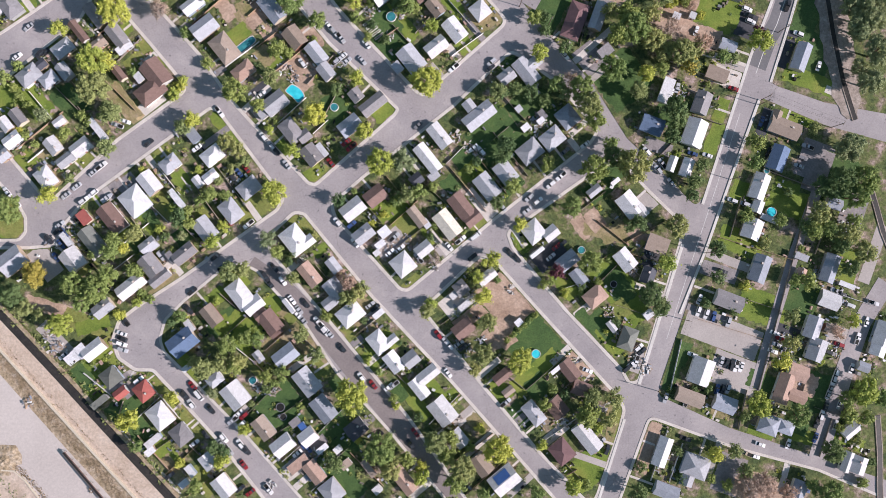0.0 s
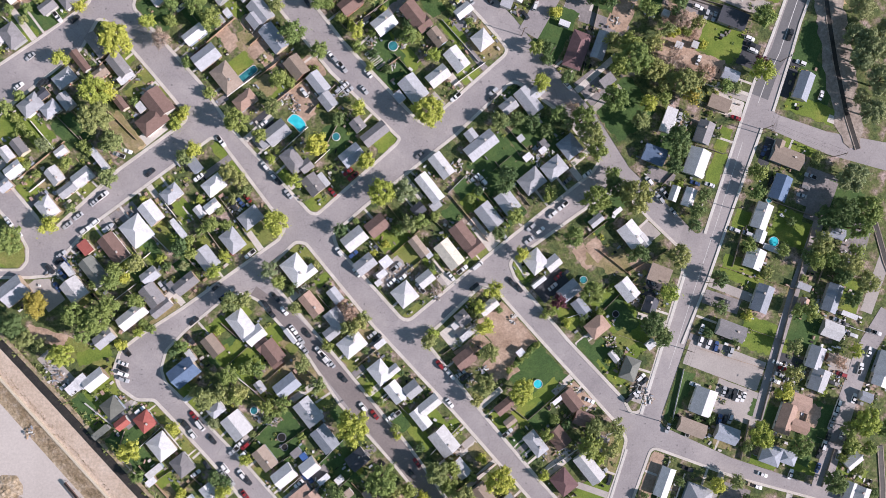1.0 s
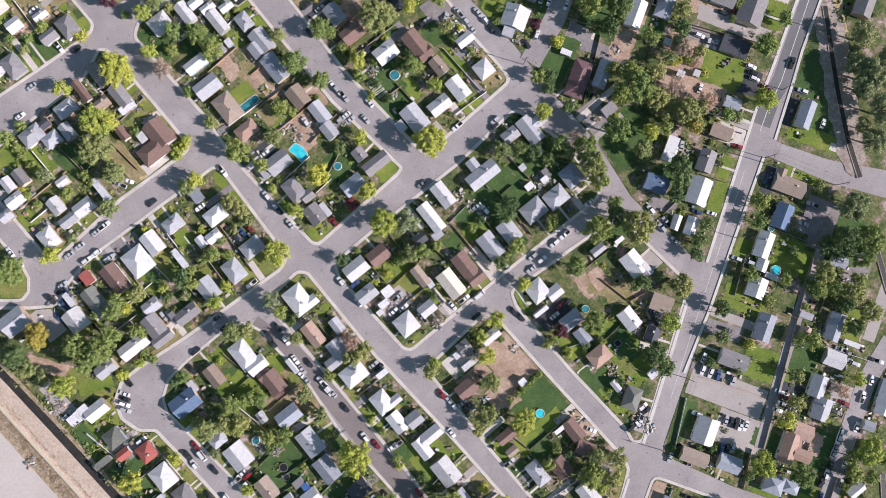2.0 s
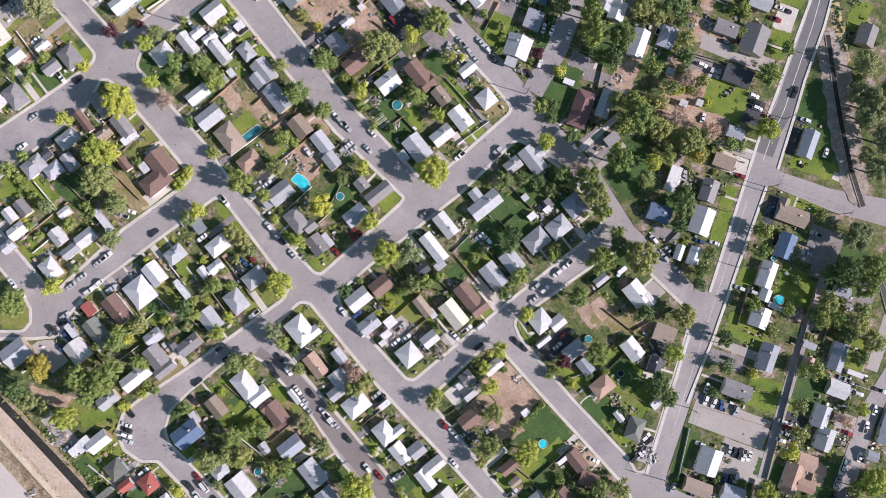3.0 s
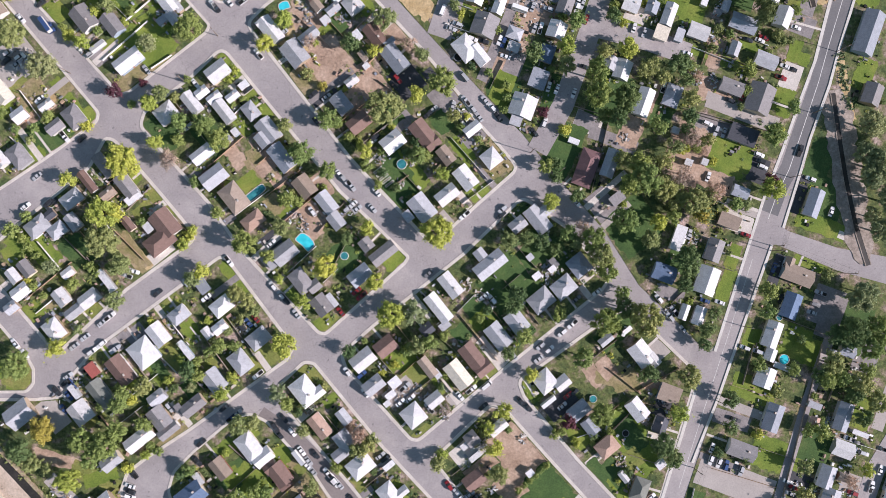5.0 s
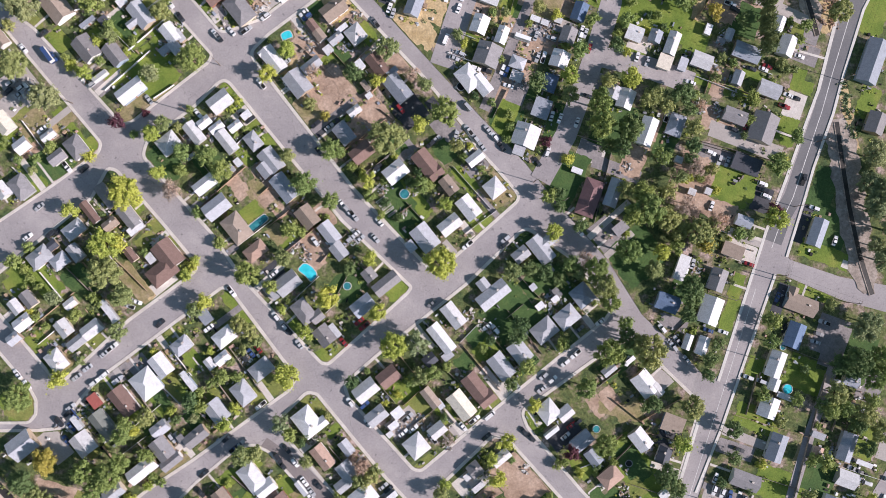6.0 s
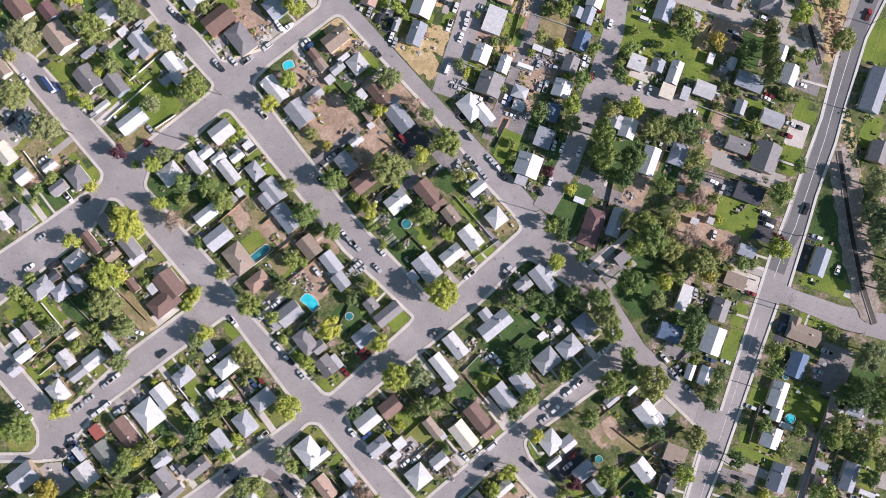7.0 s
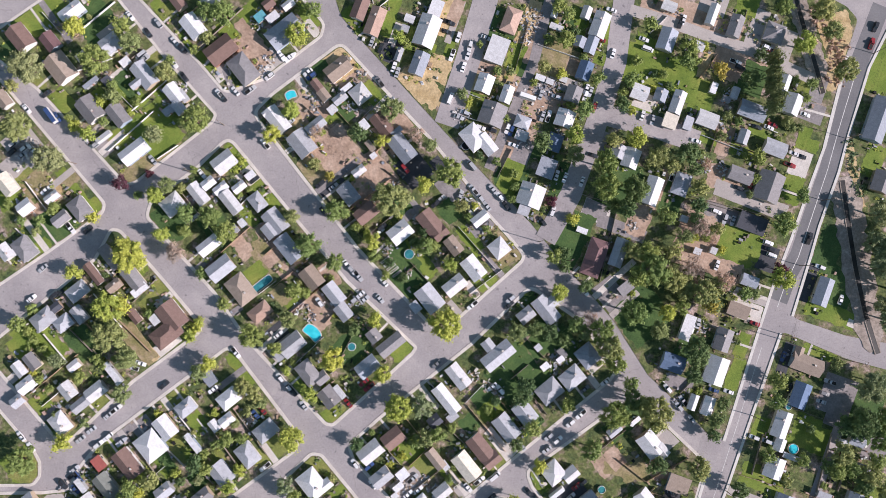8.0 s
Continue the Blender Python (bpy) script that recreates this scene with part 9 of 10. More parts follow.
car(-77.7, -151.7, 38.4, "black", "sedan")
car(12.0, -100.2, -52.3, "white", "sedan")
car(18.5, -88.7, 219.8, "black", "sedan")
car(16.5, -87.0, 39.0, "silver", "sedan")
car(37.7, -112.8, 39.6, "silver", "pickup")
car(73.9, -98.1, -20.5, "white", "sedan")
car(96.6, -87.5, 39.3, "white", "suv")
car(98.1, -89.2, 221.7, "black", "sedan")
car(93.6, -94.8, 219.1, "white", "sedan")
car(95.6, -93.7, 251.0, "white", "pickup")
car(91.6, -96.8, 41.3, "black", "suv")
car(78.3, -131.4, 218.4, "black", "suv")
car(83.3, -132.9, 71.4, "black", "sedan")
car(80.5, -129.4, 38.1, "silver", "sedan")
car(134.1, -93.1, 69.7, "silver", "sedan")
car(136.4, -93.9, 249.2, "black", "sedan")
car(138.7, -94.6, 72.6, "black", "suv")
car(140.7, -95.0, 252.7, "white", "pickup")
car(143.0, -95.5, 249.4, "white", "sedan")
car(132.2, -105.5, 72.4, "blue", "suv")
car(134.7, -105.7, 251.2, "black", "sedan")
car(137.0, -105.2, 252.3, "silver", "suv")
car(121.0, -90.3, 161.7, "white", "suv")
car(118.2, -127.5, -19.7, "black", "pickup")
car(152.1, -129.8, -19.5, "white", "sedan")
car(145.5, -133.7, 158.7, "tan", "pickup")
car(149.6, -135.1, -18.2, "white", "sedan")
car(164.7, -129.4, 70.3, "white", "sedan")
car(158.2, -80.1, -19.7, "white", "sedan")
car(160.8, -82.6, 158.5, "red", "suv")
car(159.1, -85.2, 161.6, "silver", "sedan")
car(161.7, -86.9, 160.8, "black", "sedan")
car(157.3, -88.2, -20.5, "white", "sedan")
car(165.6, -92.6, -17.8, "black", "sedan")
car(159.4, -92.7, -21.1, "white", "sedan")
car(183.6, -88.6, -20.6, "black", "suv")
car(187.4, -84.7, 161.7, "red", "suv")
car(193.2, -95.3, 69.2, "white", "sedan")
car(195.3, -97.2, -18.1, "black", "sedan")
car(187.9, -111.5, 249.3, "silver", "sedan")
car(195.9, -82.0, 71.6, "white", "pickup")
car(186.0, -98.1, 252.1, "white", "suv")
car(185.0, -100.9, 252.3, "white", "suv")
car(184.0, -104.0, 71.2, "silver", "sedan")
car(182.7, -107.0, 70.4, "silver", "sedan")
car(181.5, -113.1, 252.0, "black", "sedan")
car(179.7, -116.4, 71.4, "white", "suv")
car(186.2, -120.8, 70.3, "silver", "sedan")
car(177.7, -119.7, 249.3, "black", "pickup")
car(177.0, -126.5, 249.7, "blue", "sedan")
car(111.4, -149.0, -18.0, "black", "sedan")
car(113.9, -150.0, 160.0, "white", "suv")
car(109.1, -109.8, 250.9, "silver", "sedan")
car(118.5, -110.9, 70.2, "white", "pickup")
car(172.6, -149.9, -17.9, "blue", "sedan")
car(-123.7, -25.7, 220.0, "white", "sedan")
car(-150.8, -97.6, 38.8, "white", "sedan")
car(-155.2, -95.2, 220.0, "silver", "sedan")
car(-140.6, 159.1, -49.5, "white", "sedan")
car(-128.3, 156.3, 128.7, "silver", "suv")
car(-132.6, 151.9, 127.8, "black", "sedan")
car(-121.0, 148.5, 131.4, "white", "sedan")
car(-117.4, 145.4, -50.8, "black", "suv")
car(-121.4, 139.0, -51.1, "white", "pickup")
car(-116.4, 132.9, 127.6, "black", "suv")
car(-101.0, 125.9, 130.5, "white", "suv")
car(-172.7, 114.1, -52.4, "blue", "motorhome")
car(-183.7, 117.0, -48.7, "white", "sedan")
car(-149.9, 105.3, 219.4, "silver", "motorhome")
car(-153.0, 102.5, 40.0, "silver", "suv")
car(-135.2, 141.9, 219.7, "silver", "van")
car(-133.7, 140.4, 40.4, "silver", "suv")
car(-175.4, 123.9, 219.2, "black", "sedan")
car(-129.0, 96.1, 129.2, "silver", "sedan")
car(-183.6, 100.0, 39.7, "white", "suv")
car(-184.7, 96.8, 41.8, "silver", "sedan")
car(-189.5, 97.9, 220.2, "black", "suv")
car(-188.5, 101.6, 38.1, "silver", "suv")
car(-174.6, 81.5, 219.9, "white", "sedan")
car(-163.2, 65.6, -51.3, "white", "pickup")
car(-155.9, 65.0, 42.0, "black", "sedan")
car(-110.0, 71.4, 219.8, "silver", "suv")
car(-110.3, 82.0, -50.4, "white", "sedan")
car(-107.6, 90.5, -49.2, "white", "sedan")
car(-74.6, 143.8, 127.6, "white", "boat")
car(-70.4, 143.0, 40.0, "white", "boat")
car(-79.3, 134.2, 218.4, "white", "suv")
car(-94.1, 127.3, 131.1, "white", "sedan")
car(-87.5, 128.0, 39.2, "silver", "pickup")
car(-99.5, 124.4, -49.9, "black", "suv")
car(-61.0, 134.7, 218.2, "blue", "suv")
car(-62.6, 136.4, 219.3, "white", "sedan")
car(-31.0, 133.1, 127.6, "grey", "pickup")
car(-34.8, 151.0, 71.0, "silver", "sedan")
car(-24.9, 139.8, 72.0, "white", "sedan")
car(-23.3, 137.5, 72.8, "silver", "sedan")
car(-30.8, 148.1, 250.1, "black", "sedan")
car(-80.5, 104.5, 129.7, "white", "pickup")
car(-54.4, 75.1, -51.6, "black", "sedan")
car(-50.2, 86.1, 40.8, "silver", "sedan")
car(-56.0, 87.2, 220.6, "black", "suv")
car(-69.9, 114.2, 218.2, "silver", "sedan")
car(-71.6, 112.0, 218.8, "black", "sedan")
car(-85.8, 79.3, -52.3, "black", "sedan")
car(-84.8, 88.5, 39.5, "black", "sedan")
car(-29.5, 66.9, 42.0, "white", "sedan")
car(-28.6, 68.7, 38.5, "black", "suv")
car(-19.0, 95.0, -48.8, "red", "suv")
car(-20.6, 92.0, 131.5, "black", "sedan")
car(-0.8, 160.4, -21.2, "black", "pickup")
car(-1.9, 156.3, -18.7, "black", "sedan")
car(3.4, 153.9, 251.1, "white", "suv")
car(0.8, 145.8, 251.2, "white", "pickup")
car(8.7, 150.0, 252.3, "white", "suv")
car(7.8, 146.0, 252.7, "white", "sedan")
car(5.9, 140.6, 70.3, "white", "sedan")
car(0.4, 126.4, 69.2, "white", "van")
car(15.7, 154.0, -21.0, "white", "sedan")
car(4.3, 118.2, -18.3, "silver", "sedan")
car(7.0, 120.3, 158.9, "silver", "suv")
car(13.9, 113.9, -20.2, "white", "suv")
car(18.9, 113.0, 160.9, "black", "suv")
car(26.0, 113.7, 250.1, "white", "suv")
car(27.7, 112.7, 249.7, "blue", "suv")
car(28.6, 106.5, 161.4, "white", "sedan")
car(41.5, 119.6, 250.8, "silver", "sedan")
car(44.2, 119.7, 72.9, "white", "pickup")
car(34.5, 128.0, 162.5, "white", "motorhome")
car(40.6, 129.2, 70.7, "silver", "sedan")
car(47.6, 128.4, 160.0, "silver", "suv")
car(67.0, 154.8, 160.6, "red", "sedan")
car(72.7, 148.6, 70.7, "white", "sedan")
car(61.0, 132.3, 249.0, "white", "sedan")
car(60.5, 129.2, 250.8, "white", "suv")
car(62.8, 131.1, 249.6, "silver", "sedan")
car(64.7, 124.3, 70.5, "red", "sedan")
car(64.5, 102.8, -18.0, "black", "sedan")
car(52.0, 92.5, 249.8, "white", "sedan")
car(59.6, 90.9, 251.1, "white", "sedan")
car(46.7, 77.3, 70.8, "white", "suv")
car(42.2, 72.9, 128.4, "black", "sedan")
car(5.7, 83.6, 71.4, "silver", "sedan")
car(19.9, 86.7, 127.6, "silver", "sedan")
car(23.2, 83.5, 130.8, "white", "suv")
car(26.1, 79.3, 128.6, "black", "sedan")
car(11.4, 86.3, 129.8, "silver", "pickup")
car(14.5, 82.8, 128.6, "silver", "suv")
car(17.5, 79.1, 127.8, "silver", "sedan")
car(10.5, 97.0, 131.2, "silver", "van")
car(71.7, 168.2, 161.1, "white", "sedan")
car(86.6, 155.4, -18.9, "white", "sedan")
car(88.2, 151.1, -18.9, "white", "van")
car(86.3, 121.1, 71.3, "white", "sedan")
car(90.9, 119.2, 252.3, "silver", "sedan")
car(192.2, 164.2, 250.4, "black", "suv")
car(190.5, 156.6, 69.8, "red", "pickup")
car(142.6, 153.2, -19.2, "white", "suv")
car(145.1, 151.7, 159.8, "red", "suv")
car(110.6, 110.3, 161.9, "white", "sedan")
car(143.6, 117.2, -20.8, "white", "sedan")
car(145.4, 118.5, 159.0, "red", "sedan")
car(155.1, 105.8, 159.2, "white", "sedan")
car(158.4, 104.6, 160.5, "black", "sedan")
car(153.3, 100.7, -20.6, "red", "pickup")
car(120.2, 78.9, -20.4, "white", "suv")
car(124.0, 75.7, 251.9, "silver", "suv")
car(127.6, 75.0, 249.7, "silver", "sedan")
car(130.3, 89.7, -19.6, "black", "sedan")
car(135.9, 91.9, 72.2, "red", "sedan")
car(143.8, 65.5, -18.8, "white", "suv")
car(144.4, 62.7, 160.9, "black", "suv")
car(145.4, 60.0, -21.2, "white", "suv")
car(104.4, 164.8, 70.6, "white", "sedan")
car(103.1, 163.5, 250.6, "black", "pickup")
car(130.3, 143.9, -21.0, "black", "suv")
car(128.2, 146.4, -19.2, "white", "pickup")
car(160.1, 123.5, -18.1, "white", "sedan")
car(138.2, 117.3, -18.0, "black", "sedan")
car(100.1, 94.8, 71.3, "white", "pickup")
car(-3.0, 81.9, 40.8, "silver", "sedan")
car(-5.2, 79.6, 220.2, "black", "suv")
car(11.6, 77.3, 221.7, "white", "suv")
car(-69.0, 103.9, -52, "white", "sedan")
car(48.3, 93.5, 75, "white", "sedan")
car(-57.2, -69.2, -52, "white", "sedan")
car(-54.0, -73.5, -52, "silver", "sedan")
car(-180.9, 99.9, -48, "white", "suv")
car(-170.5, 113.8, -50, "blue", "sedan")


# ---- fences ----
fence(-182.6, 163.9, -169.5, 150.1, "vinyl")
fence(-161.5, 152.1, -147.3, 165.0, "vinyl")
fence(-151.1, 131.2, -136.0, 116.7, "vinyl")
fence(-126.4, 95.1, -113.7, 104.8, "vinyl")
fence(-131.4, 100.7, -126.4, 95.1, "vinyl")
fence(-164.6, 133.3, -147.7, 140.0, "vinyl")
fence(-186.6, 64.9, -172.2, 52.2, "vinyl")
fence(-91.3, 93.0, -71.9, 58.6, "wood_grey")
fence(-87.3, 80.6, -93.2, 74.3, "vinyl")
fence(-85.8, 99.3, -70.7, 108.4, "wood_grey")
fence(-54.0, 82.6, -37.5, 64.3, "wood_grey")
fence(-64.8, 122.3, -48.4, 107.7, "wood_grey")
fence(-51.2, 121.4, -38.4, 108.0, "wood_tan")
fence(-28.2, 94.5, -18.1, 87.2, "wood_grey")
fence(108.7, 85.5, 154.5, 74.6, "wood_grey")
fence(115.9, 82.7, 141.6, 75.6, "wood_grey")
fence(113.0, 113.1, 136.2, 104.7, "vinyl")
fence(128.6, 99.4, 144.0, 94.7, "wood_grey")
fence(119.8, 149.5, 111.5, 138.5, "wood_tan")
fence(38.6, 151.7, 61.5, 144.7, "vinyl")
fence(34.6, 161.8, 28.7, 138.7, "wood_grey")
fence(21.9, 91.9, 28.0, 104.6, "wood_grey")
fence(1.3, 120.3, 12.7, 116.8, "vinyl")
fence(3.6, 130.5, 13.7, 126.9, "vinyl")
fence(75.2, 78.0, 68.0, 46.4, "wood_grey")
fence(59.9, 85.2, 80.3, 79.3, "wood_grey")
fence(89.4, 158.3, 97.0, 166.2, "vinyl")
fence(125.9, 109.6, 144.0, 103.6, "wood_grey")
fence(120.2, 115.8, 117.0, 105.5, "wood_tan")
fence(133.0, 169.9, 129.3, 156.9, "wood_grey")
fence(-141.5, 26.2, -122.6, 8.0, "wood_tan")
fence(-135.6, 33.9, -126.0, 44.1, "wood_grey")
fence(-152.1, 13.5, -139.4, -3.6, "wood_grey")
fence(-163.4, 23.1, -152.1, 12.2, "wood_grey")
fence(-113.3, 29.5, -105.7, 22.2, "wood_tan")
fence(-75.3, 41.9, -60.7, 53.6, "wood_tan")
fence(-88.7, 32.7, -74.2, 44.4, "vinyl")
fence(-79.4, 55.6, -70.9, 63.4, "wood_tan")
fence(-15.7, 53.7, -4.1, 41.4, "wood_grey")
fence(-21.8, 46.0, -13.1, 52.5, "wood_tan")
fence(-5.5, 50.2, 3.1, 60.6, "wood_grey")
fence(-52.6, 26.2, -41.7, 39.1, "wood_grey")
fence(-44.8, 12.5, -37.6, 26.6, "wood_grey")
fence(24.7, 51.1, 11.0, 40.6, "vinyl")
fence(31.5, 25.9, 44.4, 12.3, "wood_grey")
fence(36.9, 9.6, 29.4, 3.1, "wood_grey")
fence(56.7, 36.8, 69.6, 25.7, "wood_tan")
fence(16.9, 0.3, 9.5, -7.5, "vinyl")
fence(-6.8, -10.4, 20.1, -34.9, "wood_grey")
fence(-15.0, -35.7, -2.8, -24.1, "wood_tan")
fence(-12.3, -45.6, 2.5, -34.0, "wood_grey")
fence(-120.3, -28.0, -111.5, -36.5, "vinyl")
fence(-111.5, -36.5, -98.3, -26.3, "wood_grey")
fence(-115.9, -13.0, -107.0, -24.0, "vinyl")
fence(-133.2, -48.1, -120.1, -36.7, "vinyl")
fence(-135.4, -58.0, -125.8, -50.4, "vinyl")
fence(-129.4, -53.0, -120.6, -62.7, "wood_grey")
fence(-88.6, -67.0, -79.8, -74.3, "wood_grey")
fence(-109.2, -34.0, -99.1, -43.7, "wood_grey")
fence(34.0, -53.2, 53.0, -73.5, "wood_tan")
fence(54.1, -75.0, 66.9, -87.3, "wood_grey")
fence(63.4, -61.7, 71.0, -59.1, "vinyl")
fence(73.6, -64.1, 93.7, -43.5, "wood_grey")
fence(86.4, -68.9, 101.7, -73.6, "wood_grey")
fence(76.9, -31.2, 89.8, -41.0, "wood_tan")
fence(70.5, -26.3, 80.5, -18.4, "wood_grey")
fence(89.8, -41.0, 108.8, -30.5, "wood_tan")
fence(53.3, -59.4, 66.2, -73.0, "vinyl")
fence(93.8, -53.6, 105.4, -60.9, "wood_grey")
fence(33.8, -97.3, 46.5, -107.1, "wood_grey")
fence(46.5, -107.1, 63.9, -91.8, "wood_grey")
fence(54.5, -129.5, 69.4, -119.3, "vinyl")
fence(46.9, -124.6, 58.0, -114.5, "wood_grey")
fence(62.2, -136.9, 72.4, -146.7, "wood_grey")
fence(69.8, -141.8, 61.1, -146.8, "wood_tan")
fence(3.4, -82.8, 13.3, -75.2, "wood_grey")
fence(-47.0, -53.8, -31.7, -71.0, "wood_grey")
fence(-62.7, -121.0, -45.7, -108.4, "wood_grey")
fence(-85.7, -86.8, -73.1, -96.5, "vinyl")
fence(-73.1, -96.5, -60.5, -108.7, "wood_tan")
fence(-67.4, -130.9, -52.8, -120.9, "wood_grey")
fence(-45.3, -128.2, -30.8, -113.2, "vinyl")
fence(-30.3, -135.4, -15.1, -150.1, "wood_tan")
fence(-41.1, -96.0, -51.2, -86.2, "wood_grey")
fence(-16.2, -95.6, -6.1, -105.4, "wood_grey")
fence(4.2, -122.6, 16.5, -110.0, "vinyl")
fence(6.0, -87.8, 18.8, -100.0, "wood_grey")
fence(-80.5, -96.6, -86.8, -89.3, "wood_grey")
fence(-146.3, -102.5, -133.8, -112.2, "vinyl")
fence(-122.4, -129.2, -108.6, -143.7, "wood_tan")
fence(-113.2, -111.9, -104.4, -121.6, "vinyl")
fence(-116.1, -136.4, -101.8, -126.5, "wood_grey")
fence(-99.1, -133.8, -89.1, -143.5, "wood_grey")
fence(173.1, -18.9, 150.8, -105.6, "wood_grey")
fence(132.0, -37.6, 165.6, -47.1, "wood_tan")
fence(133.6, -61.7, 160.7, -70.1, "wood_grey")
fence(152.2, -6.6, 173.0, -13.8, "wood_grey")
fence(123.5, -74.5, 153.1, -82.9, "wood_tan")
fence(115.9, -83.5, 111.1, -106.2, "vinyl")
fence(142.1, -19.6, 137.1, -37.5, "wood_grey")
fence(186.1, -17.3, 175.9, -44.3, "wood_grey")
fence(178.7, -59.6, 202.1, -66.8, "vinyl")
fence(145.6, -105.7, 142.0, -123.4, "wood_grey")
fence(110.1, -123.8, 102.8, -146.4, "vinyl")
fence(168.9, -113.0, 173.8, -95.2, "wood_grey")
fence(176.9, -140.6, 184.4, -117.8, "wood_grey")
fence(176.6, -112.9, 199.9, -120.1, "wood_grey")
fence(189.7, -130.4, 202.6, -135.3, "wood_tan")
fence(119.7, 16.9, 139.1, 11.0, "wood_grey")
fence(109.1, 40.9, 128.5, 33.7, "wood_grey")
fence(37.0, -54.2, 55.6, -74.4, "wood_tan")
fence(-126.9, 96.6, -114.0, 105.8, "vinyl")
fence(-129.7, 101.3, -125.9, 95.5, "wood_grey")
fence(-119.3, 100.2, -114.3, 105.3, "vinyl")


# ---- ways to the houses, and fences between neighbours ----
def nearest_edge(x, y, outline):
    best = None
    for a, b in zip(outline, outline[1:] + outline[:1]):
        d = b - a
        if d.length > 0.01:
            t = min(1.0, max(0.0, ((x - a.x) * d.x + (y - a.y) * d.y) / d.length_squared))
            q = a + d * t
            gap = math.hypot(q.x - x, q.y - y)
            if best is None or gap < best[0]:
                best = (gap, q, d.normalized())
    return best


def clear(x, y, gap):
    """Off every building and every lane."""
    for fx, fy, a, l, w, side in FOOT:
        dx, dy = x - fx, y - fy
        if w > 2.45 and abs(dx) + abs(dy) < 25:
            u, v = dx * math.cos(a) + dy * math.sin(a), dy * math.cos(a) - dx * math.sin(a)
            if abs(u) < l / 2 + gap and abs(v) < w / 2 + gap:
                return False
    for p, width in LINES:
        for a, b in zip(p, p[1:]):
            d = b - a
            t = min(1.0, max(0.0, ((x - a.x) * d.x + (y - a.y) * d.y) / d.length_squared))
            if (a + d * t - Vector((x, y))).length < width / 2 + 0.3:
                return False
    return True


def strip(name, a, b, width, material, label, category):
    """A flat paved strip from a to b, a hand's width thick."""
    d = (b - a).normalized()
    n = Vector((-d.y, d.x)) * width / 2
    LIFT[0] = max(0.2302, LIFT[0] + 0.00003)
    plate(name, [a + n, a - n, b - n, b + n], 0.1, LIFT[0], material, label, category)


WAYS = random.Random(23)
for spot in ((-58.0, 22.0), (-80.6, 42.7), (-69.9, 126.2), (155.8, -25.9), (50.8, -91.1), (70.3, -44.7), (-40.6, 16.2), (153.5, -7.3), (-73.4, -104.6), (-16.4, 57.2)):
    FOOT.append((*spot, radians(40), 9, 8, True))     # keep clear of the pools
FRONTS = []
for fx, fy, fa, fl, fw, side in [f for f in FOOT if f[4] > 3.8]:
    home = next((q for q in YARDS if inside((fx, fy), q)), None)
    if side or home is None:
        continue
    gap, edge, along = nearest_edge(fx, fy, home)
    toward = (Vector((fx, fy)) - edge).normalized() if gap > 0.1 else Vector((0, 1))
    if not 5 < gap < 21:
        continue
    FRONTS.append((Vector((fx, fy)), edge, along, toward, home, max(fl, fw)))
    # the path to the door
    shift = along * WAYS.uniform(-1.8, 1.8)
    run = 0.4
    while run < gap and clear(*(edge + shift + toward * run), 0.15):
        run += 0.4
    if run > 2.4 and WAYS.random() < 0.75:
        strip("front_path", edge + shift - toward * 0.1, edge + shift + toward * run, 1.0, "concrete", "narrow pale concrete path to a house door", "path")
    # the drive beside the house
    shift = along * WAYS.choice((-1, 1)) * (max(fl, fw) / 2 + WAYS.uniform(1.2, 2.2))
    run = 0.5
    while run < gap + 4 and all(clear(*(edge + shift + along * k + toward * run), 0.1) and inside(edge + shift + along * k + toward * (run - 0.3), home) for k in (-1.4, 0, 1.4)):
        run += 0.5
    if run > 4.5 and WAYS.random() < 0.6:
        tone = WAYS.choice(("concrete", "concrete", "asphalt_old", "gravel"))
        strip("driveway", edge + shift - toward * 0.1, edge + shift + toward * (run - 0.6), 2.8, tone, {"concrete": "pale concrete driveway beside a house", "asphalt_old": "worn grey asphalt driveway beside a house", "gravel": "pale gravel driveway beside a house"}[tone], "driveway")
for i, (at, edge, along, toward, home, size) in enumerate(FRONTS):
    # the next house along the same street
    beside = [(abs((q[0] - at).dot(along)), j) for j, q in enumerate(FRONTS) if q[4] is home and 8 < (q[0] - at).dot(along) < 26 and abs((q[0] - at).dot(toward)) < 7]
    if not beside:
        continue
    mate = FRONTS[min(beside)[1]]
    half = at.lerp(mate[0], 0.5)
    gap, edge, line, into = (lambda n: (n[0], n[1], n[2], (half - n[1]).normalized()))(nearest_edge(half.x, half.y, home))
    k, run = WAYS.uniform(3.5, 6.0), []
    while k < 30:
        q = edge + into * k
        if clear(q.x, q.y, 0.5) and inside(q, home):
            run.append(q)
        elif len(run) > 5:
            break
        else:
            run = []
        k += 1.0
    if len(run) > 5 and not any(min((a.lerp(b, t) - run[len(run) // 2]).length for t in (0.1, 0.3, 0.5, 0.7, 0.9)) < 6 for a, b in BARS):
        fence(run[0].x, run[0].y, run[-1].x, run[-1].y, WAYS.choice(("wood_grey", "wood_grey", "wood_tan", "vinyl")))


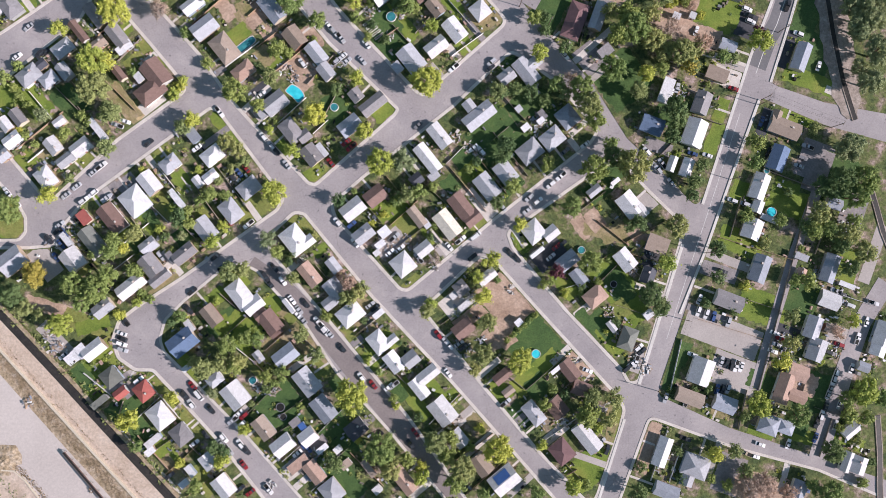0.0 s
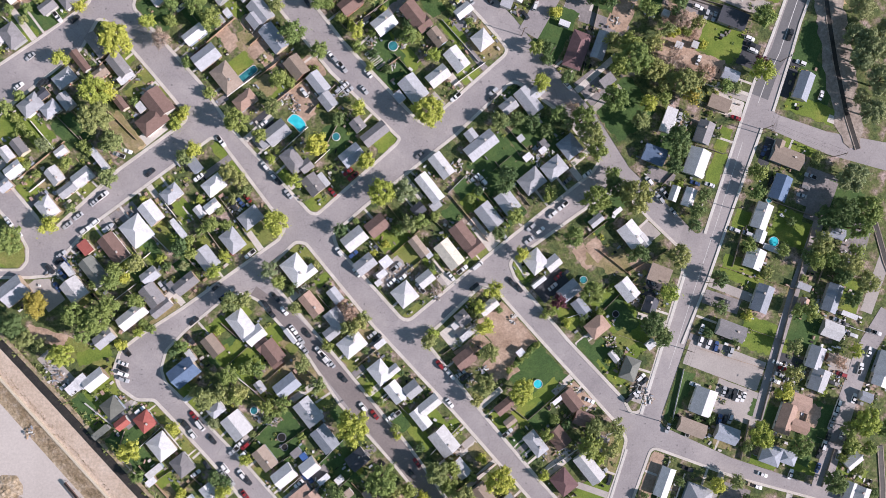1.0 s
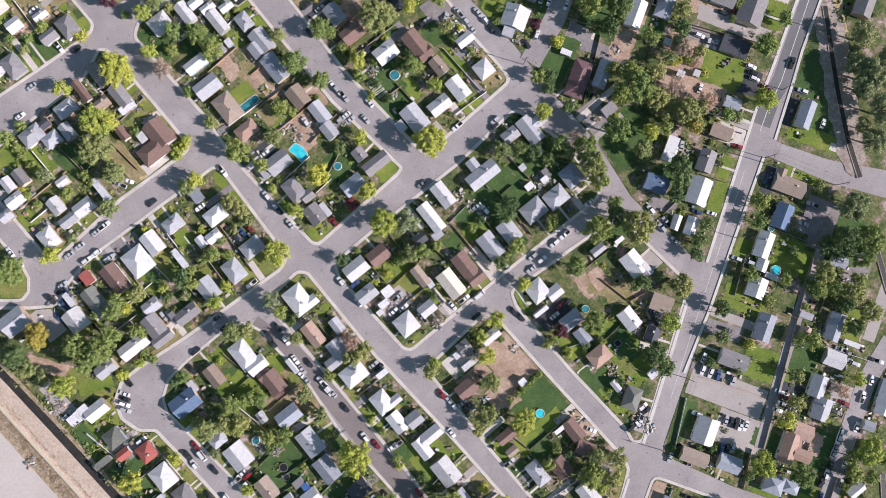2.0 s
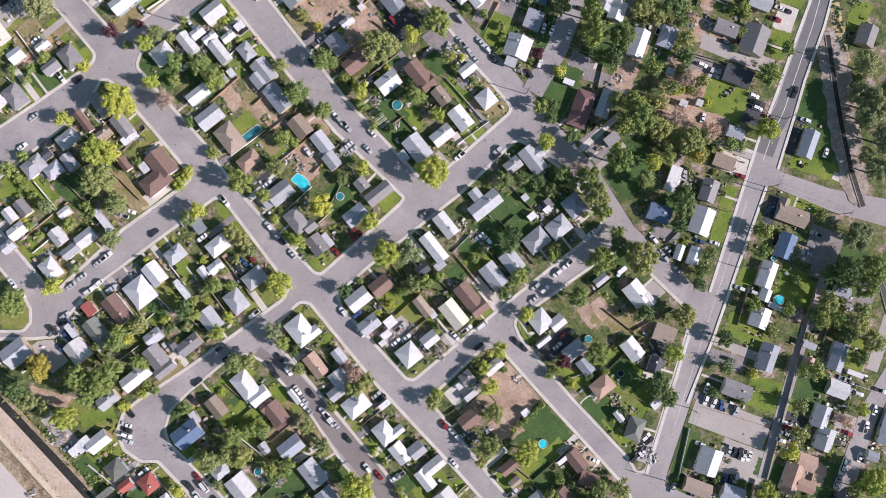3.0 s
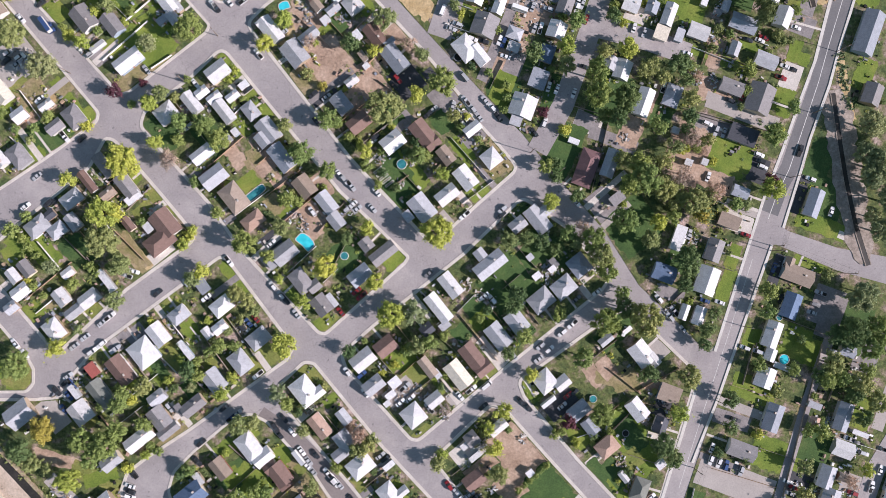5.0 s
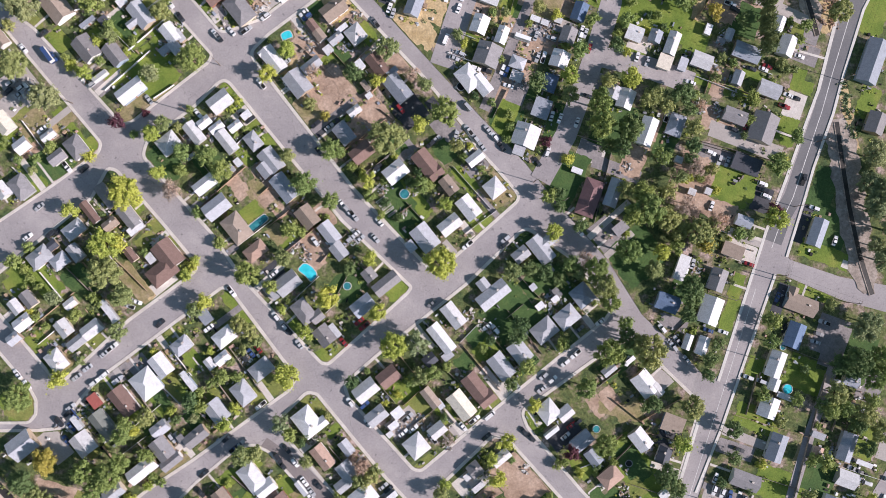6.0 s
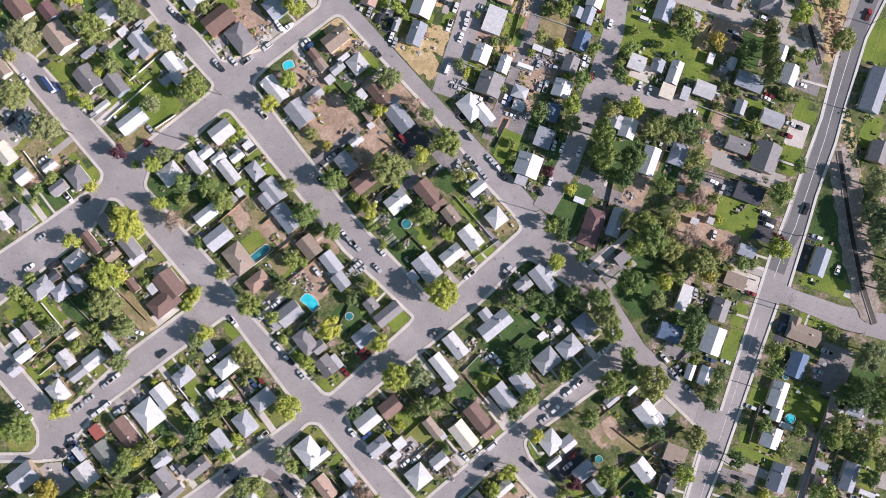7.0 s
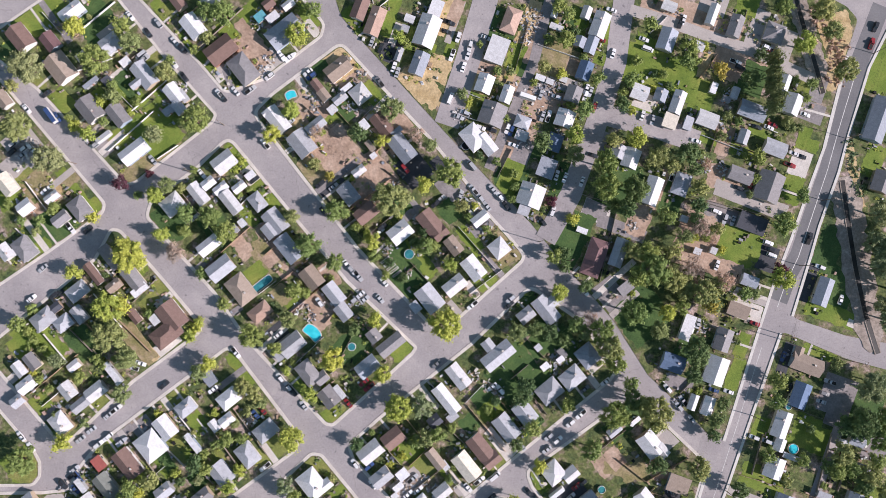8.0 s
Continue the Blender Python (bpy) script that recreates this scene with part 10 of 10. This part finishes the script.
# ---- pools, poles and small things ----
def round_pool(x, y, r, tone="pool_water"):
    thing = tagged(new("above_ground_pool"), "round above-ground pool with a pale rim and %s water" % ("blue" if tone == "pool_water" else "greenish"), "pool")
    thing.matrix_basis = flat(x, y, 0.15)
    bm = bmesh.new()
    n = 28
    rings = [[bm.verts.new((q * math.cos(2 * math.pi * k / n), q * math.sin(2 * math.pi * k / n), z)) for k in range(n)] for q, z in ((r, 0), (r, 1.1), (r - 0.15, 1.1), (r - 0.15, 0.5))]
    for a, b in zip(rings, rings[1:]):
        for k in range(n):
            bm.faces.new((a[k], a[(k + 1) % n], b[(k + 1) % n], b[k]))
    part("rim", bm, "trim_white", thing)
    bm = bmesh.new()
    cyl(bm, 0, 0, 0.05, 0.9, r - 0.16, r - 0.16, n)
    part("water", bm, tone, thing)


def trampoline(x, y, r):
    thing = tagged(new("trampoline"), "round black trampoline with a metal frame on the grass", "trampoline")
    thing.matrix_basis = flat(x, y, 0.15)
    bm = bmesh.new()
    cyl(bm, 0, 0, 0.78, 0.82, r * 0.86, r * 0.86, 20)
    part("mat", bm, "rubber", thing)
    bm = bmesh.new()
    n = 20
    rings = [[bm.verts.new((q * math.cos(2 * math.pi * k / n), q * math.sin(2 * math.pi * k / n), z)) for k in range(n)] for q, z in ((r, 0.78), (r, 0.86), (r * 0.85, 0.86), (r * 0.85, 0.78))]
    for a, b in zip(rings, rings[1:] + rings[:1]):
        for k in range(n):
            bm.faces.new((a[k], a[(k + 1) % n], b[(k + 1) % n], b[k]))
    part("frame", bm, "metal_grey", thing)
    for k in range(6):
        bm = bmesh.new()
        cyl(bm, r * 0.95 * math.cos(k * 1.047), r * 0.95 * math.sin(k * 1.047), 0, 0.8, 0.03, 0.03, 6)
        part("leg", bm, "metal_grey", thing)


def swimming_pool(x, y, l, w, deg, tone):
    """An in-ground pool: a pale coping round a rounded basin of water."""
    thing = tagged(new("swimming_pool"), "in-ground swimming pool with bright water and pale coping" if tone == "pool_water" else "narrow in-ground pool with dark teal water", "swimming pool")
    thing.matrix_basis = flat(x, y, 0.3, deg)

    def outline(a, b, z, bm):
        out = []
        for k in range(32):
            t = 2 * math.pi * k / 32
            c, s = math.cos(t), math.sin(t)
            e = 0.45
            px, py = a * math.copysign(abs(c) ** e, c), b * math.copysign(abs(s) ** e, s)
            out.append(bm.verts.new((px, py + (0.18 * b * math.cos(px / a * 2.2) if tone == "pool_water" else 0), z)))
        return out
    bm = bmesh.new()
    a, b, c = outline(l / 2 + 0.35, w / 2 + 0.35, 0.0, bm), outline(l / 2 + 0.35, w / 2 + 0.35, 0.1, bm), outline(l / 2, w / 2, 0.1, bm)
    for p, q in ((a, b), (b, c)):
        for k in range(32):
            bm.faces.new((p[k], p[(k + 1) % 32], q[(k + 1) % 32], q[k]))
    part("coping", bm, "concrete", thing)
    bm = bmesh.new()
    bm.faces.new(outline(l / 2 + 0.02, w / 2 + 0.02, 0.06, bm))
    part("water", bm, tone, thing)


def garden_bed(x, y, l, deg):
    """A long raised bed: pale boards round dark soil with low plants."""
    thing = tagged(new("garden_bed"), "long raised garden bed with pale boards and low plants", "garden bed", "garden beds in a row")
    thing.matrix_basis = flat(x, y, 0.16, deg)
    bm = bmesh.new()
    for s in (-1, 1):
        box(bm, -l / 2, s * 0.42 - 0.09, 0, l / 2, s * 0.42 + 0.09, 0.4)
        box(bm, s * (l / 2 - 0.1) - 0.09, -0.33, 0, s * (l / 2 - 0.1) + 0.09, 0.33, 0.39)
    part("boards", bm, "trim_white", thing, "pale timber edging boards")
    bm = bmesh.new()
    box(bm, -l / 2 + 0.2, -0.33, 0, l / 2 - 0.2, 0.33, 0.3)
    part("soil", bm, "yard", thing, "dark planted soil")


POLES = []


def utility_pole(x, y, deg, chain=1):
    """A wooden pole with a cross-arm and insulators; wires run to the pole before it."""
    h = 10.5
    thing = tagged(new("utility_pole"), "weathered wooden utility pole with a cross-arm beside the road", "utility pole", "poles along the roads")
    thing.matrix_basis = flat(x, y, 0.1, deg)
    bm = bmesh.new()
    cyl(bm, 0, 0, -0.1, h, 0.17, 0.11, 10)
    part("pole", bm, "pole_wood", thing)
    bm = bmesh.new()
    box(bm, -1.2, -0.06, h - 0.7, 1.2, 0.06, h - 0.55)
    part("cross_arm", bm, "pole_wood", thing)
    bm = bmesh.new()
    cyl(bm, 0.3, 0, h - 2.3, h - 1.3, 0.22, 0.22, 10)
    part("transformer", bm, "metal_grey", thing)
    for s in (-1.1, -0.5, 1.1):
        bm = bmesh.new()
        cyl(bm, s, 0, h - 0.56, h - 0.4, 0.05, 0.05, 8)
        part("insulator", bm, "metal_grey", thing)
    if chain and POLES:
        before = POLES[-1]
        for s in (-1.1, -0.5, 1.1):
            a, b = before.matrix_basis @ Vector((s, 0, h - 0.4)), thing.matrix_basis @ Vector((s, 0, h - 0.4))
            wire = bpy.data.curves.new("power_line", "CURVE")
            wire.dimensions, wire.bevel_depth = "3D", 0.02
            sp = wire.splines.new("POLY")
            sp.points.add(10)
            for k in range(11):
                t = k / 10
                p = a.lerp(b, t)
                sp.points[k].co = (p.x, p.y, p.z - 2.4 * t * (1 - t), 1)
            wire.materials.append(MATS["rubber"])
            tagged(new("power_line", wire), "thin black power line hung between the poles", "power line", "power lines")
    POLES.append(thing)


def debris(x, y, r):
    """Yard clutter too small to tell apart: boards, crates, buckets and scrap, as one heap."""
    rnd = random.Random(int(x * 7 + y * 13))
    bm = bmesh.new()
    for k in range(int(9 * r)):
        a, q = rnd.uniform(0, 6.28), r * math.sqrt(rnd.random())
        l, w, h = rnd.uniform(0.3, 1.7), rnd.uniform(0.15, 0.7), rnd.uniform(0.1, 0.8)
        v = box(bm, -l / 2, -w / 2, 0, l / 2, w / 2, h, rnd.randrange(6))
        turn = flat(q * math.cos(a), q * math.sin(a), 0, rnd.uniform(0, 360))
        for p in v:
            p.co = turn @ p.co
    ob = new("yard_clutter", mesh_of("yard_clutter", bm, ["trim_white", "wood_tan", "wood_grey", "metal_grey", "concrete", "roof_blue_grey"]))
    ob.matrix_basis = flat(x, y, 0.16)
    tagged(ob, "scattered boards, crates and scrap lying in a yard", "clutter", "", "stuff")


def conveyor(x, y, l, deg):
    """A long rusty belt conveyor on trestles."""
    thing = tagged(new("conveyor"), "long rusty brown belt conveyor standing on the gravel lot", "conveyor")
    thing.matrix_basis = flat(x, y, 0.07, deg)
    bm = bmesh.new()
    for s in (-0.55, 0.45):
        box(bm, -l / 2, s, 1.6, l / 2, s + 0.1, 2.2)
    part("side_rail", bm, "roof_brown", thing)
    bm = bmesh.new()
    box(bm, -l / 2, -0.45, 1.95, l / 2, 0.45, 2.05)
    part("belt", bm, "rubber", thing)
    n = int(l / 4)
    for k in range(n + 1):
        for s in (-0.5, 0.5):
            bm = bmesh.new()
            u = -l / 2 + 0.3 + k * (l - 0.6) / n
            box(bm, u - 0.08, s - 0.08, 0, u + 0.08, s + 0.08, 1.7)
            part("leg", bm, "roof_brown", thing)


def mound(x, y, r, h):
    """A low heap of earth with an uneven top."""
    bm = bmesh.new()
    bmesh.ops.create_grid(bm, x_segments=28, y_segments=28, size=r)
    for v in bm.verts:
        d = math.hypot(v.co.x, v.co.y) / r
        k = noise.noise(Vector((v.co.x * 0.25 + x, v.co.y * 0.25, 0.3)))
        v.co.z = max(0.0, 1 - d * (1 + 0.35 * k)) ** 0.8 * h * (1 + 0.5 * noise.noise(Vector((v.co.x * 0.7, v.co.y * 0.7 + y, 1.7)))) - 0.05
    ob = new("earth_mound", mesh_of("earth_mound", bm, "brush"))
    ob.matrix_basis = flat(x, y, 0.07)
    tagged(ob, "low brown heap of earth on the gravel lot", "mound", "", "structure")


def roof_tarp(x, y):
    bm = bmesh.new()
    box(bm, -3.4, -2.05, 0, 3.4, 2.05, 0.06)
    bmesh.ops.bevel(bm, geom=list(bm.edges), offset=0.02, segments=1, affect="EDGES")
    ob = new("tarpaulin", mesh_of("tarpaulin", bm, "roof_blue"))
    ob.matrix_basis = flat(x - 0.6, y, 4.14, 40) @ pose(0, 2.3, 0, -24.6, 0, 0)
    tagged(ob, "bright blue tarpaulin spread over a house roof", "tarpaulin")


def brush_strip(name, pts, width, count, material, label, size=0.5, seed=1):
    """Low dry brush in tufts along a line, joined: nobody could count it."""
    rnd = np.random.RandomState(seed)
    p = np.array(pts, float)
    seg = np.linalg.norm(p[1:] - p[:-1], axis=1)
    at = rnd.rand(count) * seg.sum()
    verts, n = [], 9
    edge = np.concatenate(([0], np.cumsum(seg)))
    for s in at:
        i = min(np.searchsorted(edge, s, "right") - 1, len(seg) - 1)
        d = (p[i + 1] - p[i]) / seg[i]
        c = p[i] + d * (s - edge[i]) + np.array((-d[1], d[0])) * rnd.normal() * width / 3
        k = rnd.uniform(0.4, 1.5) * size
        for q in range(n):
            o = rnd.normal(size=3) * k * 0.5
            u, v = rnd.normal(size=3) * k * 0.5, rnd.normal(size=3) * k * 0.5
            m = np.array((c[0], c[1], 0.15 + k * 0.35)) + o * (1, 1, 0.5)
            verts += [m - u, m - v, m + u, m + v]
    me = bpy.data.meshes.new(name)
    me.from_pydata([tuple(v) for v in verts], [], np.arange(len(verts)).reshape(-1, 4).tolist())
    me.materials.append(MATS[material])
    tagged(new(name, me), label, "brush", "", "stuff")


# ---- what lies about the yards, too small to tell apart ----
def open_spot(x, y, home, gap):
    """In the yards of this block, clear of buildings, vehicles and lanes."""
    if not inside((x, y), home):
        return False
    for fx, fy, a, l, w, side in FOOT:
        dx, dy = x - fx, y - fy
        if abs(dx) + abs(dy) < 25:
            u, v = dx * math.cos(a) + dy * math.sin(a), dy * math.cos(a) - dx * math.sin(a)
            if abs(u) < l / 2 + gap and abs(v) < w / 2 + gap:
                return False
    for p, width in LINES:
        for a, b in zip(p, p[1:]):
            d = b - a
            t = min(1.0, max(0.0, ((x - a.x) * d.x + (y - a.y) * d.y) / d.length_squared))
            if (a + d * t - Vector((x, y))).length < width / 2 + 0.6:
                return False
    return True


def yard_scatter(home, seed):
    """Bins, boards, tables and planters round the houses of a block, and low garden plants."""
    rnd = random.Random(seed)
    bm = bmesh.new()
    verts, tone = [], []
    for fx, fy, a, l, w, side in FOOT:
        if side or not inside((fx, fy), home):
            continue
        ca, sa = math.cos(a), math.sin(a)
        spots = []
        back = rnd.choice((-1, 1))
        for k in range(40):
            if rnd.random() < 0.5:
                u, v = rnd.uniform(-l, l) * 0.6, back * (w / 2 + rnd.uniform(0.6, 7))
            else:
                u, v = rnd.choice((-1, 1)) * (l / 2 + rnd.uniform(0.6, 4)), rnd.uniform(-w, w) * 0.6
            x, y = fx + u * ca - v * sa, fy + u * sa + v * ca
            if open_spot(x, y, home, 0.5):
                spots.append((x, y))
        for x, y in spots[:7]:
            e, f, h = rnd.uniform(0.4, 2.0), rnd.uniform(0.3, 1.2), rnd.uniform(0.25, 1.2)
            turn = flat(x, y, 0.14, math.degrees(a) + rnd.choice((0, 0, 90, rnd.uniform(0, 90))))
            tint = rnd.choice((0, 1, 2, 2, 3, 3, 4, 5, 6, 7))
            for c in box(bm, -e / 2, -f / 2, 0, e / 2, f / 2, h, tint):
                c.co = turn @ c.co
        for x, y in spots[7:16]:
            r, tint = rnd.uniform(0.35, 0.95), rnd.randrange(4)
            for k in range(26):
                b, c, q = rnd.uniform(0, 6.283), rnd.uniform(0.05, 1.0), rnd.uniform(0.18, 0.34) * (0.6 + 0.5 * r)
                m = Vector((x + r * math.cos(b) * math.sqrt(1 - c * c), y + r * math.sin(b) * math.sqrt(1 - c * c), 0.15 + r * c))
                u = Vector((rnd.gauss(0, 1), rnd.gauss(0, 1), rnd.gauss(0, 0.5))).normalized() * q
                v = Vector((rnd.gauss(0, 1), rnd.gauss(0, 1), rnd.gauss(0, 0.5))).normalized() * q
                verts += [m - u, m - v, m + u, m + v]
                tone.append(tint)
    ob = new("yard_clutter", mesh_of("yard_clutter", bm, ["trim_white", "wood_tan", "wood_grey", "metal_grey", "concrete", "roof_blue_grey", "roof_terracotta", "rubber"]))
    tagged(ob, "bins, boards, tables and planters standing about the yards", "clutter", "", "stuff")
    me = bpy.data.meshes.new("garden_plants")
    me.from_pydata([tuple(v) for v in verts], [], [tuple(range(k, k + 4)) for k in range(0, len(verts), 4)])
    for kind in ("yellow_green", "green", "olive", "dark_green"):
        me.materials.append(MATS["leaf_" + kind])
    me.polygons.foreach_set("material_index", tone)
    tagged(new("garden_plants", me), "low green garden plants and weeds beside the houses", "plants", "", "stuff")


for number, home in enumerate(YARDS):
    if any(inside((f[0], f[1]), home) for f in FOOT):
        yard_scatter(home, 50 + number)


debris(-63.4, 32.9, 3.6)
debris(-58.9, 29.8, 3.2)
debris(-37.6, 37.7, 3.4)
debris(-13.8, -44.7, 4.0)
debris(-18.4, -41.3, 3.0)
debris(-84.5, -15.7, 3.4)
debris(-161.2, -89.5, 4.5)
debris(-157.4, -92.9, 3.5)
debris(20.6, -90.0, 4.0)
debris(16.5, -87.1, 3.0)
debris(-68.4, -107.3, 4.0)
debris(-64.5, -108.7, 3.0)
debris(72.0, -59.0, 2.6)
debris(82.9, -71.9, 3.0)
debris(95.9, -93.9, 4.0)
debris(100.0, -96.8, 3.0)
debris(51.5, 12.5, 3.6)
debris(49.1, 7.1, 3.0)
debris(170.8, -54.6, 3.6)
debris(160.3, -83.8, 5.0)
debris(162.9, -88.8, 4.0)
debris(186.2, -87.4, 4.5)
debris(5.3, -52.3, 3.0)
debris(-7.4, -41.8, 3.0)
debris(24.5, -2.6, 3.0)
debris(19.4, -0.2, 3.0)
debris(-71.7, -106.8, 2.6)
debris(-45.1, -136.8, 3.0)
debris(114.4, 26.9, 3.0)
debris(104.6, -5.7, 3.0)
debris(61.9, -121.9, 3.6)
debris(72.0, -123.0, 2.6)
debris(101.3, -43.3, 3.4)
debris(-161.3, -46.2, 3.4)
debris(-155.3, -41.2, 3.0)
debris(4.5, -10.1, 3.0)
debris(-2.3, -45.4, 2.6)
debris(87.8, -80.2, 3.0)
debris(-172.0, 28.3, 2.6)
debris(172.4, -82.5, 3.0)
debris(-81.4, 140.2, 4.0)
debris(-83.3, 136.1, 3.0)
debris(-118.5, 127.6, 4.0)
debris(-122.2, 120.6, 3.4)
debris(-184.8, 99.1, 4.5)
debris(-180.1, 101.7, 3.4)
debris(37.9, 131.4, 4.5)
debris(42.9, 132.5, 3.4)
debris(34.9, 160.8, 5.0)
debris(37.3, 164.9, 4.0)
debris(33.5, 154.1, 3.0)
debris(125.7, 131.2, 3.4)
debris(131.5, 113.0, 3.6)
debris(5.8, 119.4, 4.0)
debris(18.0, 113.7, 4.0)
debris(114.7, 99.9, 3.6)
debris(122.4, 98.0, 3.0)
debris(-13.0, 59.3, 3.0)
debris(7.0, 82.7, 3.6)
debris(12.2, 75.8, 3.0)
debris(-25.0, 59.6, 3.6)
debris(-85.5, 158.1, 3.4)
debris(-74.6, 164.8, 3.4)
debris(34.2, 108.5, 3.0)
debris(47.7, 134.2, 3.0)
debris(98.1, 75.9, 2.6)
debris(-149.9, 131.3, 3.0)
debris(-155.2, 103.8, 3.0)
debris(-43.7, 121.6, 2.6)
debris(-58.6, 121.2, 3.0)
roof_tarp(38.2, -146.1)
swimming_pool(-58.0, 22.0, 8.0, 4.6, -42, "pool_water")
swimming_pool(-80.6, 42.7, 10.5, 3.2, 40, "teal_water")
swimming_pool(-69.9, 126.2, 4.6, 3.2, 25, "pool_water")
round_pool(155.8, -25.9, 2.3)
round_pool(50.8, -91.1, 2.0)
round_pool(70.3, -44.7, 1.7, "teal_water")
round_pool(-40.6, 16.2, 1.8, "teal_water")
round_pool(153.5, -7.3, 1.4, "teal_water")
round_pool(-73.4, -104.6, 1.7, "teal_water")
round_pool(-16.4, 57.2, 2.2, "teal_water")
trampoline(7.6, 105.6, 2.0)
trampoline(43.3, 155.2, 1.7)
trampoline(-61.1, -116.1, 2.0)
trampoline(-59.8, -120.3, 1.6)
trampoline(85.0, -59.6, 1.6)
garden_bed(-26.8, 54.4, 4.6, 38)
garden_bed(-25.5, 52.9, 4.6, 38)
garden_bed(-24.2, 51.4, 4.6, 38)
garden_bed(-22.9, 50.0, 4.6, 38)
garden_bed(-21.6, 48.5, 4.6, 38)
utility_pole(191.6, 152.3, -19, 0)
utility_pole(179.3, 113.4, -19)
utility_pole(168.6, 85.1, -19)
utility_pole(158.5, 55.7, -19)
utility_pole(150.1, 22.5, -19)
utility_pole(137.3, -11.5, -19)
utility_pole(125.9, -44.8, -19)
utility_pole(115.8, -74.6, -19)
utility_pole(105.5, -106.8, -19)
utility_pole(183.2, 13.1, 60, 0)
utility_pole(150.6, 24.6, 60)
utility_pole(53.9, 55.8, 40, 0)
utility_pole(32.9, -48.5, 40, 0)
utility_pole(40.8, 63.9, 20, 0)
utility_pole(3.0, 97.2, 40, 0)
utility_pole(-66.8, 152.4, 40, 0)
utility_pole(-98.7, 112.2, -50, 0)
utility_pole(-162.1, 93.7, -50, 0)
utility_pole(-112.1, 91.2, 40, 0)
utility_pole(-62.6, -23.0, 40, 0)
conveyor(-144.5, -146.8, 27, -49)
mound(-178.9, -140.6, 7, 1.3)
debris(-169.6, -115.6, 2.5)
debris(-141.6, -153.3, 1.2)
debris(-39.1, 36.6, 3)
debris(13.0, 4.0, 3)
debris(48.2, 13.7, 2.6)
debris(-16.8, 49.4, 2.5)
debris(39.5, -62.7, 2.2)
debris(26.0, -85.0, 2.4)
debris(67.8, -94.3, 2.2)
debris(60.4, -109.4, 2.2)
debris(93.8, -53.6, 2.4)
debris(177.3, -52.0, 2.4)
debris(168.6, -85.1, 2.4)
debris(189.1, -67.0, 2.4)
debris(123.1, -141.2, 2.2)
debris(148.7, -150.9, 2.6)
debris(-64.4, -150.6, 2.2)
debris(-44.8, -147.9, 2.2)
debris(-119.8, 120.9, 4)
debris(17.3, 69.2, 3)
debris(-39.1, 136.8, 2.4)
debris(-26.3, 124.6, 2.4)
debris(26.3, 128.5, 3)
debris(41.6, 121.4, 3)
debris(49.3, 111.4, 2.4)
debris(34.2, 108.5, 2.4)
debris(53.7, 157.2, 2.4)
debris(-23.0, 87.1, 2.4)
debris(-35.2, 74.3, 2.2)
debris(-12.8, 72.3, 2.4)
debris(-58.4, 111.2, 2.2)
debris(100.5, 87.4, 2.4)
debris(82.9, 71.8, 2.4)
brush_strip("brush", [(-197.7, -79.6), (-184.2, -94.3), (-167.7, -113.1), (-155.2, -128.1), (-142.7, -140.4), (-129.7, -155.2), (-107.6, -180.3)], 4.2, 2600, "brush", "low dry brush along the concrete wall", 0.17, 1)
brush_strip("brush", [(-197.9, -73.5), (-177.9, -94.2), (-153.0, -121.2), (-126.7, -148.8), (-100.4, -176.6)], 1.3, 420, "brush", "low dry brush along the service road", 0.15, 2)
brush_strip("weeds", [(-198.4, -56.3), (-177.2, -79.0), (-156.0, -100.7), (-131.0, -126.8), (-105.9, -153.0), (-83.4, -176.5)], 3.0, 420, "leaf_olive", "olive weeds on the ditch bank", 0.55, 3)
brush_strip("brush", [(164.1, 173.4), (170.7, 160.7), (177.3, 148.0), (173.5, 137.7)], 7.0, 160, "leaf_dry", "dry brush on sandy ground beside the canal", 0.6, 4)
brush_strip("brush", [(180.1, 112.2), (183.3, 96.9), (186.0, 86.8)], 4.0, 90, "leaf_grey_green", "yellowish dry weeds beside the road", 0.5, 5)
brush_strip("brush", [(-55.8, 107.5), (-48.3, 102.7), (-40.6, 94.2)], 9.0, 700, "leaf_dry", "dry stubble on a bare garden plot", 0.13, 6)
brush_strip("brush", [(-195.6, -143.7), (-176.4, -142.0), (-170.3, -146.8), (-163.5, -154.5), (-156.5, -164.9)], 2.2, 500, "brush", "dry brush and rubble round the earth platform", 0.2, 7)
brush_strip("brush", [(-195.4, -149.5), (-178.6, -150.5), (-171.1, -157.8), (-166.1, -166.2)], 6.0, 120, "leaf_grey_green", "thin grey-green weeds on the earth platform", 0.3, 8)
